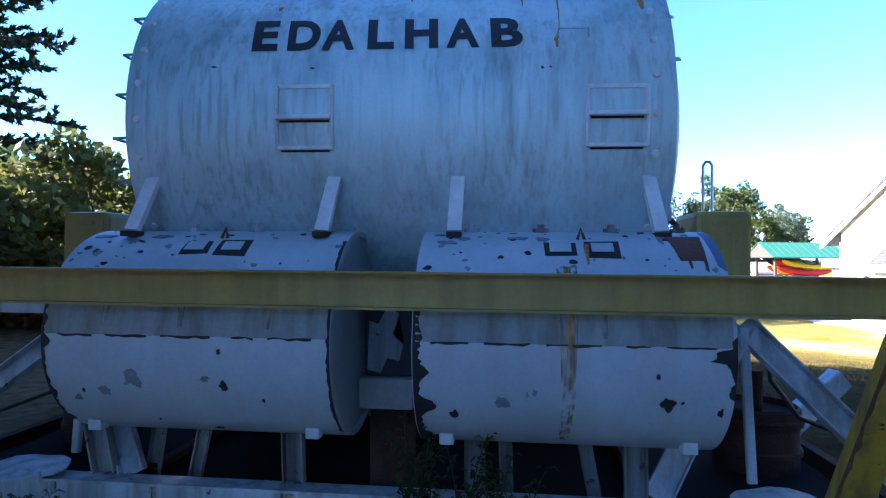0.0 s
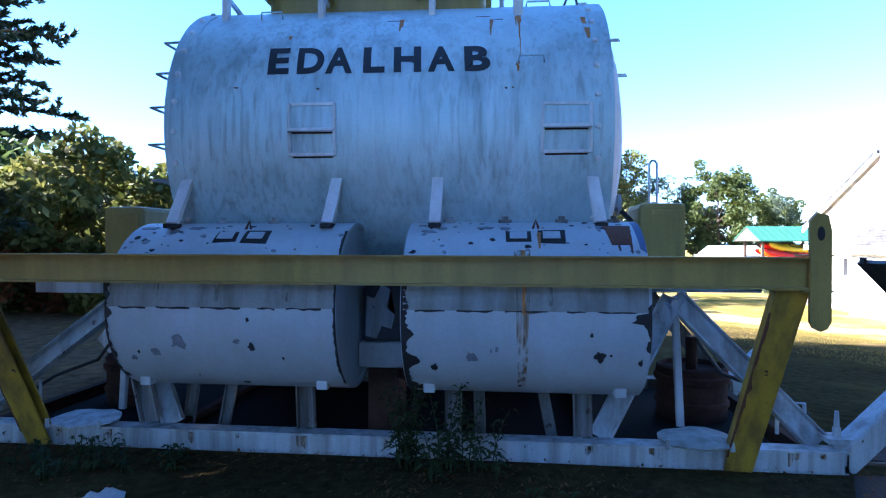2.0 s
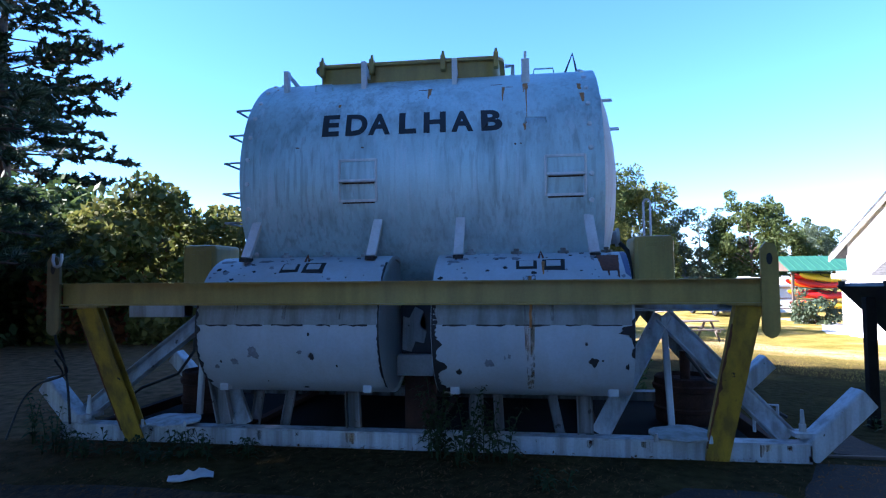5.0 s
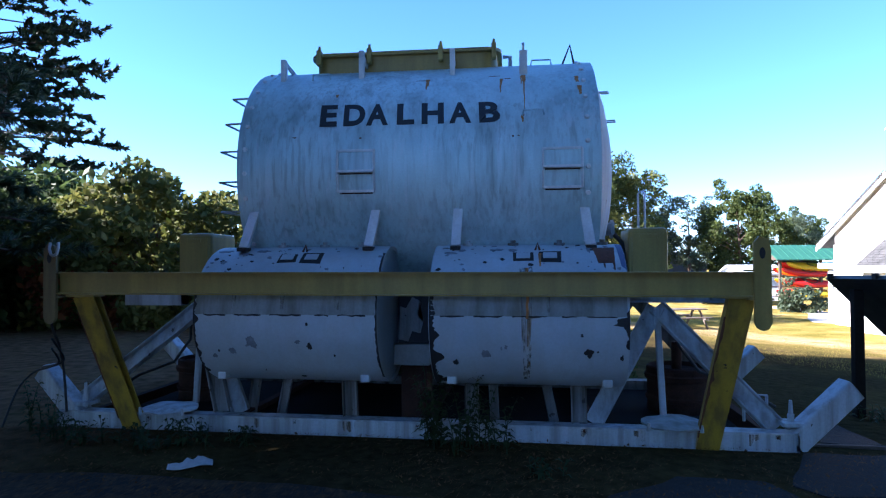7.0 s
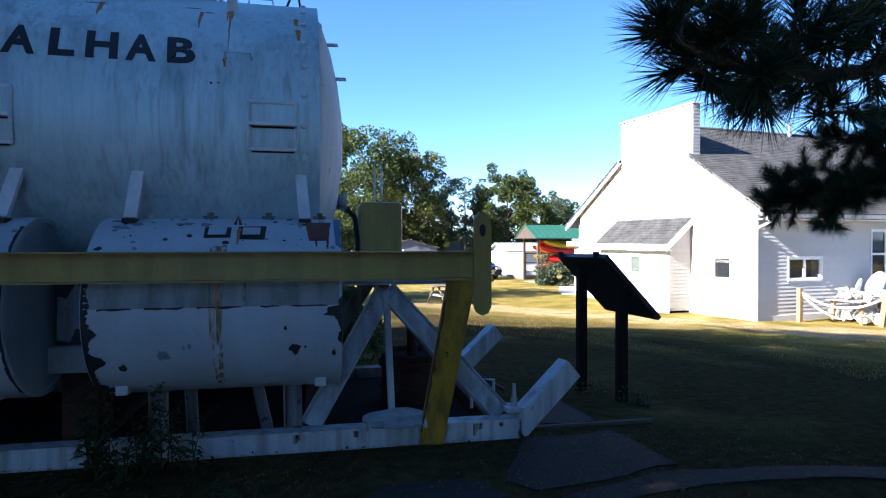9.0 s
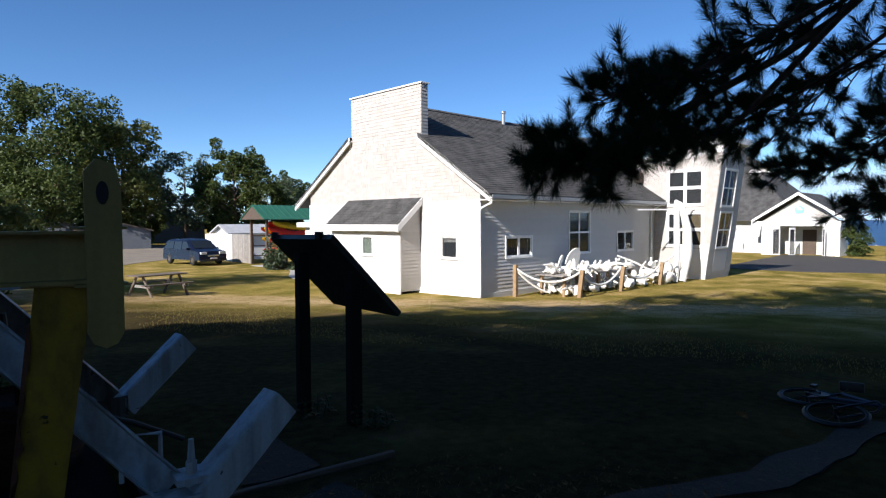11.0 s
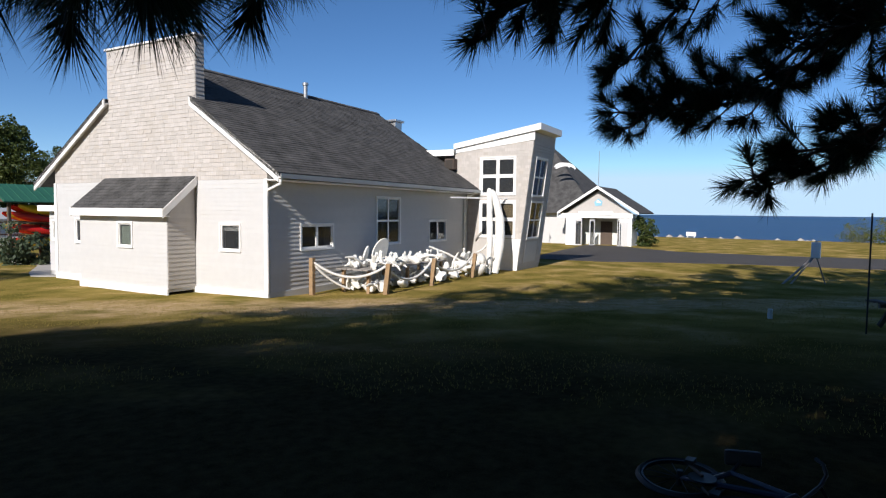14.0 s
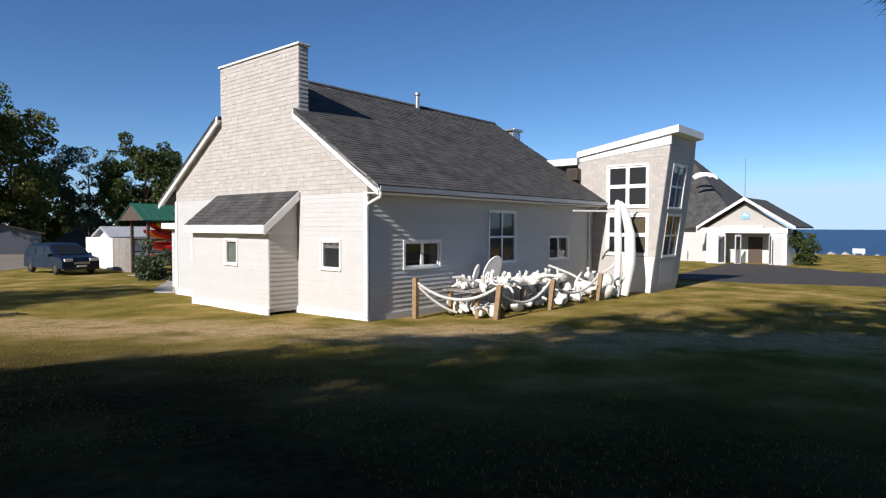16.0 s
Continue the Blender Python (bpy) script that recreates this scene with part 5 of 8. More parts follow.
part("rust_patch", patch(BC, BR, run(1.79, 70, 47, 0.19, 0.13, rnd, 14), 0.0038), RUST, right_b, "large rust patch")
for x, p in ((1.735, 47), (1.775, 42), (1.815, 49), (1.855, 40)):
    part("rust_run", patch(BC, BR, run(x, 60, p, 0.035, 0.01, rnd, 9), 0.0042), RUST, right_b)
part("rust_run", patch(BC, BR, run(1.13, 42, 1, 0.026, 0.02, rnd, 12), 0.0065), RUST_RUN, right_b, "long brown rust run")
part("rust_run", patch(BC, BR, run(1.13, 1, -44, 0.012, 0.004, rnd, 16), 0.0065), STAIN, right_b)
part("stain", patch(BC, BR, run(1.12, 42, -55, 0.11, 0.05, rnd, 14), 0.0075), STAIN, right_b, "faint rust stain")
part("stain", patch(BC, BR, run(1.3, 30, 6, 0.05, 0.03, rnd, 8), 0.0075), STAIN, right_b)
for x in (-1.45, -1.0, -0.5):
    part("stain", patch(BC, BR, run(x, 31, 7, 0.05, 0.03, rnd, 8), 0.0075), STAIN, left_b)
part("rust_run", patch(BC, BR, run(1.24, 60, 44, 0.03, 0.012, rnd, 6), 0.003), RUST_RUN, right_b)
part("bare_edge", patch(BC, BR, [(1.9, 80), (1.948, 80), (1.948, 40), (1.91, 44), (1.9, 60)], 0.003), plain("blue_primer", (0.09, 0.13, 0.24), 0.6), right_b)
ring = [(-1.828, 30)] + [(-1.82 + 0.05 * max(0.0, noise.noise(Vector((i * 0.2, 7.7, 0)))) + 0.014 * rnd.random(), 30 - i * 1.4) for i in range(60)] + [(-1.828, -54)]
part("bare_edge", patch(BC, BR, ring, 0.0065), PEELED, left_b, "ragged bare dark edge")
ring = [(-0.147, 62)] + [(-0.158 - 0.012 * rnd.random(), 62 - i * 2) for i in range(60)] + [(-0.147, -58)]
part("bare_edge", patch(BC, BR, ring, 0.0065), PEELED, left_b, "thin bare dark edge")
# loop brackets on the top, with the paint gone round them
for b, x in ((left_b, -0.95), (right_b, 1.2)):
    for x0, x1 in ((x - 0.18, x - 0.03), (x + 0.05, x + 0.2)):
        e = [(0.003 if x0 < x - 0.1 else 0.014) + 0.014 * rnd.random() for _ in range(8)]
        part("bare_patch", patch(BC, BR, [(x0 - e[0], 61 + 99 * e[1]), (x1 + e[2], 61 + 99 * e[3]), (x1 + e[4], 50.5 - 99 * e[5]), (x0 - e[6], 50.5 - 99 * e[7])], 0.003), PEELED, b)
        part("bracket_plate", patch(BC, BR, [(x0 + 0.015, 59.5), (x1 - 0.015, 59.5), (x1 - 0.015, 52), (x0 + 0.015, 52)], 0.016), FLOAT_PAINT, b)
    bm = BM()
    tube(bm, [skin(BC, BR, x, 66, 0), skin(BC, BR, x + 0.02, 70, 0.05), skin(BC, BR, x + 0.04, 66, 0)], 0.01, 6)
    part("eye", bm, RUST, b)
for b, xs in ((left_b, (-1.6, -1.22, -0.8, -0.42)), (right_b, (0.58, 1.0, 1.42, 1.8))):
    for x in xs:
        bm = BM()
        p = skin(BC, BR, x, 84)
        cyl(bm, p - Vector((0, 0, 0.01)), p + Vector((0, 0, 0.02)), 0.05, 0.05, 12)
        cyl(bm, p + Vector((0, 0, 0.02)), p + Vector((0, 0, 0.045)), 0.024, 0.024, 6)
        part("bolt", bm, STAINED_DARK if x > 0.6 else WHITE_STEEL, b, "stained bolt on a pad")
for b, xs in ((left_b, (-1.7, -0.33)), (right_b, (0.46, 1.8))):
    for x in xs:
        bm = BM()
        p = skin(BC, BR, x, -58)
        box(bm, x - 0.042, x + 0.042, p.y - 0.025, p.y + 0.06, p.z - 0.05, p.z + 0.045, 0.01)
        part("foot_clip", bm, FLOAT_PAINT, b, "white foot clip")

# rear pair added by symmetry to block light below; shade is in their colour
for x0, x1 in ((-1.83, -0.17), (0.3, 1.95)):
    b = thing("ballast_tank", "darkened ballast tank added behind the front ones", "tank", group="ballast tanks")
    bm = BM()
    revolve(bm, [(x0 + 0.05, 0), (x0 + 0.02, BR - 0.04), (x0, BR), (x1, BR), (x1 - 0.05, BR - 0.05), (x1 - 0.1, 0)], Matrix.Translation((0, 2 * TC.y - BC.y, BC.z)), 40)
    part("shell", bm, STAINED_DARK, b, "", True)
# small flakes scattered along the tops
for b, x0, x1, n in ((left_b, -1.8, -1.1, 26), (left_b, -1.0, -0.1, 10), (right_b, 0.36, 0.95, 22), (right_b, 1.0, 1.9, 24)):
    for _ in range(n):
        w = rnd.uniform(0.012, 0.06)
        part("flake", patch(BC, BR, blot(rnd.uniform(x0, x1), rnd.uniform(38, 80), w, w * rnd.uniform(0.4, 0.9), rnd, 11), 0.0035), rnd.choice([PEEL_GREY, PEEL_GREY, PEELED]), b)
# dark machinery between the two tanks
valve = thing("valve_box", "rusty valve box with peeled paint between the ballast tanks", "machinery")
bm = BM()
box(bm, -0.12, 0.27, 4.05, 4.4, 0.86, 1.36, 0.01)
part("case", bm, PEELED, valve)
bm = BM()
prism(bm, [(-0.11, 4.045, 0.9), (-0.02, 4.045, 0.88), (0.02, 4.045, 0.98), (0.1, 4.045, 0.96), (0.13, 4.045, 1.07), (0.06, 4.045, 1.13), (0.1, 4.045, 1.27), (0.02, 4.045, 1.31), (-0.04, 4.045, 1.2), (-0.1, 4.045, 1.22)], (0, 0.003, 0))
part("paint_patch", bm, STAINED_DARK, valve)
bm = BM()
cyl(bm, (0.07, 4.2, 1.35), (0.07, 4.2, 1.5), 0.06, 0.06, 12)
cyl(bm, (0.07, 4.2, 1.42), (0.07, 4.2, 1.45), 0.09, 0.09, 12)
part("valve", bm, WHITE_STEEL, valve, "", True)
bm = BM()
box(bm, -0.15, 0.2, 3.98, 4.5, 0.66, 0.855, 0.01)
part("block", bm, GREY_WOOD, valve, "pale wooden block")
bm = BM()
box(bm, -0.1, 0.15, 4.1, 4.45, 0.12, 0.66)
part("stand", bm, DARK_RUST, valve)

# ---- skid, braces and yellow lifting frame ----
skid = thing("skid", "white painted steel skid with upturned ends, peeling and dented", "skid")
# the rear runner gets the darkened steel in place of shade
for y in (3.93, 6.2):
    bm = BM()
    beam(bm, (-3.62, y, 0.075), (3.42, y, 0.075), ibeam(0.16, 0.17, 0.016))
    part("runner", bm, WHITE_STEEL if y < 5 else STAINED_DARK, skid, "long flanged runner")
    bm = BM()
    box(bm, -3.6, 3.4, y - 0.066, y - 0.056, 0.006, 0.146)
    part("runner_web", bm, WHITE_STEEL if y < 5 else STAINED_DARK, skid)
    for s in (-1, 1):
        bm = BM()
        beam(bm, (s * 3.4, y + 0.03, 0.05), (s * 3.93, y + 0.13, 0.52), rounded(0.17, 0.2, 0.025), (0, 0, 1))
        part("ski", bm, WHITE_STEEL, skid, "upturned ski end")
# dark rust colour gives these members the shade under the tanks
for x in (-3.3, -1.7, 0.17, 1.7, 3.2):
    bm = BM()
    beam(bm, (x, 3.93, 0.08), (x, 6.2, 0.08), channel(0.08, 0.14, 0.012))
    part("cross_member", bm, DARK_RUST, skid)
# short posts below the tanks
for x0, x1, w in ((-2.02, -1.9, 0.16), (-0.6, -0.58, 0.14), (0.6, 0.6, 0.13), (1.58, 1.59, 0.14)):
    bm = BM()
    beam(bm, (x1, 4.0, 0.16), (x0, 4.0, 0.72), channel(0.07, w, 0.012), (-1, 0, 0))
    part("post", bm, STAINED_DARK, skid)
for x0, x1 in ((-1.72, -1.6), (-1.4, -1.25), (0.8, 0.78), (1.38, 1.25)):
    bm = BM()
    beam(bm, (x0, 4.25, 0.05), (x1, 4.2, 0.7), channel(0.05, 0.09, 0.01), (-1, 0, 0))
    part("post", bm, STAINED_DARK, skid)
# rear posts take the grey band paint so that they look shaded
for x in (-1.4, 1.4):
    bm = BM()
    beam(bm, (x, 6.1, 0.16), (x, 5.6, 1.5), channel(0.1, 0.06, 0.01), (1, 0, 0))
    part("post", bm, BAND_PAINT, skid)
for x in (-1.4, 1.4):
    bm = BM()
    prism(bm, [(x - 0.03, 4.2, 1.3), (x - 0.03, 6.0, 1.3), (x - 0.03, 6.0, 1.75), (x - 0.03, 5.6, 1.45), (x - 0.03, 5.12, 1.32), (x - 0.03, 4.7, 1.42), (x - 0.03, 4.3, 1.72)], (0.06, 0, 0))
    part("saddle", bm, WHITE_STEEL, skid)
# added black sheet that paints the deep shade below the tanks
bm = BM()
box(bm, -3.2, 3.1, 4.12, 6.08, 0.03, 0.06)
part("shade_plate", bm, plain("black_under_shade", (0.012, 0.01, 0.009), 0.95, 0, 0.4, 3, 40, 0.5, 0.01, 0.1), skid, "black plate added for the shade under the tanks")
# trestle at each end: hub, two raking legs, a thin post, a beam across the top
for s in (-1, 1):
    hub = Vector((s * 2.37, 4.46, 1.2))
    for foot, w in ((Vector((s * 1.72, 4.02, 0.16)), 0.17), (Vector(((3.3 if s > 0 else -3.55), 4.02, 0.16)), 0.17)):
        bm = BM()
        beam(bm, foot, hub, channel(0.07, w, 0.012), (-1, 0, 0))
        part("raking_leg", bm, WHITE_STEEL, skid, "raking white leg")
    bm = BM()
    beam(bm, (s * 2.41, 4.38, 0.16), hub + Vector((0, -0.04, -0.02)), rounded(0.06, 0.05, 0.012), (0, -1, 0))
    part("thin_post", bm, WHITE_STEEL, skid)
    bm = BM()
    z = 1.31 if s > 0 else 1.26
    beam(bm, (s * (1.9 if s > 0 else 2.62), 4.5, z), (s * (3.05 if s > 0 else 3.28), 4.5, z), channel(0.16, 0.14, 0.012), (0, 0, 1))
    part("top_beam", bm, WHITE_STEEL, skid)
    bm = BM()
    beam(bm, (s * 1.9, 5.9, 1.31), (s * 3.05, 5.9, 1.31), channel(0.16, 0.14, 0.012), (0, 0, 1))
    part("top_beam", bm, WHITE_STEEL, skid)
    for x in (2.15, 2.95):
        bm = BM()
        beam(bm, (s * x, 4.5, 1.31), (s * x, 5.9, 1.31), channel(0.1, 0.1, 0.01), (0, 0, 1))
        part("top_beam", bm, WHITE_STEEL, skid)
    # rear legs are white steel too, darkened by colour for shade
    for foot in (Vector((s * 1.72, 6.15, 0.16)), Vector((s * 3.3, 6.15, 0.16))):
        bm = BM()
        beam(bm, foot, (s * 2.37, 5.9, 1.24), channel(0.15, 0.07, 0.01), (0, 1, 0.2))
        part("raking_leg", bm, STAINED_DARK, skid, "raking white leg")
    # bent cover plate on the runner
    bm = BM()
    n, ring = 16, []
    for i in range(n):
        a = 2 * math.pi * i / n
        q = 1 + 0.16 * noise.noise(Vector((math.cos(a) * 2, math.sin(a) * 2, s)))
        ring.append((s * 2.4 + 0.28 * q * math.cos(a), 3.9 + 0.2 * q * math.sin(a), 0.215 + 0.02 * math.sin(a)))
    c = bm.verts.new((s * 2.4, 3.88, 0.235))
    vs = [bm.verts.new((x, y, z + 0.022 * noise.noise(Vector((x * 9, y * 9, 0))))) for x, y, z in ring]
    lo = [bm.verts.new((v.co.x, v.co.y, v.co.z - 0.012)) for v in vs]
    for i in range(n):
        j = (i + 1) % n
        bm.faces.new((vs[i], vs[j], c))
        bm.faces.new((lo[i], lo[j], vs[j], vs[i]))
    bm.faces.new(lo[::-1])
    part("bent_plate", bm, WHITE_STEEL if s < 0 else BAND_PAINT, skid, "crumpled cover plate", True)
    for dx in (-0.24, 0.2):
        bm = BM()
        cyl(bm, (s * 2.4 + dx, 3.76, 0.17), (s * 2.4 + dx, 3.76, 0.24), 0.02, 0.014, 6)
        part("stud", bm, WHITE_STEEL, skid)
    bm = BM()
    tube(bm, [(s * 3.1, 4.25, 0.16), (s * 3.1, 4.25, 0.42), (s * 3.3, 4.25, 0.4), (s * 3.3, 4.25, 0.16)], 0.015, 6)
    part("hoop", bm, WHITE_STEEL, skid, "small steel hoop")
    bm = BM()
    cyl(bm, (s * 3.4, 3.98, 0.15), (s * 3.4, 3.98, 0.3), 0.03, 0.03, 8)
    cyl(bm, (s * 3.4, 3.98, 0.3), (s * 3.4, 3.98, 0.42), 0.022, 0.014, 8)
    box(bm, s * 3.4 - 0.09, s * 3.4 + 0.09, 3.9, 4.08, 0.2, 0.235)
    part("pin", bm, WHITE_STEEL, skid, "upright pin")
    # loose hose behind the leg
    bm = BM()
    tube(bm, [(s * 2.6, 4.6, 1.1), (s * 2.62, 4.62, 0.8), (s * 2.8, 4.6, 0.55), (s * 3.2, 4.55, 0.4), (s * 3.5, 4.6, 0.22)], 0.017, 8)
    part("hose", bm, RUBBER, skid, "black hose", True)
# rust weeping down the runner's web, and bare chips along its edges
for x, w, h in ((-2.62, 0.05, 0.12), (-2.2, 0.09, 0.13), (-1.48, 0.07, 0.13), (-1.1, 0.03, 0.07), (-0.56, 0.12, 0.13), (0.1, 0.05, 0.1), (0.62, 0.09, 0.12), (1.15, 0.03, 0.06), (1.62, 0.06, 0.12), (2.1, 0.1, 0.13), (2.62, 0.05, 0.1), (3.06, 0.09, 0.13), (3.25, 0.04, 0.1)):
    bm = BM()
    n = 9
    top = [(x - w / 2 + w * i / n, 0.143) for i in range(n + 1)]
    low = [(p, 0.143 - h * (0.25 + 0.75 * abs(noise.noise(Vector((p * 19, x, 0)))) ** 0.5)) for p, _ in top]
    prism(bm, [(p, 3.862, z) for p, z in top + low[::-1]], (0, 0.0015, 0))
    part("rust_weep", bm, STAIN, skid, "rust weeping down the web")
    if w > 0.06:
        continue
    bm = BM()
    ring = [(x + math.cos(a) * w * (0.12 + 0.16 * rnd.random()), 3.8605, 0.128 - 0.02 * rnd.random() + math.sin(a) * h * (0.06 + 0.1 * rnd.random())) for a in np.linspace(0, 2 * math.pi, 12)[:-1]]
    prism(bm, ring, (0, 0.002, 0))
    part("bare_chip", bm, DARK_RUST, skid)

for s in (-1, 1):
    drum = thing("drum", "low rusty ribbed drum standing inside the skid", "drum", pose(s * 2.7, 5.1, 0.06) @ Matrix.Scale(0.76, 4), group="drums in the skid")
    bm = BM()
    revolve(bm, [(0, 0), (0, 0.4), (0.14, 0.4), (0.16, 0.425), (0.2, 0.425), (0.22, 0.4), (0.42, 0.4), (0.44, 0.43), (0.5, 0.44), (0.52, 0.41), (0.6, 0.41), (0.62, 0.38), (0.56, 0.36), (0.54, 0.2), (0.54, 0)], pose(0, 0, 0, 0, -90, 0), 40)
    part("body", bm, DARK_RUST, drum, "", True)
    bm = BM()
    cyl(bm, (0, 0, 0.54), (0, 0, 0.95), 0.07, 0.07, 14)
    part("spindle", bm, DARK_RUST, drum, "", True)
    ybox = thing("yellow_box", "dull yellow steel box on the trestle beams", "box", pose(2.37 if s > 0 else -2.68, 5.1, 1.385), group="yellow boxes")
    bm = BM()
    box(bm, -0.2, 0.2, -0.3, 0.3, 0.03, 0.61, 0.045)
    part("case", bm, YELLOW, ybox)
    bm = BM()
    box(bm, -0.165, 0.165, -0.315, -0.303, 0.08, 0.55, 0.004)
    part("panel", bm, YELLOW, ybox)
    bm = BM()
    box(bm, -0.09, 0.09, -0.33, -0.316, 0.5, 0.54, 0.004)
    part("lip", bm, YELLOW, ybox)
    bm = BM()
    box(bm, -0.26, 0.26, -0.34, 0.34, 0.0, 0.03, 0.004)
    part("base_plate", bm, PEELED, ybox)
    bm = BM()
    if s > 0:
        tube(bm, [(-0.03, 0.1, 0.6), (-0.03, 0.1, 1.0), (-0.01, 0.1, 1.03), (0.02, 0.1, 1.03), (0.04, 0.1, 1.0), (0.04, 0.1, 0.6)], 0.012, 6)
        part("hoop", bm, STEEL, ybox, "thin wire hoop")
    else:
        bm.free()

# slack cables and a shackle at the far end of the frame
for pts, q in (([(-3.23, 3.3, 1.3), (-3.38, 3.5, 1.04), (-3.46, 3.68, 0.85), (-3.46, 3.75, 0.57), (-3.45, 3.78, 0.17)], 0.012), ([(-3.24, 3.34, 0.95), (-3.42, 3.7, 0.7), (-3.64, 3.75, 0.61), (-3.83, 3.78, 0.55), (-4.03, 3.8, 0.36), (-4.1, 3.7, 0.012)], 0.011), ([(-3.26, 3.36, 0.86), (-3.49, 3.72, 0.67), (-3.75, 3.82, 0.6), (-3.9, 3.95, 0.56)], 0.01)):
    bm = BM()
    tube(bm, spline(pts, 20), q, 7)
    solid("cable", bm, RUBBER, "slack black cable drooping from the yellow frame", "cable", "slack cables", smooth=True)
bm = BM()
tube(bm, [(-3.15, 3.2, 1.84), (-3.15, 3.19, 1.78), (-3.13, 3.185, 1.73), (-3.1, 3.185, 1.72), (-3.07, 3.185, 1.74), (-3.06, 3.19, 1.79), (-3.07, 3.2, 1.84)], 0.013, 8)
solid("shackle", bm, STEEL, "steel shackle hanging in the end plate", "shackle", smooth=True)

lift_frame = thing("lifting_frame", "dull yellow channel-steel frame leaning against the skid", "frame")
bm = BM()
beam(bm, (-3.14, 3.272, 1.47), (2.9, 3.272, 1.455), channel(0.092, 0.2, 0.012), (0, 0, 1))
part("cross_beam", bm, YELLOW, lift_frame, "long yellow channel beam")
for s, x0, x1, xb in ((1, 2.7, 2.89, -0.13), (-1, -2.99, -2.79, 0.12)):
    bm = BM()
    c = (x0 + x1) / 2
    beam(bm, (c + xb, 3.9, -0.02), (c, 3.33, 1.36), channel(0.19, 0.1, 0.014), (0, -1, 0.4))
    part("leg", bm, YELLOW_LEG, lift_frame, "raking yellow leg with rust-eaten edge")
    bm = BM()
    e = 2.92 if s > 0 else -3.17
    ring = [(e - 0.06, 1.16), (e - 0.04, 1.12), (e, 1.1), (e + 0.04, 1.115), (e + 0.065, 1.16), (e + 0.065, 1.72), (e + 0.045, 1.81), (e - 0.02, 1.83), (e - 0.06, 1.78)]
    prism(bm, [(x, 3.215, z) for x, z in ring], (0, 0.03, 0))
    # left plate: same yellow steel, its shade painted in
    part("end_plate", bm, YELLOW if s > 0 else SHADED_YELLOW, lift_frame, "upright end plate with a lifting hole" if s > 0 else "shade-darkened upright end plate with a lifting hole")
    for z in (1.345, 1.565):
        bm = BM()
        box(bm, e - 0.1, e + 0.085, 3.225, 3.34, z - 0.006, z + 0.006)
        part("flange_ear", bm, YELLOW if s > 0 else SHADED_YELLOW, lift_frame)
    bm = BM()
    prism(bm, [(e + 0.022 * math.cos(a), 3.211, 1.7 + 0.045 * math.sin(a)) for a in np.linspace(0, 2 * math.pi, 13)[:-1]], (0, 0.003, 0))
    part("lifting_hole", bm, PEELED, lift_frame)
    bm = BM()
    box(bm, c - 0.14, c + 0.14, 3.25, 3.4, 1.345, 1.365)
    part("gusset", bm, YELLOW, lift_frame)
    # the leg's edge is eaten by rust
    bm = BM()
    ring, back = [], []
    for i in range(25):
        z = 0.12 + i * 0.045
        y = 3.9 - (z + 0.02) * 0.413 - 0.062
        x = c + xb * (1 - z / 1.36) - 0.108
        w = 0.004 + 0.05 * max(0.0, noise.noise(Vector((i * 0.37, s * 3.1, 0)))) + 0.012 * rnd.random()
        ring.append((x, y, z))
        back.append((x + w, y, z))
    prism(bm, ring + back[::-1], (0, 0.012, 0))
    part("rust_edge", bm, RUST, lift_frame, "rust-eaten edge")

# ---- trees ----


class Needles:
    """Collects pine needles as thin blades."""

    def __init__(self):
        self.v = []

    def brush(self, base, way, length, n, needle, width, rng):
        base, way = np.array(base), np.array(way) / np.linalg.norm(way)
        ref = np.array([0, 0, 1.0]) if abs(way[2]) < 0.9 else np.array([1.0, 0, 0])
        s = np.cross(way, ref)
        s /= np.linalg.norm(s)
        u = np.cross(s, way)
        t, a = rng.random(n), rng.random(n) * 2 * np.pi
        spread = np.radians(25 + 45 * rng.random(n)) * (1.05 - 0.45 * t)
        side = np.cos(a)[:, None] * s + np.sin(a)[:, None] * u
        d = np.cos(spread)[:, None] * way + np.sin(spread)[:, None] * side
        root = base + way * (t * length)[:, None]
        ln = needle * (0.75 + 0.4 * rng.random(n))
        tip = root + d * ln[:, None] + np.array([0, 0, -1.0]) * (0.08 * ln * rng.random(n))[:, None]
        w = np.cross(d, rng.normal(size=(n, 3)))
        w /= np.linalg.norm(w, axis=1)[:, None]
        self.v.append(np.stack([root - w * width / 2, root + w * width / 2, tip], 1).reshape(-1, 3))

    def mesh(self, name, material):
        v = np.concatenate(self.v)
        me = bpy.data.meshes.new(name)
        k = len(v) // 3
        me.vertices.add(len(v))
        me.vertices.foreach_set("co", v.ravel().astype(np.float32))
        me.loops.add(len(v))
        me.loops.foreach_set("vertex_index", np.arange(len(v), dtype=np.int32))
        me.polygons.add(k)
        me.polygons.foreach_set("loop_start", np.arange(0, len(v), 3, dtype=np.int32))
        me.update(calc_edges=True)
        me.materials.append(material)
        return me


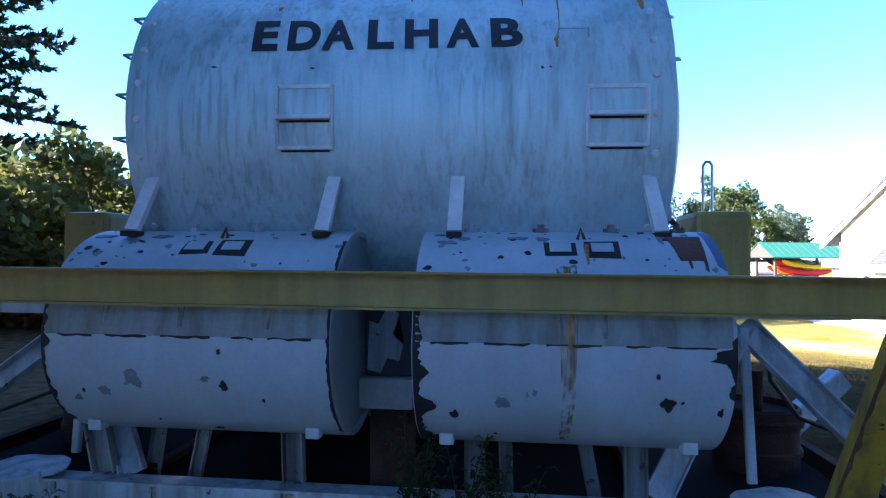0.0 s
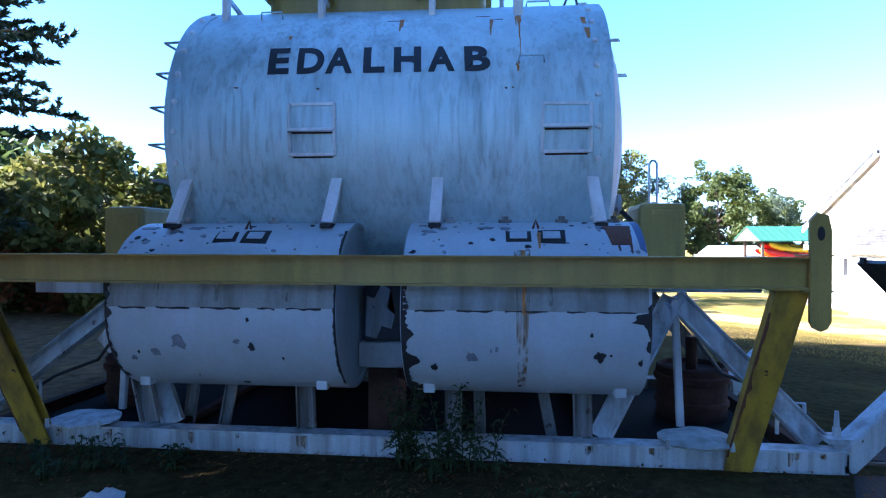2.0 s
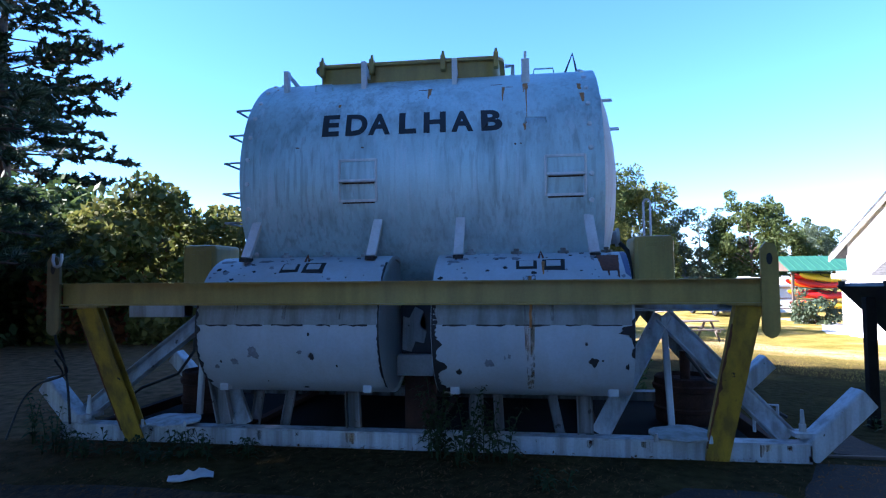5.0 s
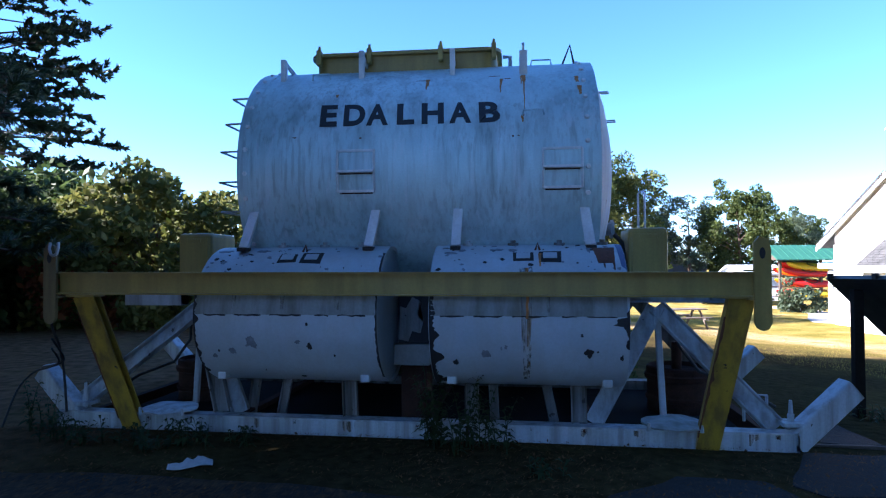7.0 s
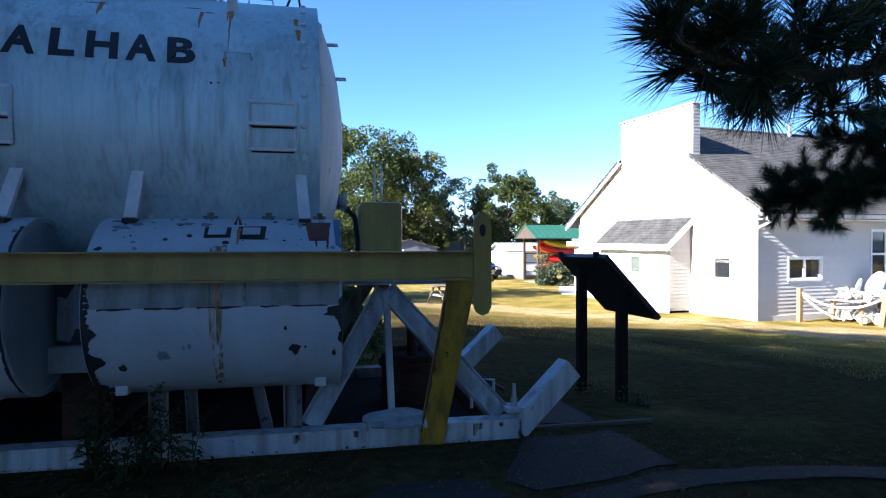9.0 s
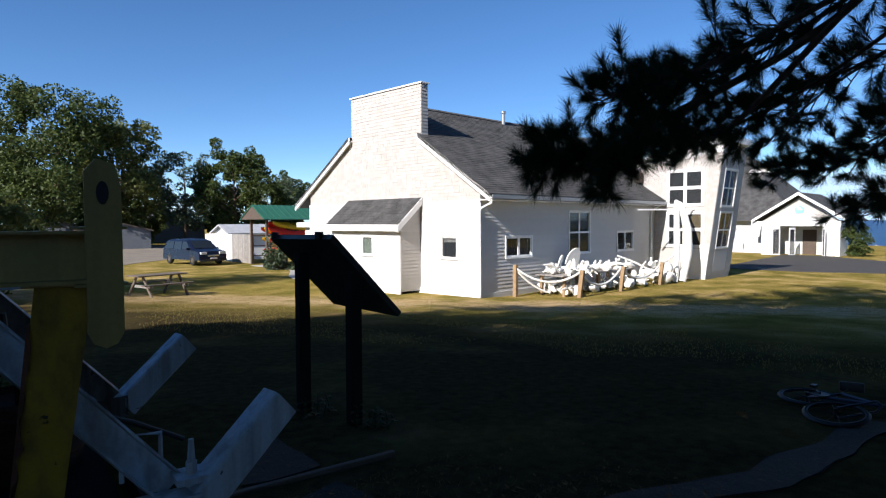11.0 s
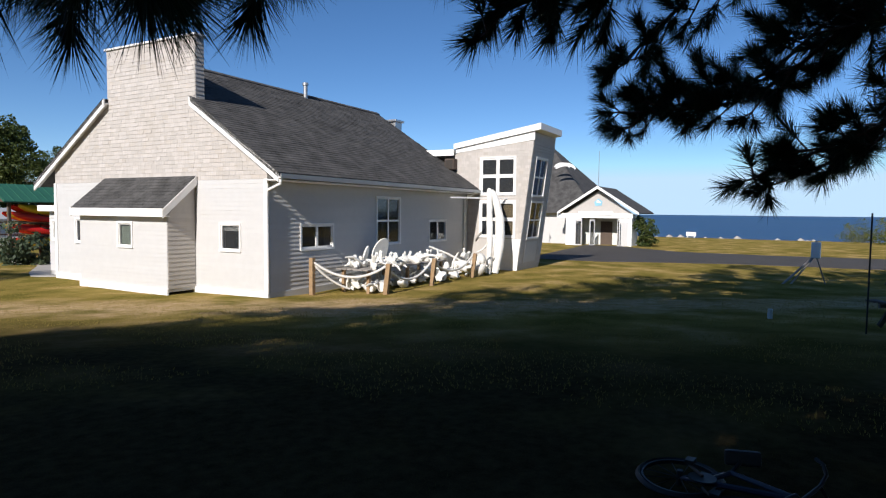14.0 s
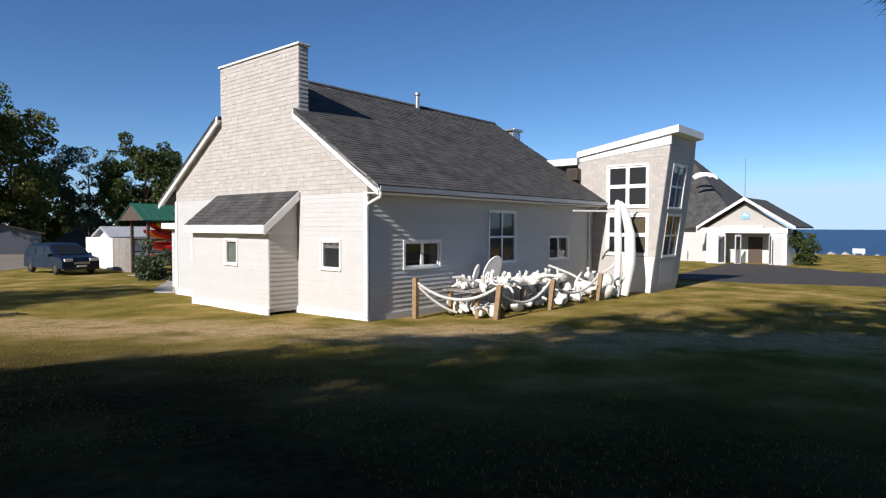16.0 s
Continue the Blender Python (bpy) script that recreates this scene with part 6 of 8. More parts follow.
def pine_limb(bm, nd, ctrl, r0, seed, reach=0.45, each=0.13, n=120, needle=0.115, width=0.0035, bare=0.2):
    """A pine limb: bent wood, side twigs, and brushes of needles on the twigs' ends."""
    rng = np.random.default_rng(seed)
    pts = spline(ctrl, 18)
    tube(bm, pts, [r0 * (1 - 0.8 * i / 18) + 0.004 for i in range(19)], 7)
    length = sum((b - a).length for a, b in zip(pts, pts[1:]))
    k = max(4, int(length * (1 - bare) / each))
    for i in range(k + 1):
        t = bare + (1 - bare) * i / k
        q = min(int(t * 18), 17)
        p = pts[q].lerp(pts[q + 1], t * 18 - q)
        d = (pts[q + 1] - pts[q]).normalized()
        side = d.cross(Vector((0, 0, 1))).normalized() * (1 if i % 2 else -1)
        way = (d * (0.55 + 0.4 * rng.random()) + side * (0.35 + 0.6 * rng.random()) + Vector((0, 0, 0.5 * rng.normal() - 0.05))).normalized()
        if i == k:
            way = d
        ln = reach * (0.5 + 0.7 * rng.random()) * (1.1 - 0.5 * t)
        mid = p + way * ln * 0.55 + Vector((0, 0, 0.03 * rng.normal()))
        end = p + way * ln + Vector((0, 0, 0.06 + 0.04 * rng.normal()))
        tube(bm, [p, mid, end], [0.007, 0.005, 0.004], 5)
        nd.brush(mid.lerp(end, 0.35), end - mid, (end - mid).length * 0.9, n, needle, width, rng)
        for _ in range(1 + (rng.random() < 0.55)):
            w2 = (way * 0.6 + Vector(rng.normal(size=3)) * 0.5 + Vector((0, 0, 0.12))).normalized()
            e2 = mid + w2 * ln * (0.4 + 0.3 * rng.random())
            tube(bm, [mid, e2], [0.005, 0.003], 4)
            nd.brush(mid.lerp(e2, 0.4), e2 - mid, (e2 - mid).length * 0.75, int(n * 0.8), needle, width, rng)


def pine(label, h, seed, m, r=3.6, low=3.2, blade=0.04, count=60, sides=4):
    """A tall pine: bare lower trunk, whorls of drooping limbs, tufted ends."""
    rng = np.random.default_rng(seed)
    t = thing("pine_tree", label, "pine tree", m)
    bm = BM()
    trunk = [(0.12 * math.sin(z * 0.5 + seed), 0.1 * math.cos(z * 0.4), z) for z in np.linspace(-0.2, h, 12)]
    tube(bm, trunk, [0.27 * (1 - z / h * 0.9) + 0.01 for z in np.linspace(0, h, 12)], 12)
    part("trunk", bm, BARK, t, "reddish-brown scaly trunk", True)
    bm, nd = BM(), Needles()
    z = low
    while z < h - 0.3:
        f = (z - low) / (h - low)
        ln = r * (1 - f ** 1.4) * (0.85 + 0.3 * rng.random()) + 0.35
        a0 = rng.random() * 6.3
        for k in range(5):
            if rng.random() < 0.1:
                continue
            a = a0 + k * 2 * math.pi / 5 + 0.35 * rng.normal()
            q = ln * (0.7 + 0.45 * rng.random())
            d = Vector((math.cos(a), math.sin(a), 0))
            p0 = Vector((0, 0, z))
            ctrl = [p0, p0 + d * q * 0.5 + Vector((0, 0, 0.05 + 0.25 * f)), p0 + d * q + Vector((0, 0, -0.15 + 0.7 * f))]
            pts = spline(ctrl, 6)
            tube(bm, pts, [0.05 * (1 - 0.8 * i / 6) * (1.15 - f) + 0.006 for i in range(7)], 5)
            cnt = max(3, int(q * 3.6))
            for i in range(cnt):
                u = 0.3 + 0.7 * (i + 1) / cnt
                j = min(int(u * 6), 5)
                p = pts[j].lerp(pts[j + 1], u * 6 - j)
                sd = d.cross(Vector((0, 0, 1))) * ((1 if i % 2 else -1) * (0.3 + 0.7 * rng.random()))
                way = (d * 0.7 + sd + Vector((0, 0, 0.25 * rng.normal() + 0.1))).normalized()
                e = p + way * (0.3 + 0.45 * rng.random())
                tube(bm, [p, e], [0.012, 0.006], sides)
                nd.brush(p.lerp(e, 0.2), e - p, (e - p).length, count, 0.25, blade, rng)
                nd.brush(e, way + Vector(rng.normal(size=3)) * 0.6, 0.25, int(count * 0.75), 0.24, blade, rng)
        z += 0.5 + 0.3 * rng.random()
    tagged(part("limb_wood", bm, BARK, t), kind="stuff")
    part("foliage", nd.mesh("foliage", NEEDLE), NEEDLE, t, "dark green needle tufts")["kind"] = "stuff"
    return t


def foliage(rng, centres, radii, n, size, mesh_name, material):
    """Small bent leaves in uneven clumps."""
    centres, radii = np.array(centres), np.array(radii)
    pick = rng.choice(len(centres), n, p=radii ** 2 / (radii ** 2).sum())
    d = rng.normal(size=(n, 3))
    d /= np.linalg.norm(d, axis=1)[:, None]
    rad = radii[pick] * (0.35 + 0.65 * rng.random(n) ** 0.45)
    p = centres[pick] + d * rad[:, None] * np.array([1, 1, 0.8])
    a = rng.normal(size=(n, 3)) + d * 0.5
    a /= np.linalg.norm(a, axis=1)[:, None]
    b = np.cross(a, rng.normal(size=(n, 3)))
    b /= np.linalg.norm(b, axis=1)[:, None]
    s = size * (0.6 + 0.8 * rng.random(n))[:, None]
    v = np.stack([p - a * s, p + b * s * 0.55, p + a * s, p - b * s * 0.55], 1).reshape(-1, 3)
    me = bpy.data.meshes.new(mesh_name)
    me.vertices.add(len(v))
    me.vertices.foreach_set("co", v.ravel().astype(np.float32))
    me.loops.add(len(v))
    me.loops.foreach_set("vertex_index", np.arange(len(v), dtype=np.int32))
    me.polygons.add(n)
    me.polygons.foreach_set("loop_start", np.arange(0, len(v), 4, dtype=np.int32))
    me.update(calc_edges=True)
    me.materials.append(material)
    return me


def broadleaf(name, label, category, h, r, seed, material, n=5200, size=0.2, trunk=0.28, low=0.3, m=None, spread=0.7, group=""):
    """A broadleaf tree or tall shrub: forked trunk, limbs and a crown of many small leaves."""
    rng = np.random.default_rng(seed)
    t = thing(name, label, category, m, group)
    bm = BM()
    top = h * 0.72
    pts = [(0.15 * rng.normal() * z / h, 0.15 * rng.normal() * z / h, z) for z in np.linspace(-0.3, top, 7)]
    tube(bm, pts, [trunk * (1 - 0.75 * i / 6) for i in range(7)], 9)
    cs, rs = [], []
    k = int(10 + h * 1.1)
    for i in range(k):
        f = low + (0.95 - low) * (i + rng.random()) / k
        z0 = h * f * 0.72
        a = i * 2.4 + 0.5 * rng.normal()
        w = math.sin(math.pi * min(max((f - low * 0.8) / (1.12 - low * 0.8), 0.03), 0.97)) ** 0.6
        q = r * w * (0.55 + 0.5 * rng.random())
        e = Vector((math.cos(a) * q, math.sin(a) * q, h * f * (0.95 + 0.1 * rng.random())))
        b = Vector((0, 0, z0))
        mid = b.lerp(e, 0.5) + Vector((0, 0, 0.06 * h * rng.random()))
        tube(bm, [b, mid, e], [trunk * 0.34 * (1.1 - f), trunk * 0.2 * (1.1 - f), 0.012], 6)
        cr = r * (0.2 + 0.17 * rng.random()) * spread / 0.7
        cs += [tuple(e), tuple(mid.lerp(e, 0.6) + Vector(rng.normal(size=3)) * cr * 0.6)]
        rs += [cr, cr * 0.75]
        for _ in range(2):
            o = e + Vector(rng.normal(size=3)) * cr * 0.55
            tube(bm, [e, o], [0.02, 0.006], 4)
            cs.append(tuple(o))
            rs.append(cr * (0.5 + 0.3 * rng.random()))
    cs.append((0, 0, h * 0.93))
    rs.append(r * 0.22)
    part("trunk", bm, BARK, t, "", True)
    part("crown", foliage(rng, cs, rs, n, size, "crown", material), material, t)
    return t


# the pine whose limbs hang over the path
P2 = (6.6, -1.7)
pine2 = pine("tall dark pine with low drooping limbs over the lawn", 15.0, 3, pose(P2[0], P2[1], gz(*P2)), 3.9, 3.6, 0.07, 40)
o = Vector((P2[0], P2[1], 0))


def low_limb(pts, *args, **kw):
    bm, nd = BM(), Needles()
    pine_limb(bm, nd, [Vector(p) - o for p in pts], *args, **kw)
    limb = part("limb", bm, BARK, pine2, "thin drooping limb", True)
    part("needle_spray", nd.mesh("needle_spray", NEEDLE), NEEDLE, limb, "long dark needles in tufts")["kind"] = "stuff"


low_limb([(6.62, -1.6, 4.6), (7.1, 0.9, 3.9), (7.05, 2.3, 2.9), (6.45, 2.85, 2.4), (6.03, 3.05, 2.1), (5.78, 3.22, 2.0), (5.62, 3.45, 2.06)], 0.034, 1, 0.3, 0.075, 250, bare=0.5)
low_limb([(7.0, 2.2, 2.95), (6.5, 2.7, 2.2), (5.95, 2.75, 2.08), (5.6, 2.8, 1.95), (5.47, 2.9, 1.8)], 0.02, 2, 0.18, 0.06, 200, bare=0.3)
low_limb([(7.0, 2.0, 3.1), (6.5, 2.75, 2.66), (6.0, 2.95, 2.42), (5.75, 3.15, 2.38)], 0.018, 4, 0.32, 0.06, 250, bare=0.1)
low_limb([(7.1, 1.6, 3.3), (6.9, 2.7, 2.84), (6.6, 3.1, 2.64), (6.3, 3.3, 2.56)], 0.018, 5, 0.36, 0.065, 220, bare=0.1)
low_limb([(7.1, 1.3, 3.5), (7.2, 2.6, 2.92), (7.0, 3.2, 2.68), (6.8, 3.6, 2.56)], 0.018, 15, 0.36, 0.07, 210, bare=0.15)
low_limb([(6.7, -1.6, 4.4), (8.0, 0.2, 3.8), (8.68, 1.9, 2.85), (8.74, 2.28, 2.52), (8.7, 2.84, 2.08), (8.52, 3.38, 2.02)], 0.018, 6, 0.42, 0.085, 210, width=0.0044, bare=0.42)
low_limb([(8.5, 1.7, 3.0), (8.84, 2.02, 2.22), (8.84, 2.38, 1.8), (8.8, 2.66, 1.64)], 0.014, 7, 0.3, 0.08, 210, width=0.0044, bare=0.3)
low_limb([(8.4, 1.5, 3.3), (8.58, 2.42, 3.02), (8.54, 2.97, 2.72), (8.46, 3.4, 2.34)], 0.015, 8, 0.42, 0.068, 210, width=0.0044, bare=0.2)
low_limb([(6.5, -1.6, 4.3), (5.0, -0.9, 3.2), (3.8, 0.74, 2.32), (3.44, 0.59, 2.14), (3.07, 0.47, 2.06), (2.82, 0.36, 2.03), (2.62, 0.27, 2.03)], 0.03, 9, 0.2, 0.095, 100, width=0.0042, bare=0.45)
low_limb([(5.0, -0.9, 3.2), (4.2, -0.2, 2.7), (3.7, 0.3, 2.4), (3.3, 0.6, 2.3)], 0.018, 19, 0.26, 0.11, 110, width=0.0042, bare=0.2)
low_limb([(8.3, 1.2, 3.4), (9.2, 2.2, 2.9), (9.6, 2.9, 2.4), (9.5, 3.5, 2.2)], 0.015, 10, 0.42, 0.075, 190, width=0.0044, bare=0.3)
low_limb([(8.3, 0.6, 3.5), (8.4, 1.7, 2.6), (8.44, 2.1, 2.36), (8.56, 2.55, 2.32)], 0.014, 31, 0.36, 0.11, 150, width=0.0044, bare=0.3)
low_limb([(8.2, 1.0, 3.0), (8.2, 1.7, 2.2), (8.17, 2.05, 1.92), (8.12, 2.6, 1.66)], 0.013, 32, 0.3, 0.07, 190, width=0.0044, bare=0.35)
low_limb([(7.6, 1.4, 3.2), (7.6, 2.2, 2.75), (7.45, 2.7, 2.56), (7.18, 3.1, 2.44)], 0.014, 34, 0.34, 0.1, 150, width=0.0045, bare=0.2)
low_limb([(7.4, 1.2, 3.4), (7.3, 2.4, 2.62), (7.17, 2.97, 2.33), (6.88, 3.25, 2.12)], 0.014, 35, 0.32, 0.07, 200, width=0.0045, bare=0.3)
low_limb([(6.45, 2.85, 2.42), (6.0, 3.2, 2.12), (5.64, 3.4, 1.97), (5.46, 3.46, 1.9)], 0.012, 37, 0.22, 0.06, 200, bare=0.3)
# tall pines that shade the tank and the lawn, most of them unseen
first = pine("tall dark pine standing at the edge of the wood", 14.0, 5, pose(-11.4, 6.5, 0), 4.2, 2.0, 0.026, 80)
first["group"] = "tall pines"
far_pine = pine("tall dark pine shading the lawn", 20.0, 6, pose(-11.5, 1.2, 0, 0, 0, 70), 4.6, 2.4, 0.135, 23, 3)
far_pine["group"] = "tall pines"
for x, y, a, s in ((-16.5, 2.2, 310, 1.22), (-5.2, -1.6, 100, 0.75), (-6.5, -4.5, 200, 0.85), (-15.8, 6.4, 130, 0.8), (-17.5, -1.5, 20, 1.45), (-30.0, 16.0, 40, 1.2), (-22.0, 21.5, 75, 1.1), (-25.0, 19.2, 160, 1.2), (-22.0, 3.4, 90, 1.15)):
    copy_thing(far_pine, Matrix.Translation((x, y, 0)) @ Matrix.Rotation(radians(a), 4, "Z") @ Matrix.Scale(s, 4))
for x, y, a, s in ((17.0, -4.0, 30, 0.75),):
    copy_thing(first, Matrix.Translation((x, y, gz(x, y) - 0.05)) @ Matrix.Rotation(radians(a), 4, "Z") @ Matrix.Scale(s, 4))
# further unseen pines, added to cut the skylight on the near ground
for x, y, a, s in ((6.0, -6.2, 60, 0.85), (8.8, -4.6, 280, 0.9), (12.6, -4.2, 0, 0.85)):
    copy_thing(far_pine, Matrix.Translation((x, y, gz(x, y) - 0.05)) @ Matrix.Rotation(radians(a), 4, "Z") @ Matrix.Scale(s, 4))
# unseen high crowns, added to close shadow gaps and cover the sky
high_pine = pine("tall dark high-crowned pine, unseen, added for shade", 19.0, 8, pose(-6.4, 1.6, 0, 0, 0, 20), 4.4, 7.0, 0.13, 25, 3)
high_pine["group"] = "tall pines"
for x, y, a, s in ((4.4, -1.3, 200, 0.95), (9.9, 0.9, 250, 0.62), (12.3, 0.5, 20, 0.64), (8.2, 0.4, 100, 0.6), (-9.6, 2.6, 80, 1.0), (10.4, -2.6, 310, 0.9), (6.2, 0.2, 140, 1.02)):
    copy_thing(high_pine, Matrix.Translation((x, y, 0)) @ Matrix.Rotation(radians(a), 4, "Z") @ Matrix.Scale(s, 4))
# broadleaf trees round the parking lot
b1 = broadleaf("maple_tree", "large full green maple beyond the parking lot", "tree", 19.5, 6.8, 21, LEAF_OAK, 26000, 0.21, 0.4, 0.15, pose(8.0, 79, -1.4) @ Matrix.Scale(0.93, 4))
broadleaf("maple_tree", "full green maple with a sloping crown", "tree", 15.5, 5.2, 22, LEAF_SHRUB, 20000, 0.2, 0.3, 0.15, pose(14.5, 81, -1.4) @ Matrix.Scale(0.94, 4))
ash = broadleaf("ash_tree", "feathery grey-green ash with open crown", "tree", 12.2, 4.6, 23, LEAF_BLUE, 9000, 0.16, 0.25, 0.22, pose(22.2, 84, -1.4), 0.55)
copy_thing(ash, pose(37.5, 92, -1.4, 0, 0, 130) @ Matrix.Scale(0.85, 4))
round_tree = broadleaf("oak_tree", "round dense green oak beside the lot", "tree", 12.0, 4.3, 24, LEAF_OAK, 17000, 0.18, 0.3, 0.2, pose(27.4, 80.5, -1.4))
for x, y, s, a in ((34.0, 88, 0.72, 40), (41.5, 96, 0.8, 100), (19.0, 92, 0.75, 200), (4.0, 92, 0.95, 160), (-4.0, 90, 1.1, 20), (12.0, 95, 0.8, 260), (-14, 88, 1.1, 80), (30, 97, 0.7, 10)):
    copy_thing(round_tree, pose(x, y, -1.4, 0, 0, a) @ Matrix.Scale(s, 4))
# shrubs and small trees of the wood behind the tank
shrub = broadleaf("shrub", "tangled green shrub at the edge of the wood", "shrub", 4.6, 2.3, 31, LEAF_SHRUB, 7000, 0.13, 0.09, 0.05, pose(-8.6, 12.9, 0) @ Matrix.Scale(0.84, 4), 0.85)
shrub2 = broadleaf("small_tree", "thin small tree with sparse leaves", "tree", 5.4, 2.0, 32, LEAF_BLUE, 3800, 0.12, 0.08, 0.25, pose(-5.6, 19.5, 0) @ Matrix.Scale(0.92, 4), 0.6)
dark = broadleaf("shrub", "dense dark green shrub in shade", "shrub", 4.2, 2.5, 33, LEAF_DARK, 7500, 0.14, 0.09, 0.02, pose(-12.8, 11.0, 0), 0.9)
for src, rows in ((shrub, ((-5.0, 14.6, 30, 0.85), (-6.8, 13.6, 75, 0.9), (-10.8, 12.6, 140, 0.86), (-6.6, 17.5, 30, 0.95), (-3.6, 21.5, 100, 0.95), (-12.5, 17.5, 200, 1.0), (-8.6, 20.5, 280, 1.1), (-15.5, 13.0, 60, 1.1), (-1.0, 24.0, 190, 0.9), (2.2, 27.0, 120, 0.85), (-18.5, 18.5, 10, 1.25))), (shrub2, ((-10.4, 16.2, 70, 0.8), (-7.5, 23.5, 160, 1.0), (-4.4, 17.2, 220, 0.85), (-13.6, 20.5, 20, 0.95))), (dark, ((-14.5, 9.5, 40, 1.05), (-12.8, 13.8, 150, 1.0), (-17.5, 14.5, 240, 1.2), (-14.0, 12.2, 300, 0.9), (-22, 12, 20, 1.4)))):
    for x, y, a, s in rows:
        copy_thing(src, Matrix.Translation((x, y, gz(x, y) - 0.02)) @ Matrix.Rotation(radians(a), 4, "Z") @ Matrix.Scale(s, 4))
# shrubs added behind the skid to block light under the tanks
for x, a in ((-1.9, 10), (-1.1, 80), (-0.3, 150), (0.5, 200), (1.3, 270), (2.1, 330)):
    copy_thing(dark, Matrix.Translation((x, 6.95, -0.02)) @ Matrix.Rotation(radians(a), 4, "Z") @ Matrix.Scale(0.24, 4))
# unseen shrubs added past the pad's open side to block the low sky
for x, y, a, s in ((-13, -14, 0, 0.66), (-9, -16, 70, 0.75), (-4.5, -14.5, 140, 0.66), (0, -15.5, 210, 0.73), (4, -14, 280, 0.66), (8.5, -15.5, 350, 0.75), (13, -14, 60, 0.68), (18, -14.5, 130, 0.70)):
    copy_thing(dark, Matrix.Translation((x, y, gz(x, y) - 0.02)) @ Matrix.Rotation(radians(a), 4, "Z") @ Matrix.Scale(s, 4))
sumac = broadleaf("sumac", "low reddish sumac bush", "shrub", 2.0, 1.2, 34, LEAF_RED, 1800, 0.11, 0.04, 0.05, pose(-7.6, 14.2, 0), 0.9)
for x, y, a, s in ((-5.4, 15.6, 90, 0.9), (-9.9, 12.6, 200, 1.1)):
    copy_thing(sumac, Matrix.Translation((x, y, 0)) @ Matrix.Rotation(radians(a), 4, "Z") @ Matrix.Scale(s, 4))

# ---- signs, fences, furniture and clutter ----
sign = thing("information_sign", "dark slanted information panel on two black posts", "sign")
for x, y in ((4.72, 5.56), (4.9, 4.96)):
    bm = BM()
    box(bm, x - 0.05, x + 0.05, y - 0.05, y + 0.05, -0.15, 1.32 if y > 5.2 else 1.2, 0.008)
    part("post", bm, BLACK_WOOD, sign, "square dark-stained post")
bm = BM()
c0, c1, c2 = Vector((4.62, 6.05, 1.43)), Vector((4.64, 4.84, 1.45)), Vector((5.35, 5.0, 0.77))
c3 = c0 + (c2 - c1)
nrm = (c1 - c0).cross(c3 - c0).normalized()
prism(bm, [c0, c1, c2, c3], nrm * 0.05)
part("panel", bm, BLACK_METAL, sign, "slanted panel seen from behind")
bm = BM()
e = [c0.lerp(c2, 0.06), c1.lerp(c3, 0.06), c2.lerp(c0, 0.06), c3.lerp(c1, 0.06)]
up = nrm if nrm.z > 0 else -nrm
prism(bm, [p + up * (0.053 if nrm.z > 0 else 0.003) for p in e], up * 0.004)
part("print", bm, plain("faded_print", (0.3, 0.34, 0.36), 0.4), sign, "faded printed face")
for p in (c0.lerp(c1, 0.1), c0.lerp(c1, 0.85)):
    bm = BM()
    cyl(bm, p + Vector((0, 0, 0.0)), p + Vector((0, 0, 0.06)), 0.035, 0.035, 10)
    part("bolt_cap", bm, BLACK_METAL, sign)

# crumpled sheet on the asphalt
bm = BM()
bmesh.ops.create_grid(bm, x_segments=18, y_segments=9, size=0.5)
for v in bm.verts:
    x, y = v.co.x * 0.34, v.co.y * 0.13
    edge = max(abs(v.co.x), abs(v.co.y)) / 0.5
    v.co = Vector((x, y + 0.03 * math.sin(x * 20), 0.012 + max(0.0, (1 - edge * 0.9)) * (0.05 + 0.06 * noise.noise(Vector((x * 16, y * 16, 2))))))
ext = bmesh.ops.extrude_face_region(bm, geom=bm.faces[:])
for v in [g for g in ext["geom"] if isinstance(g, bmesh.types.BMVert)]:
    v.co.z -= 0.008
solid("crumpled_sheet", bm, LITTER, "crumpled white sheet lying on the asphalt", "litter", smooth=True, m=pose(-1.56, 2.83, gz(-1.56, 2.83) + 0.014, 0, 0, 28))

# weeds along the skid


def weed(x, y, h, seed, stems=5, label="tall green weed growing against the skid"):
    rng = np.random.default_rng(seed)
    w = thing("weed", label, "weed", pose(x, y, gz(x, y) + 0.005), group="weeds by the skid")
    vs, fs = [], []
    for k in range(stems):
        bm = BM()
        a = rng.random() * 6.3
        lean = 0.12 + 0.2 * rng.random()
        hh = h * (0.55 + 0.5 * rng.random())
        b = Vector((0.09 * rng.normal(), 0.05 * rng.normal(), -0.02))
        pts = [b + Vector((math.cos(a) * lean * hh * t * t, math.sin(a) * lean * hh * t * t * 0.6, hh * t)) for t in np.linspace(0, 1, 6)]
        tube(bm, pts, [0.006 * (1 - 0.7 * i / 5) for i in range(6)], 5)
        part("stem", bm, WEED, w)
        n = int(hh * 42)
        for i in range(n):
            t = 0.12 + 0.88 * i / n
            q = min(int(t * 5), 4)
            p = pts[q].lerp(pts[q + 1], t * 5 - q)
            b2 = i * 2.4 + rng.normal() * 0.3
            d = Vector((math.cos(b2), math.sin(b2), 0.35 + 0.3 * rng.normal())).normalized()
            ln = (0.13 - 0.06 * t) * (0.7 + 0.6 * rng.random())
            s = d.cross(Vector((0, 0, 1))).normalized() * ln * 0.16
            mid = p + d * ln * 0.5 + Vector((0, 0, 0.01))
            tip = p + d * ln - Vector((0, 0, ln * 0.35))
            j = len(vs)
            vs += [p, mid + s, tip, mid - s]
            fs += [(j, j + 1, j + 2, j + 3)]
    tagged(part("leaves", quick("leaves", vs, fs, WEED), WEED, w), kind="stuff")
    return w


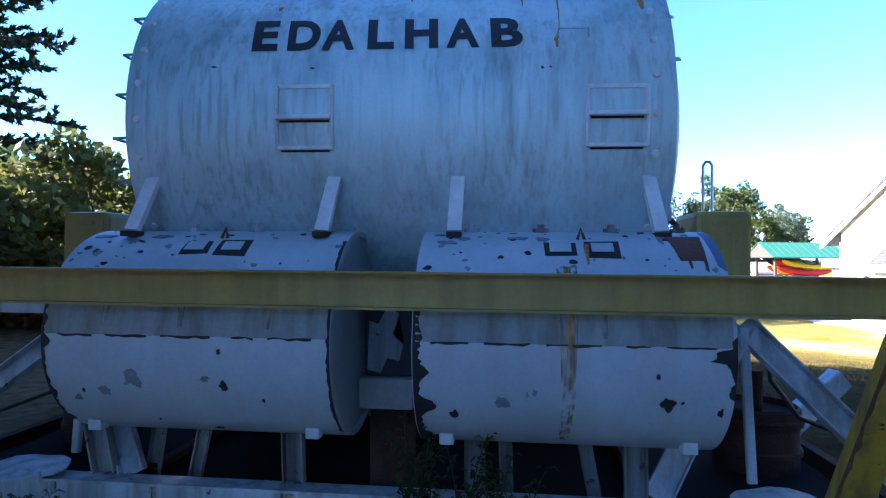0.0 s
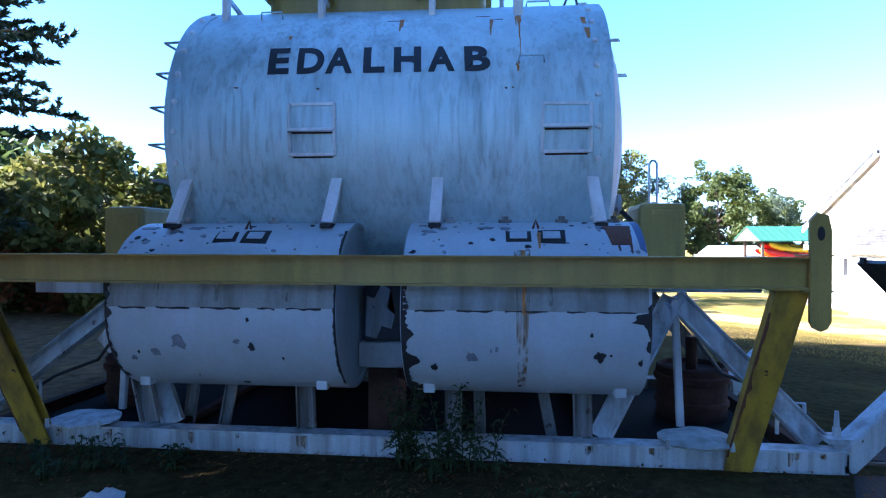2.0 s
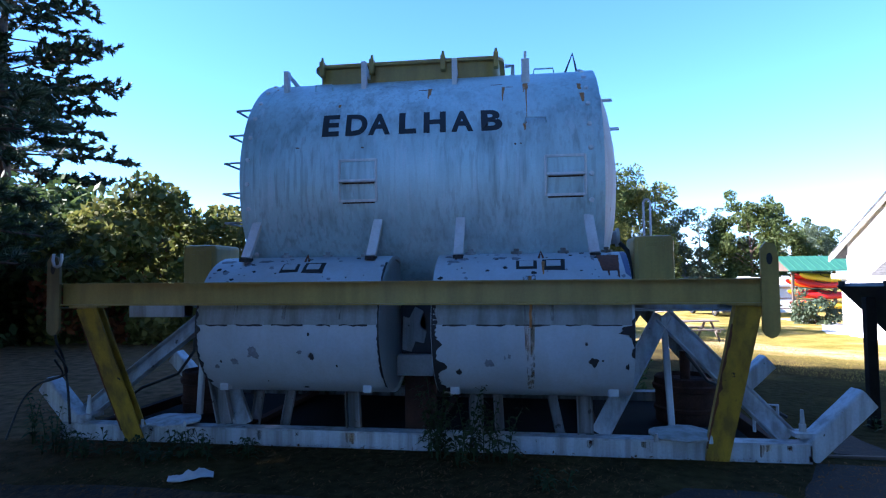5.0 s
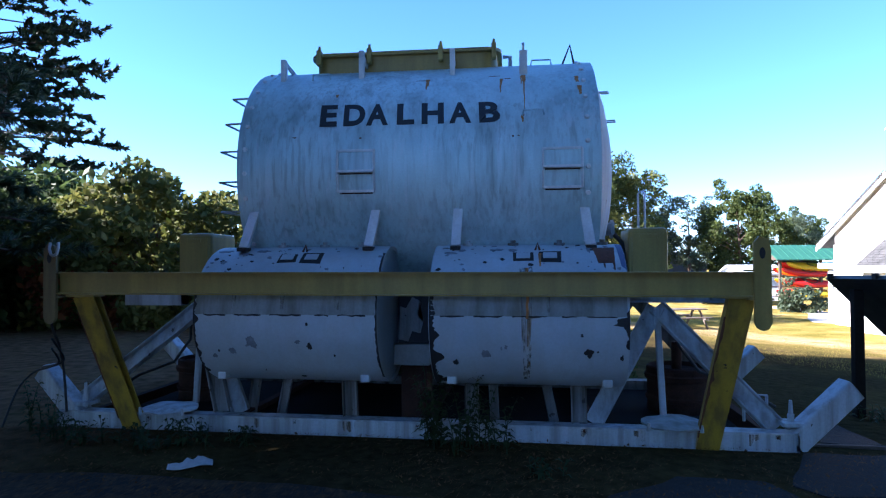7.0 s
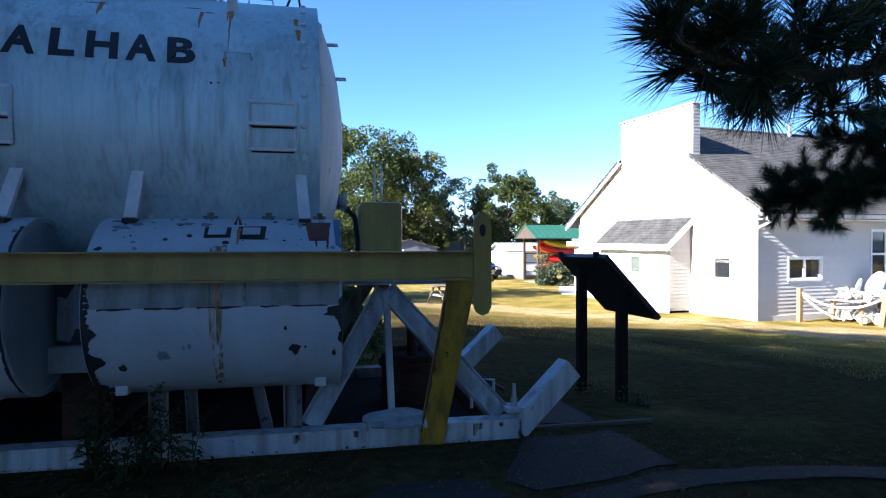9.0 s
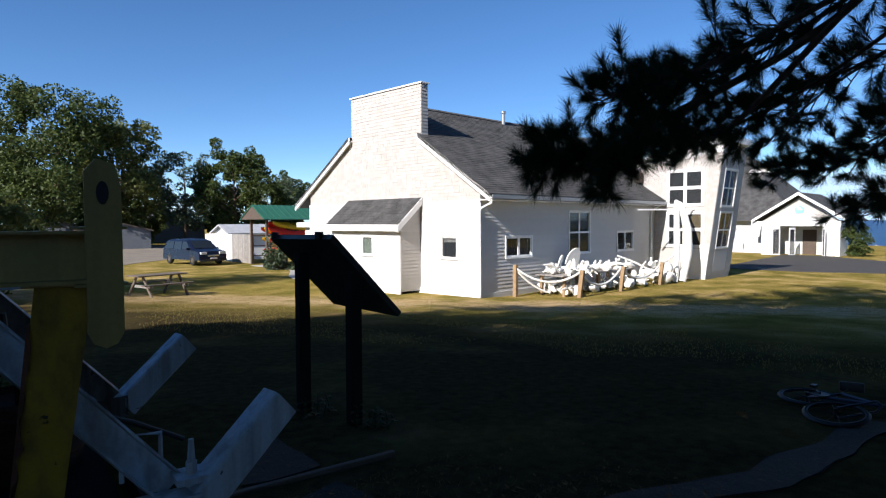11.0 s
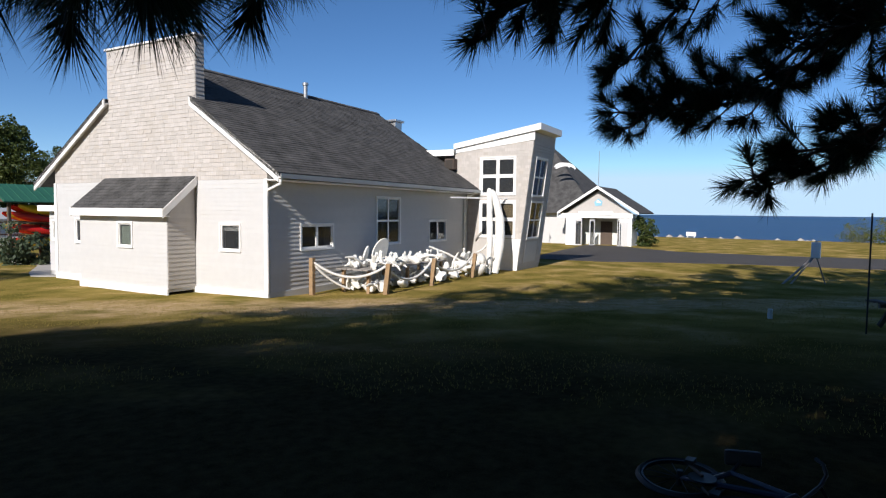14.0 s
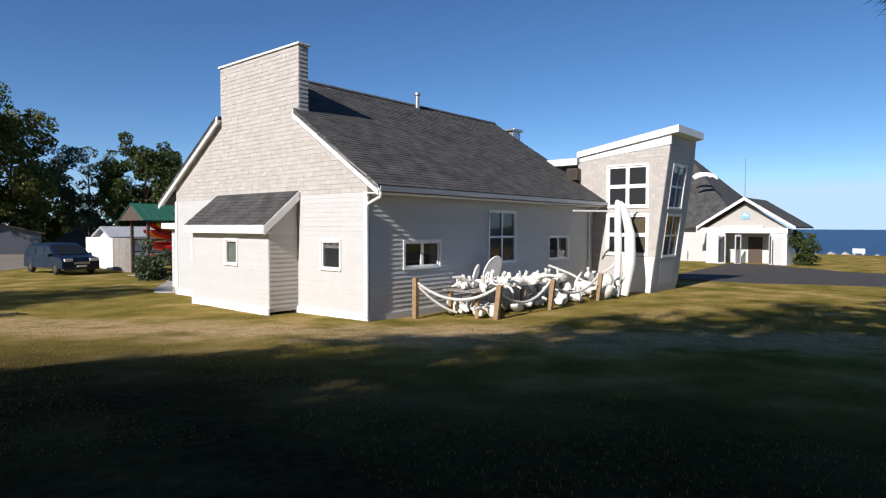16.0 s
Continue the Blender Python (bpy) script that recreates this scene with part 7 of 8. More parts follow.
for i, (x, y, h, st) in enumerate(((0.42, 3.62, 0.95, 5), (0.62, 3.66, 0.75, 6), (0.28, 3.7, 0.7, 5), (0.85, 3.55, 0.45, 5), (0.5, 3.45, 0.4, 5), (1.15, 2.95, 0.2, 6), (-1.65, 3.45, 0.24, 7), (-2.0, 3.4, 0.26, 7), (-2.4, 3.35, 0.22, 7), (-2.8, 3.35, 0.26, 7), (-1.35, 3.5, 0.2, 6), (-2.2, 3.2, 0.18, 6), (-3.2, 3.4, 0.3, 7), (-3.7, 3.7, 0.5, 6), (4.95, 4.75, 0.2, 7), (4.75, 5.4, 0.2, 6))):
    weed(x, y, h, 60 + i, st)

# the bone garden before the long wall
def hp(a, b, z=0.0):
    return HOUSE @ Vector((a, b, z))


garden_posts = []
for i, (a, b, h, lean) in enumerate(((1.38, -0.4, 1.12, 0), (2.68, -2.15, 0.95, 8), (5.45, -2.15, 0.95, 8), (8.7, -2.1, 0.95, 8))):
    p = hp(a, b)
    bm = BM()
    box(bm, -0.07, 0.07, -0.07, 0.07, -0.3, h, 0.01)
    solid("fence_post", bm, WOOD, "brown square wooden post carrying the rope", "post", "rope fence posts", m=Matrix.Translation((p.x, p.y, gz(p.x, p.y))) @ Matrix.Rotation(radians(lean), 4, "X") @ Matrix.Rotation(radians(8.5 + lean), 4, "Z"))
    garden_posts.append(Vector((p.x, p.y, gz(p.x, p.y) + h - 0.1)))
for i, (p, q) in enumerate(zip(garden_posts, garden_posts[1:])):
    bm = BM()
    sag = (0.4, 0.5, 0.45)[i]
    pts = [p.lerp(q, t) + Vector((0, 0, -sag * 4 * t * (1 - t))) for t in np.linspace(0, 1, 15)]
    tube(bm, pts, 0.04, 8)
    solid("rope", bm, ROPE, "thick white rope slung between wooden posts", "rope", "slung ropes", smooth=True)
bm = BM()
p0 = garden_posts[0] - Vector((0, 0, 0.05))
tube(bm, [p0.lerp(hp(2.3, -1.1, 0.05), t) + Vector((0, 0, -0.5 * t * (1 - t))) for t in np.linspace(0, 1, 9)], 0.035, 8)
solid("rope", bm, ROPE, "loose end of white rope hanging to the ground", "rope", "slung ropes", smooth=True)

bench = thing("display_table", "low weathered plank table holding bleached bones", "table", HOUSE)
for k in range(6):
    bm = BM()
    box(bm, 2.3, 7.2, -1.75 + k * 0.2, -1.57 + k * 0.2, 0.62, 0.66, 0.006)
    part("plank", bm, GREY_WOOD, bench)
for a in (2.5, 4.7, 7.0):
    for b in (-1.65, -0.7):
        bm = BM()
        box(bm, a - 0.05, a + 0.05, b - 0.05, b + 0.05, -0.2, 0.62, 0.006)
        part("leg", bm, WOOD, bench)


def bone_mesh(kind, rng):
    """One bleached bone: a knuckled vertebra, a slab of rib or a lump of skull."""
    bm = BM()
    if kind == "vertebra":
        cyl(bm, (-0.09, 0, 0), (0.09, 0, 0), 0.11, 0.12, 12)
        box(bm, -0.05, 0.05, -0.3, 0.3, -0.02, 0.05, 0.02)
        box(bm, -0.05, 0.06, -0.03, 0.03, 0.05, 0.32, 0.02)
    elif kind == "rib":
        tube(bm, [(0.0, 0, 0), (0.25, 0.03, 0.1), (0.5, 0.05, 0.12), (0.75, 0.03, 0.05)], [0.03, 0.045, 0.05, 0.025], 8)
    else:
        bmesh.ops.create_icosphere(bm, subdivisions=2, radius=0.2)
        for v in bm.verts:
            v.co = Vector((v.co.x * 1.5, v.co.y * 0.9, v.co.z * 0.8)) * (1 + 0.35 * noise.noise(v.co * 6))
    bmesh.ops.subdivide_edges(bm, edges=bm.edges[:], cuts=1)
    for v in bm.verts:
        v.co += v.co.normalized() * 0.03 * noise.noise(v.co * 14)
    return mesh_of(kind, bm, BONE, True)


brng = random.Random(8)
bones = {k: bone_mesh(k, brng) for k in ("vertebra", "rib", "skull")}
for kind, cnt, box_ in (("vertebra", 30, (2.35, 7.1, -1.7, -0.7, 0.78)), ("rib", 18, (2.3, 7.0, -1.7, -0.8, 0.72)), ("skull", 12, (2.4, 7.1, -1.7, -0.8, 0.8)), ("vertebra", 34, (2.9, 8.4, -2.0, -0.5, 0.1)), ("rib", 14, (2.6, 8.4, -1.9, -0.5, 0.08)), ("skull", 16, (2.6, 8.4, -1.9, -0.6, 0.12))):
    for i in range(cnt):
        a, b = brng.uniform(*box_[:2]), brng.uniform(*box_[2:4])
        m = HOUSE @ Matrix.Translation((a, b, box_[4] - 0.02)) @ Euler((brng.uniform(-0.5, 0.5), brng.uniform(-0.4, 0.4), brng.uniform(0, 6.3))).to_matrix().to_4x4() @ Matrix.Scale(brng.uniform(0.6, 1.15), 4)
        ob = part("bone", bones[kind], BONE, m=m)
        tagged(ob, "sun-bleached whale bone in the display heap", "bone", "whale bones")
# two flat shoulder blades, and long jawbones leaning at the tower
for a, b, s, r in ((3.9, -0.55, 0.34, 20), (4.9, -0.5, 0.55, -10)):
    bm = BM()
    ring = [(s * (0.35 + 0.55 * math.sin(radians(t) / 2)) * math.cos(radians(t)), 0, s * 1.1 * math.sin(radians(t) / 1.0)) for t in range(0, 181, 15)]
    prism(bm, ring + [(-0.08, 0, -0.25), (0.08, 0, -0.25)], (0, 0.05, 0))
    solid("shoulder_blade", bm, BONE, "broad fan-shaped shoulder blade stood on the table", "bone", "whale bones", m=HOUSE @ Matrix.Translation((a, b, 0.91)) @ pose(0, 0, 0, 12, 0, r))
for pts, rs in (([(10.2, -2.1, -0.1), (10.6, -1.95, 1.2), (11.0, -1.75, 2.4), (11.3, -1.6, 3.2), (11.42, -1.53, 3.42)], [0.1, 0.13, 0.13, 0.12, 0.08]), ([(10.55, -2.2, -0.1), (11.0, -2.22, 1.1), (11.3, -2.08, 2.2), (11.42, -1.78, 3.1), (11.44, -1.6, 3.36)], [0.17, 0.22, 0.19, 0.15, 0.09])):
    bm = BM()
    tube(bm, spline(pts, 16), [np.interp(i / 16, np.linspace(0, 1, 5), rs) for i in range(17)], 12)
    for v in bm.verts:
        v.co += Vector((0.03 * noise.noise(v.co * 3), 0.03 * noise.noise(v.co * 3 + Vector((5, 0, 0))), 0))
    solid("jawbone", bm, BONE, "tall bleached whale jawbone leaning against the tower", "bone", "whale jawbones", smooth=True, m=HOUSE)
for i in range(26):
    a, b = brng.uniform(8.3, 10.4), brng.uniform(-2.2, -0.9)
    z = brng.uniform(0.05, 0.95) * (1 - abs(a - 9.4) / 1.6)
    m = HOUSE @ Matrix.Translation((a, b, max(0.05, z))) @ Euler((brng.uniform(0, 6), brng.uniform(0, 6), brng.uniform(0, 6))).to_matrix().to_4x4() @ Matrix.Scale(brng.uniform(0.7, 1.3), 4)
    tagged(part("bone", bones[brng.choice(["vertebra", "rib", "skull"])], BONE, m=m), "sun-bleached whale bone in a tall heap", "bone", "whale bones")
bm = BM()
tube(bm, [(8.3, -0.4, 1.05), (8.9, -0.9, 0.75), (9.4, -1.5, 0.35)], [0.045, 0.05, 0.035], 8)
solid("rib_bone", bm, BONE, "long curved rib bone leaning on the heap", "bone", smooth=True, m=HOUSE)
bm = BM()
beam(bm, (9.4, -0.75, 3.02), (13.0, -2.2, 3.05), rect(0.05, 0.06))
solid("awning_rail", bm, TRIM, "thin white rail below the eaves", "rail", m=HOUSE)

# kayak rack by the fence
rack = thing("kayak_rack", "timber kayak rack under a small green metal roof", "rack", pose(17.0, 38.85, gz(17.0, 38.85), 0, 0, 8.5))
for x in (-0.9, 1.6):
    for y in (-0.7, 1.3):
        bm = BM()
        box(bm, x - 0.07, x + 0.07, y - 0.07, y + 0.07, -0.2, 2.95, 0.008)
        part("post", bm, DARK_WOOD, rack)
for z in (0.55, 1.2, 1.85):
    for y in (-0.7, 1.3):
        bm = BM()
        box(bm, -0.9, 1.6, y - 0.05, y + 0.05, z - 0.06, z, 0.006)
        part("arm", bm, DARK_WOOD, rack)
bm = BM()
prism(bm, [(-1.4, -1.3, 2.85), (3.2, -1.3, 2.85), (3.2, 0.3, 3.75), (-1.4, 0.3, 3.75)], (0, 0, 0.05))
prism(bm, [(-1.4, 1.9, 2.85), (3.2, 1.9, 2.85), (3.2, 0.3, 3.75), (-1.4, 0.3, 3.75)], (0, 0, 0.05))
roof_r = part("roof", bm, GREEN_METAL, rack, "green ribbed metal roof")
for k in range(12):
    bm = BM()
    x = -1.35 + k * 0.41
    prism(bm, [(x, -1.3, 2.9), (x + 0.03, -1.3, 2.9), (x + 0.03, 0.3, 3.8), (x, 0.3, 3.8)], (0, 0, 0.03))
    part("rib", bm, GREEN_METAL, roof_r)
bm = BM()
prism(bm, [(-1.35, -1.2, 2.88), (-1.35, 1.8, 2.88), (-1.35, 0.3, 3.72)], (0.06, 0, 0))
part("gable_board", bm, DARK_WOOD, rack)


def kayak(material, m, label):
    k = thing("kayak", label, "kayak", m, "kayaks on the rack")
    bm = BM()
    n = 20
    rings = []
    for i in range(n + 1):
        t = i / n
        w = max(0.02, 0.33 * math.sin(math.pi * t) ** 0.7)
        lift = 0.16 * (2 * t - 1) ** 4
        rings.append([bm.verts.new(((t - 0.5) * 3.2, w * math.cos(a), lift + (0.2 if math.sin(a) > 0 else 0.26) * (w / 0.33) ** 0.4 * math.sin(a))) for a in np.linspace(0, 2 * math.pi, 13)[:-1]])
    for r0, r1 in zip(rings, rings[1:]):
        for j in range(12):
            bm.faces.new((r0[j], r0[(j + 1) % 12], r1[(j + 1) % 12], r1[j]))
    bm.faces.new(rings[0][::-1])
    bm.faces.new(rings[-1])
    part("hull", bm, material, k, "", True)
    bm = BM()
    revolve(bm, [(0.19, 0.3), (0.19, 0.34), (0.23, 0.34), (0.23, 0.3), (0.19, 0.3)], pose(0, 0, 0, 0, -90, 0) @ Matrix.Diagonal((1, 0.7, 1.3, 1)), 20)
    part("cockpit_rim", bm, RUBBER, k, "", True)
    return k


for i, (z, dx, tilt) in enumerate(((0.8, 1.1, 0), (1.45, 1.0, 10), (2.1, 0.9, 12), (2.45, 1.2, 15))):
    for j, y in enumerate((-0.55, 0.25, 1.0)):
        mt = KAYAK_RED if (i + j) % 3 else KAYAK_YELLOW
        kayak(mt, rack.matrix_basis @ pose(dx + 0.1 * j, y, z, 35, tilt * 0.3, 3 * (j - 1)), "glossy red plastic kayak on the rack" if mt is KAYAK_RED else "glossy yellow plastic kayak on the rack")

# board fence and the white shed behind it
fence = thing("board_fence", "grey weathered board fence with a white end panel", "fence", kind="structure")
f0, f1, f2 = Vector((15.2, 48.2, 0)), Vector((15.7, 43.4, 0)), Vector((16.05, 40.0, 0))
for p, q, mt, n in ((f0, f1, TRIM, 16), (f1, f2, GREY_WOOD, 26)):
    for i in range(n):
        a, b = p.lerp(q, i / n), p.lerp(q, (i + 0.94) / n)
        z = gz(a.x, a.y)
        bm = BM()
        beam(bm, (a.x, a.y, z + 0.95), (b.x, b.y, z + 0.95), rect(0.025, 1.9 + 0.02 * brng.random()))
        part("board", bm, mt, fence)


def outbuilding(name, label, m, w, d, h, rise, wall, roof_mat, door=None):
    t = thing(name, label, "shed", m)
    bm = BM()
    for x0, x1, y0, y1 in ((-w / 2, w / 2, 0, 0.12), (-w / 2, w / 2, d - 0.12, d), (-w / 2, -w / 2 + 0.12, 0.12, d - 0.12), (w / 2 - 0.12, w / 2, 0.12, d - 0.12)):
        box(bm, x0, x1, y0, y1, -0.2, h)
    prism(bm, [(-w / 2, 0, h), (w / 2, 0, h), (0, 0, h + rise)], (0, 0.12, 0))
    prism(bm, [(-w / 2, d - 0.12, h), (w / 2, d - 0.12, h), (0, d - 0.12, h + rise)], (0, 0.12, 0))
    part("wall", bm, wall, t)
    bm = BM()
    for s in (-1, 1):
        k = 1 + 0.5 / w
        prism(bm, [(s * w / 2 * k, -0.3, h - rise * (k - 1)), (0, -0.3, h + rise), (0, -0.3, h + rise + 0.12), (s * w / 2 * k, -0.3, h - rise * (k - 1) + 0.12)], (0, d + 0.6, 0))
    part("roof", bm, roof_mat, t)
    if door:
        bm = BM()
        for k in range(5):
            box(bm, door[0], door[1], -0.03, -0.004, 0.02 + k * door[2] / 5, 0.02 + (k + 0.94) * door[2] / 5, 0.004)
        part("door", bm, TRIM, t, "white sectional door")
    return t


# wall grey darkened, since the outbuildings should look shaded
SHADED_GREY_WALL = plain("shaded_grey_blue_wall", (0.11, 0.12, 0.135), 0.8)
outbuilding("shed", "small white shed behind the fence", pose(19.0, 47.0, -1.15, 0, 0, 95), 3.2, 3.0, 1.9, 0.55, TRIM, plain("pale_roof", (0.35, 0.36, 0.38), 0.8))
outbuilding("garage", "low grey garage across the parking lot", pose(6.6, 78, -1.3, 0, 0, -4), 5.2, 7, 2.6, 1.2, SHADED_GREY_WALL, ROOF, (-1.6, 1.9, 2.3))
outbuilding("garage", "low grey garage with a brown roof across the lot", pose(12.6, 73.5, -1.3, 0, 0, -2), 7.0, 6, 2.0, 0.9, SHADED_GREY_WALL, DARK_WOOD, (-3.0, -0.6, 1.8))
outbuilding("cabin", "distant pale cabin between the trees", pose(23.5, 96, -1.3, 0, 0, 10), 9.0, 8, 2.6, 1.8, SHADED_GREY_WALL, ROOF)


def van(m):
    v = thing("minivan", "dark blue minivan parked on the gravel", "car", m)
    PAINT = plain("dark_blue_car_paint", (0.007, 0.011, 0.028), 0.3, 0.2, 0.1, 2, 50, 0.05, 0.001)
    CARGLASS = plain("car_glass", (0.015, 0.018, 0.02), 0.08, 0, 0.1)
    CHROME = plain("chrome", (0.6, 0.6, 0.6), 0.15, 1.0, 0.05)
    LAMP = plain("headlight_glass", (0.7, 0.72, 0.75), 0.12, 0, 0.05)
    # side outline, front at -y
    side = [(-2.5, 0.35), (-2.52, 0.7), (-2.4, 0.95), (-1.55, 1.08), (-0.7, 1.62), (-0.2, 1.72), (1.6, 1.72), (2.2, 1.6), (2.5, 1.05), (2.55, 0.5), (2.5, 0.32)]
    bm = BM()
    rings = []
    for x, k in ((-0.98, 0.93), (-0.9, 0.985), (-0.6, 1.0), (0.6, 1.0), (0.9, 0.985), (0.98, 0.93)):
        rings.append([bm.verts.new((x * (1 - 0.16 * max(0, (z - 0.95)) / 0.8), y * (0.985 if abs(x) > 0.8 else 1), 0.3 + (z - 0.3) * k)) for y, z in side])
    for a, b in zip(rings, rings[1:]):
        for i in range(len(side)):
            j = (i + 1) % len(side)
            bm.faces.new((a[i], a[j], b[j], b[i]))
    for r in (rings[0][::-1], rings[-1]):
        bm.faces.new(r)
    part("body", bm, PAINT, v, "", True)
    bm = BM()
    prism(bm, [(-0.72, -1.5, 1.12), (0.72, -1.5, 1.12), (0.66, -0.76, 1.6), (-0.66, -0.76, 1.6)], (0, -0.012, 0.016))
    part("windscreen", bm, CARGLASS, v)
    for s in (-1, 1):
        for y0, y1, t0, t1 in ((-1.2, -0.15, -0.7, -0.15), (-0.08, 0.95, -0.08, 0.95), (1.02, 2.2, 1.02, 1.95)):
            bm = BM()
            prism(bm, [(s * 0.955, y0, 1.06), (s * 0.955, y1, 1.06), (s * 0.86, t1, 1.56), (s * 0.86, t0, 1.56)], (s * 0.012, 0, 0))
            part("side_window", bm, CARGLASS, v)
        bm = BM()
        box(bm, s * 0.98, s * 1.16, -1.2, -1.08, 1.0, 1.16, 0.02)
        part("wing_mirror", bm, PAINT, v)
        bm = BM()
        box(bm, s * 0.45, s * 0.88, -2.54, -2.36, 0.74, 0.9, 0.02)
        part("headlight", bm, LAMP, v)
        for y in (-1.6, 1.6):
            bm = BM()
            revolve(bm, [(-0.11, 0.2), (-0.11, 0.31), (-0.07, 0.34), (0.07, 0.34), (0.11, 0.31), (0.11, 0.2)], Matrix.Translation((s * 0.9, y, 0.34)), 24)
            w = part("wheel", bm, RUBBER, v, "", True)
            bm = BM()
            cyl(bm, (s * 0.97, y, 0.34), (s * 1.0, y, 0.34), 0.2, 0.18, 16)
            part("rim", bm, CHROME, w, "", True)
    bm = BM()
    box(bm, -0.42, 0.42, -2.56, -2.48, 0.6, 0.72, 0.01)
    part("grille", bm, CHROME, v)
    bm = BM()
    box(bm, -0.26, 0.26, -2.58, -2.55, 0.42, 0.53, 0.006)
    part("number_plate", bm, TRIM, v)
    bm = BM()
    box(bm, -0.95, 0.95, -2.57, -2.5, 0.28, 0.4, 0.02)
    part("bumper", bm, BLACK_METAL, v)
    return v


van(pose(12.85, 42.1, gz(12.85, 42.1) + 0.02, 0, 0, 14) @ Matrix.Scale(0.94, 4))

# picnic tables


# grey table wood made darker, with the shade on it in the colour
SHADED_TABLE_WOOD = plain("shaded_table_wood", (0.13, 0.105, 0.085), 0.85, 0, 0.3, 4, 40, 0.4, 0.004, 0.3, 0.15)


def picnic_table(m, label):
    t = thing("picnic_table", label, "picnic table", m, "picnic tables")
    for k in range(5):
        bm = BM()
        box(bm, -0.9, 0.9, -0.37 + k * 0.15, -0.23 + k * 0.15, 0.71, 0.75, 0.006)
        part("top_plank", bm, SHADED_TABLE_WOOD, t)
    for y in (-0.72, 0.58):
        bm = BM()
        box(bm, -0.9, 0.9, y, y + 0.2, 0.41, 0.45, 0.006)
        part("bench_plank", bm, SHADED_TABLE_WOOD, t)
    for x in (-0.65, 0.65):
        for s in (-1, 1):
            bm = BM()
            beam(bm, (x, s * 0.72, 0.0), (x, s * 0.18, 0.71), rect(0.04, 0.09), (0, 1, 0))
            part("leg", bm, SHADED_TABLE_WOOD, t)
        bm = BM()
        box(bm, x + 0.022, x + 0.06, -0.7, 0.7, 0.32, 0.41)
        part("cross_bar", bm, GREY_WOOD, t)
    return t


picnic_table(pose(7.0, 23.3, gz(7.0, 23.3), 0, 0, 20), "grey weathered picnic table on the lawn")
picnic_table(pose(18.6, 1.55, gz(18.6, 1.55), 0, 0, 50), "dark picnic table in the pine shade")
bm = BM()
cyl(bm, (17.35, 2.65, gz(17.35, 2.65) - 0.2), (17.35, 2.65, gz(17.35, 2.65) + 2.0), 0.014, 0.014, 8)
solid("pole", bm, BLACK_METAL, "thin dark pole beside the picnic table", "pole")

# bicycle lying in the grass


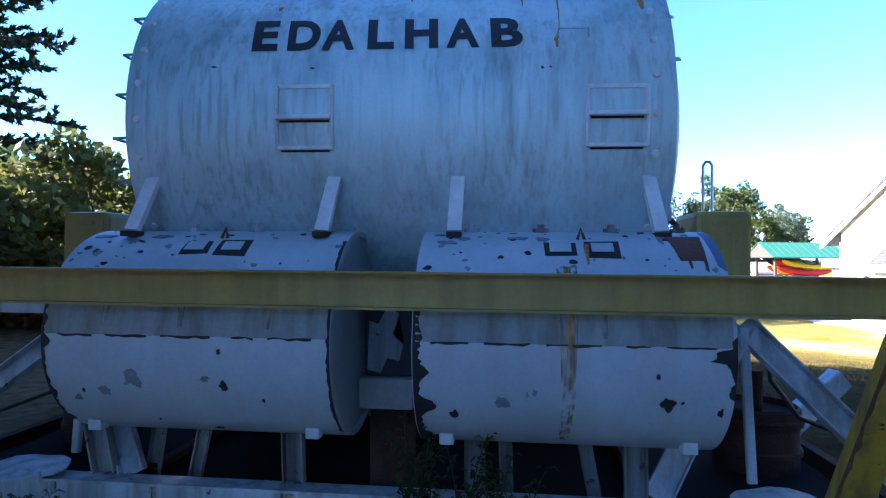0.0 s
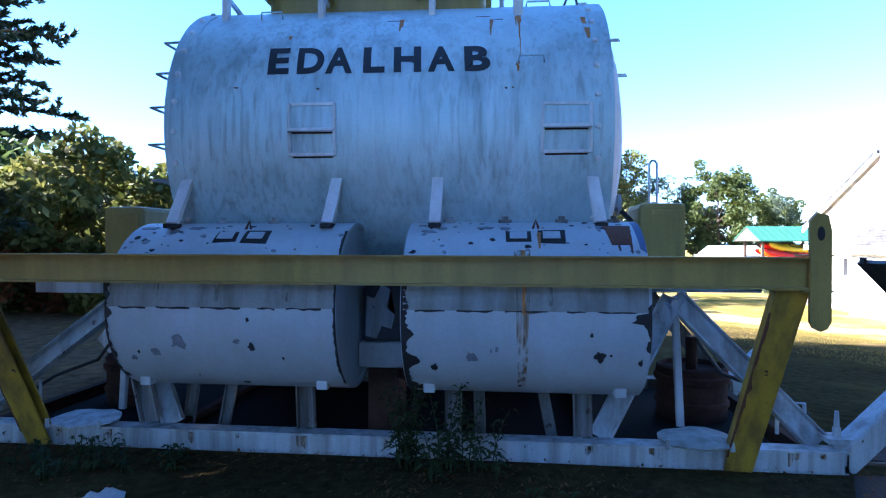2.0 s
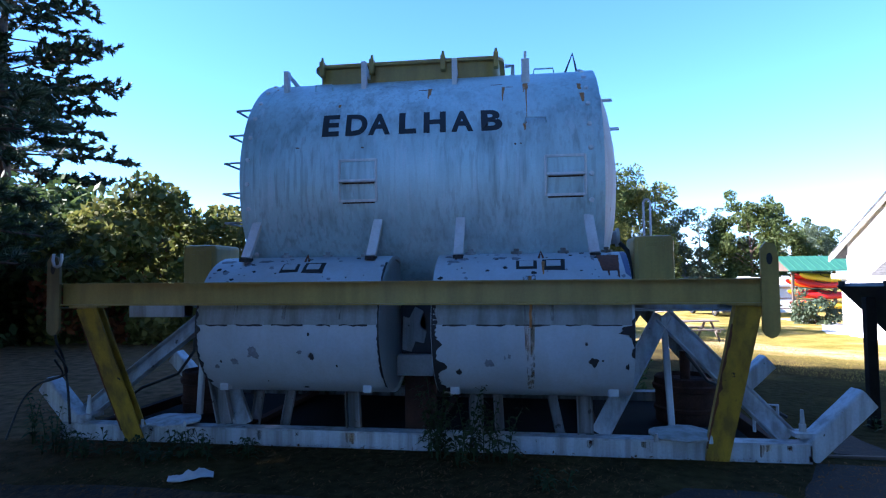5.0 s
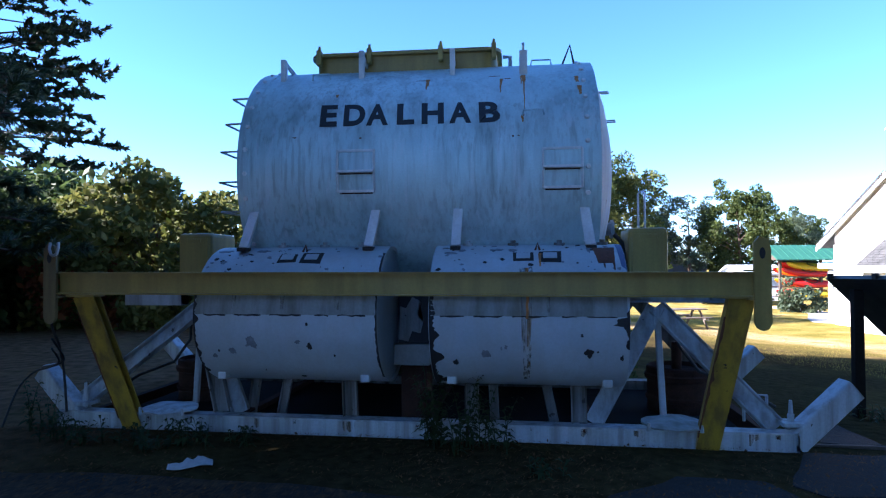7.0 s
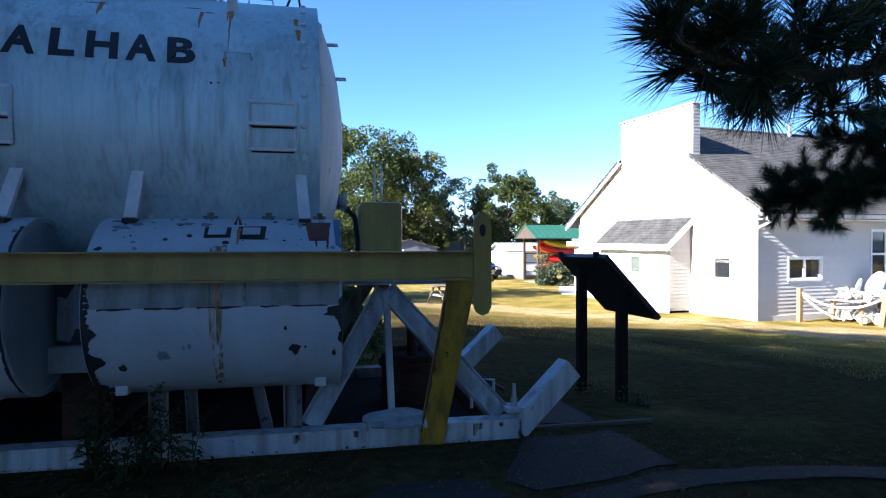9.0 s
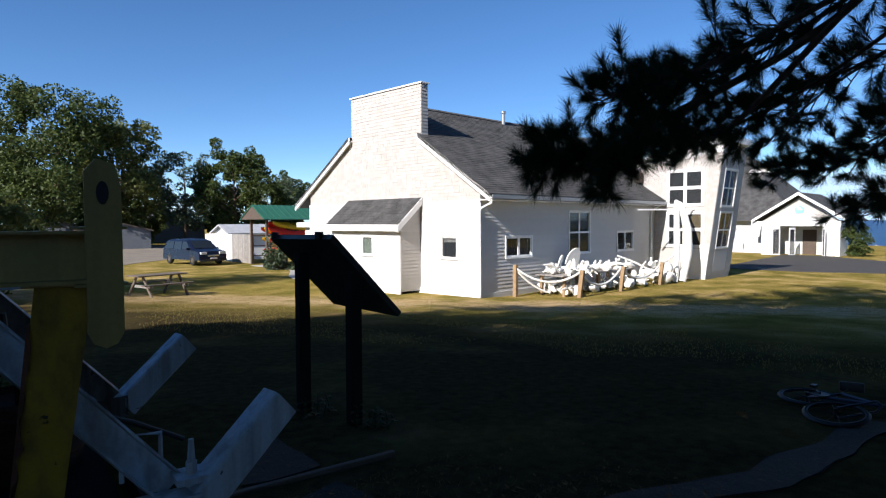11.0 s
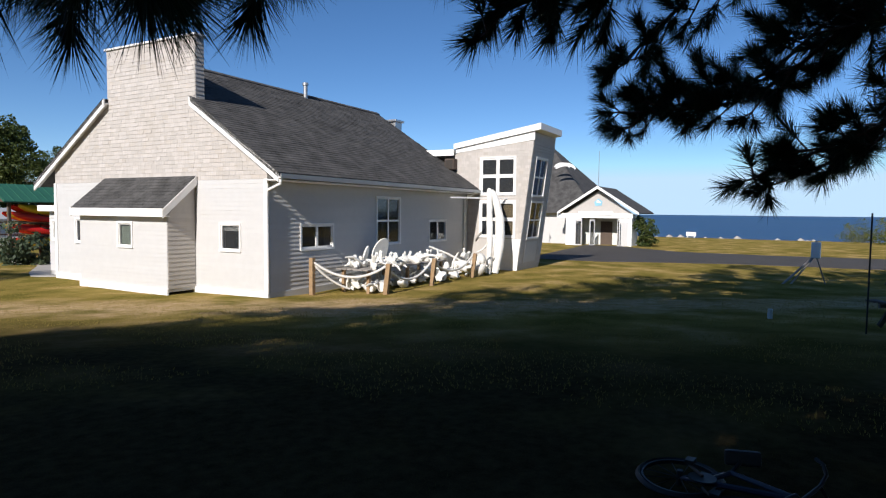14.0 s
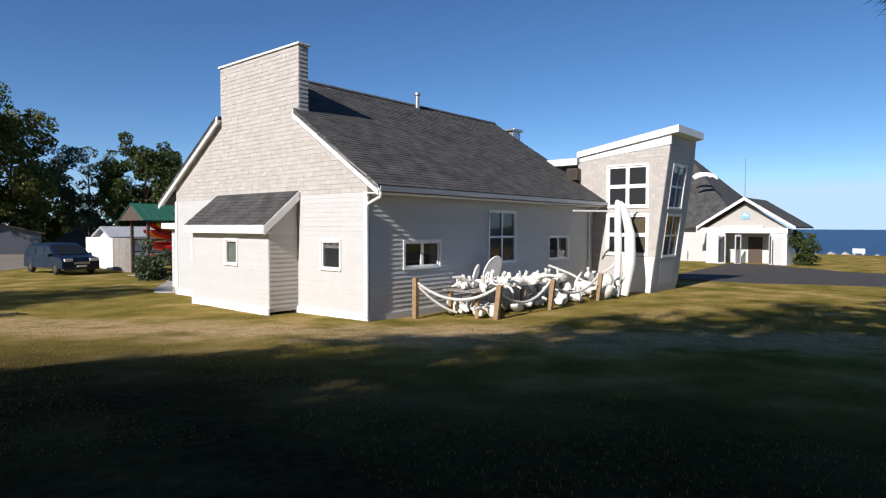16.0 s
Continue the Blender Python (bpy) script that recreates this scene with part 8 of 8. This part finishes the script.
def bicycle(m):
    """A child's bicycle fallen on its side, the front wheel swung back beside the frame."""
    b = thing("bicycle", "small dark blue bicycle lying on its side in the grass", "bicycle", m)
    paint = plain("dark_blue_frame_paint", (0.035, 0.045, 0.075), 0.4, 0.2, 0.1)
    rear, front = Vector((0.14, 0.3, 0.05)), Vector((-0.34, -0.13, 0.09))
    crank, seat, head = Vector((0.04, 0.15, 0.1)), Vector((0.22, 0.04, 0.12)), Vector((0.06, -0.33, 0.13))
    for c, lean in ((rear, 3), (front, 9)):
        axle = Matrix.Translation(c) @ pose(0, 0, 0, 0, -90 - lean, 0)
        bm = BM()
        revolve(bm, [(-0.018, 0.232), (0, 0.25), (0.018, 0.232), (0, 0.215), (-0.018, 0.232)], axle, 32)
        w = part("wheel", bm, RUBBER, b, "", True)
        bm = BM()
        revolve(bm, [(-0.012, 0.205), (0.012, 0.205), (0.012, 0.216), (-0.012, 0.216), (-0.012, 0.205)], axle, 32)
        part("rim", bm, BLACK_METAL, w, "", True)
        bm = BM()
        cyl(bm, axle @ Vector((-0.045, 0, 0)), axle @ Vector((0.045, 0, 0)), 0.018, 0.018, 10)
        part("hub", bm, BLACK_METAL, w)
        for k in range(12):
            bm = BM()
            a = k * math.pi / 6
            cyl(bm, c, axle @ Vector((0, 0.206 * math.cos(a), 0.206 * math.sin(a))), 0.0025, 0.0025, 4)
            part("spoke", bm, BLACK_METAL, w)
    for p, q, r in ((rear, crank, 0.011), (rear, seat, 0.01), (crank, seat, 0.015), (seat, head, 0.016), (crank, head, 0.018)):
        bm = BM()
        cyl(bm, p, q, r, r, 8)
        part("frame_tube", bm, paint, b, "", True)
    for dz in (-0.045, 0.045):
        bm = BM()
        tube(bm, [head, head + Vector((-0.06, 0.02, dz)), front + Vector((0, 0, dz))], 0.011, 8)
        part("fork_leg", bm, paint, b)
    bm = BM()
    tube(bm, [head, head + Vector((0.2, -0.06, 0.02)), head + Vector((0.28, -0.08, 0.06)), head + Vector((0.32, -0.06, 0.1)), head + Vector((0.36, -0.02, 0.11))], 0.011, 8)
    tube(bm, [head + Vector((0.2, -0.06, 0.02)), head + Vector((0.3, -0.09, -0.08)), head + Vector((0.36, -0.06, -0.12))], 0.011, 8)
    part("handlebar", bm, BLACK_METAL, b, "", True)
    bm = BM()
    box(bm, -0.025, 0.025, -0.1, 0.1, -0.045, 0.045, 0.018)
    bm.transform(Matrix.Translation(seat + Vector((0.14, -0.03, 0.05))) @ pose(0, 0, 0, 0, 10, 25))
    part("saddle", bm, RUBBER, b)
    bm = BM()
    tube(bm, [seat, seat + Vector((0.14, -0.03, 0.04))], 0.012, 8)
    part("seat_post", bm, BLACK_METAL, b)
    bm = BM()
    cyl(bm, crank + Vector((0, 0, 0.02)), crank + Vector((0, 0, 0.028)), 0.075, 0.075, 20)
    part("chainring", bm, BLACK_METAL, b)
    for sx in (-1, 1):
        bm = BM()
        tube(bm, [crank + Vector((0, 0, 0.035 * sx)), crank + Vector((0.09 * sx, 0.09 * sx, 0.04 * sx))], 0.009, 6)
        arm = part("crank_arm", bm, BLACK_METAL, b)
        bm = BM()
        box(bm, -0.035, 0.035, -0.025, 0.025, -0.012, 0.012, 0.004)
        bm.transform(Matrix.Translation(crank + Vector((0.09 * sx, 0.09 * sx, 0.03 + 0.04 * sx))))
        part("pedal", bm, RUBBER, arm)
    return b


bicycle(pose(8.6, 2.85, gz(8.6, 2.85)))

# small things out on the lawn and by the lake
bm = BM()
box(bm, -0.7, 0.7, -0.05, 0.05, 0.2, 0.75, 0.01)
box(bm, -0.55, -0.45, -0.03, 0.03, -0.2, 0.2)
box(bm, 0.45, 0.55, -0.03, 0.03, -0.2, 0.2)
solid("lakeside_board", bm, TRIM, "white notice board standing by the shore", "sign", m=pose(87.0, 24.6, gz(87.0, 24.6), 0, 0, 70))
post_box = thing("post_box", "narrow pale box on slanting grey props beside the drive", "post box", pose(31.5, 4.9, gz(31.5, 4.9)))
bm = BM()
box(bm, -0.13, 0.13, -0.15, 0.15, 0.95, 1.55, 0.03)
part("box", bm, TRIM, post_box)
bm = BM()
cyl(bm, (0, 0, 1.55), (0, 0, 1.6), 0.06, 0.03, 10)
part("cap", bm, GREY_WOOD, post_box)
for dx, dy, q in ((-1.15, 1.0, 0.06), (-0.85, 0.75, 0.05), (0.3, -0.35, 0.04)):
    bm = BM()
    beam(bm, (dx, dy, -0.12), (dx * 0.06, dy * 0.06, 1.0), rect(q, q), (0, 1, 0))
    part("prop", bm, GREY_WOOD, post_box)
bm = BM()
cyl(bm, (19.05, 4.35, gz(19.05, 4.35) - 0.1), (19.05, 4.35, gz(19.05, 4.35) + 0.2), 0.05, 0.05, 10)
solid("marker_peg", bm, TRIM, "short white marker peg in the lawn", "peg")
for x, y, h, r, sd, mt, lb in ((55.2, 19.5, 2.6, 0.95, 71, LEAF_OAK, "dense green bush beside the pavilion"), (15.6, 33.6, 1.2, 1.0, 72, LEAF_BLUE, "grey-green round bush by the kayak rack"), (78, 2.5, 2.0, 2.4, 73, LEAF_SHRUB, "low bush on the lake shore")):
    broadleaf("bush", lb, "bush", h, r, sd, mt, 2600, 0.09, 0.05, 0.03, pose(x, y, gz(x, y) - 0.05), 0.95)
shore = bpy.data.objects["bush.002"]
for x, y, s in ((80, -4, 1.2), (76, -9, 1.3), (83, 6, 0.8), (74, -16, 1.5)):
    copy_thing(shore, Matrix.Translation((x, y, gz(x, y) - 0.1)) @ Matrix.Scale(s, 4))
rocks = BM()
for i in range(60):
    y = brng.uniform(-30, 34)
    x = 90 + brng.uniform(-1.5, 2.5)
    r = brng.uniform(0.2, 0.6)
    vs = bmesh.ops.create_icosphere(rocks, subdivisions=1, radius=r, matrix=Matrix.Translation((x, y, gz(x, y) + r * 0.3)))["verts"]
    for v in vs:
        v.co += Vector((0.15 * noise.noise(v.co), 0.15 * noise.noise(v.co * 1.3), -0.1))
tagged(part("shore_stones", rocks, CONCRETE), "grey boulders along the lake shore", "stones", kind="stuff")
flag = thing("flag", "faded flag drooping from a short pole on the pavilion", "flag", HOUSE)
bm = BM()
cyl(bm, (38.65, 5.6, 1.6), (37.6, 5.6, 2.7), 0.025, 0.02, 6)
part("pole", bm, STEEL, flag)
bm = BM()
prism(bm, [(37.7, 5.6, 2.6), (38.4, 5.62, 1.9), (38.3, 5.7, 0.9), (38.0, 5.68, 1.2), (37.75, 5.62, 1.5)], (0, 0.015, 0))
part("cloth", bm, plain("faded_flag_cloth", (0.3, 0.34, 0.55), 0.8), flag)

# short grass over the near lawn
grng = np.random.default_rng(17)


def grass_field(name, n, x0, x1, y0, y1, keep, h, w, material=GRASS):
    x, y = grng.uniform(x0, x1, n), grng.uniform(y0, y1, n)
    k = np.array([keep(a, b) for a, b in zip(x, y)])
    x, y = x[k], y[k]
    z = np.array([gz(a, b) for a, b in zip(x, y)])
    m = len(x)
    base = np.stack([x, y, z - 0.005], 1)
    a = grng.random(m) * 2 * np.pi
    s = np.stack([np.cos(a), np.sin(a), np.zeros(m)], 1) * w / 2
    tip = base + np.stack([grng.normal(size=m) * h * 0.4, grng.normal(size=m) * h * 0.4, h * (0.5 + grng.random(m))], 1)
    v = np.stack([base - s, base + s, tip], 1).reshape(-1, 3)
    me = bpy.data.meshes.new(name)
    me.vertices.add(len(v))
    me.vertices.foreach_set("co", v.ravel().astype(np.float32))
    me.loops.add(len(v))
    me.loops.foreach_set("vertex_index", np.arange(len(v), dtype=np.int32))
    me.polygons.add(m)
    me.polygons.foreach_set("loop_start", np.arange(0, len(v), 3, dtype=np.int32))
    me.update(calc_edges=True)
    me.materials.append(material)
    return tagged(new(name, me), "short dry lawn grass" if material is GRASS else "short grass with pine shade put into its dark colour", "grass", kind="stuff")


def on_lawn(x, y):
    if x * 0.989 + y * 0.148 - 17.93 > -0.1 and -0.148 * x + 0.989 * y - 13.9 > -0.1:
        return False
    return noise.noise(Vector((x * 0.5, y * 0.5, 7))) > -0.25 and x + 0.55 * y > 12.5 + 3 * noise.noise(Vector((x * 0.3, y * 0.3, 3)))


grass_field("lawn_grass", 110000, 4.5, 30, 2, 30, on_lawn, 0.032, 0.012)


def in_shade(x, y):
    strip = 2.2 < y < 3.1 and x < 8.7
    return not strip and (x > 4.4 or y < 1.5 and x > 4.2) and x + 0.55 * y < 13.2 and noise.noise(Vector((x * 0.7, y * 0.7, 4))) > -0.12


grass_field("shade_grass", 70000, 4.2, 15, -1, 12, in_shade, 0.017, 0.006, GRASS_DARK)


# needles and leaf bits blown over the asphalt
def litter(name, n, x0, x1, y0, y1, seed):
    rng = np.random.default_rng(seed)
    x, y = rng.uniform(x0, x1, n), rng.uniform(y0, y1, n)
    drift = np.array([noise.noise(Vector((a * 0.8, b * 0.8, 2.0))) + 0.6 * noise.noise(Vector((a * 2.6, b * 2.6, 5.0))) for a, b in zip(x, y)])
    pick = drift + 0.35 * (y - 1.0) / 2.8 > rng.uniform(-0.35, 0.5, n)
    x, y = x[pick], y[pick]
    a = rng.uniform(0, math.pi, len(x))
    leafy = rng.random(len(x)) < 0.12
    ln = np.where(leafy, rng.uniform(0.02, 0.045, len(x)), rng.uniform(0.03, 0.085, len(x)))
    wd = np.where(leafy, ln * 0.55, 0.0035)
    z = np.array([gz(p, q) for p, q in zip(x, y)]) + 0.018
    tip = rng.uniform(0.0, 0.02, len(x))
    ca, sa = np.cos(a), np.sin(a)
    v = np.empty((len(x), 4, 3))
    for k, (u, w, up) in enumerate(((-1, -0.3, 0), (0, -1, 0.3), (1, 0.3, 1), (0, 1, 0.4))):
        v[:, k, 0] = x + u * ln / 2 * ca - w * wd / 2 * sa
        v[:, k, 1] = y + u * ln / 2 * sa + w * wd / 2 * ca
        v[:, k, 2] = z + tip * up
    me = quick(name, v.reshape(-1, 3).tolist(), [(4 * i, 4 * i + 1, 4 * i + 2, 4 * i + 3) for i in range(len(x))], LITTER_BITS)
    return tagged(new(name, me), "brown pine needles and leaf bits on the asphalt", "litter", kind="stuff")


LITTER_BITS = leaf("dry_litter", (0.05, 0.028, 0.014), (0.2, 0.115, 0.055), 0.8, 0.1)
litter("needle_litter", 26000, -4.6, 6.0, 0.2, 3.85, 5)
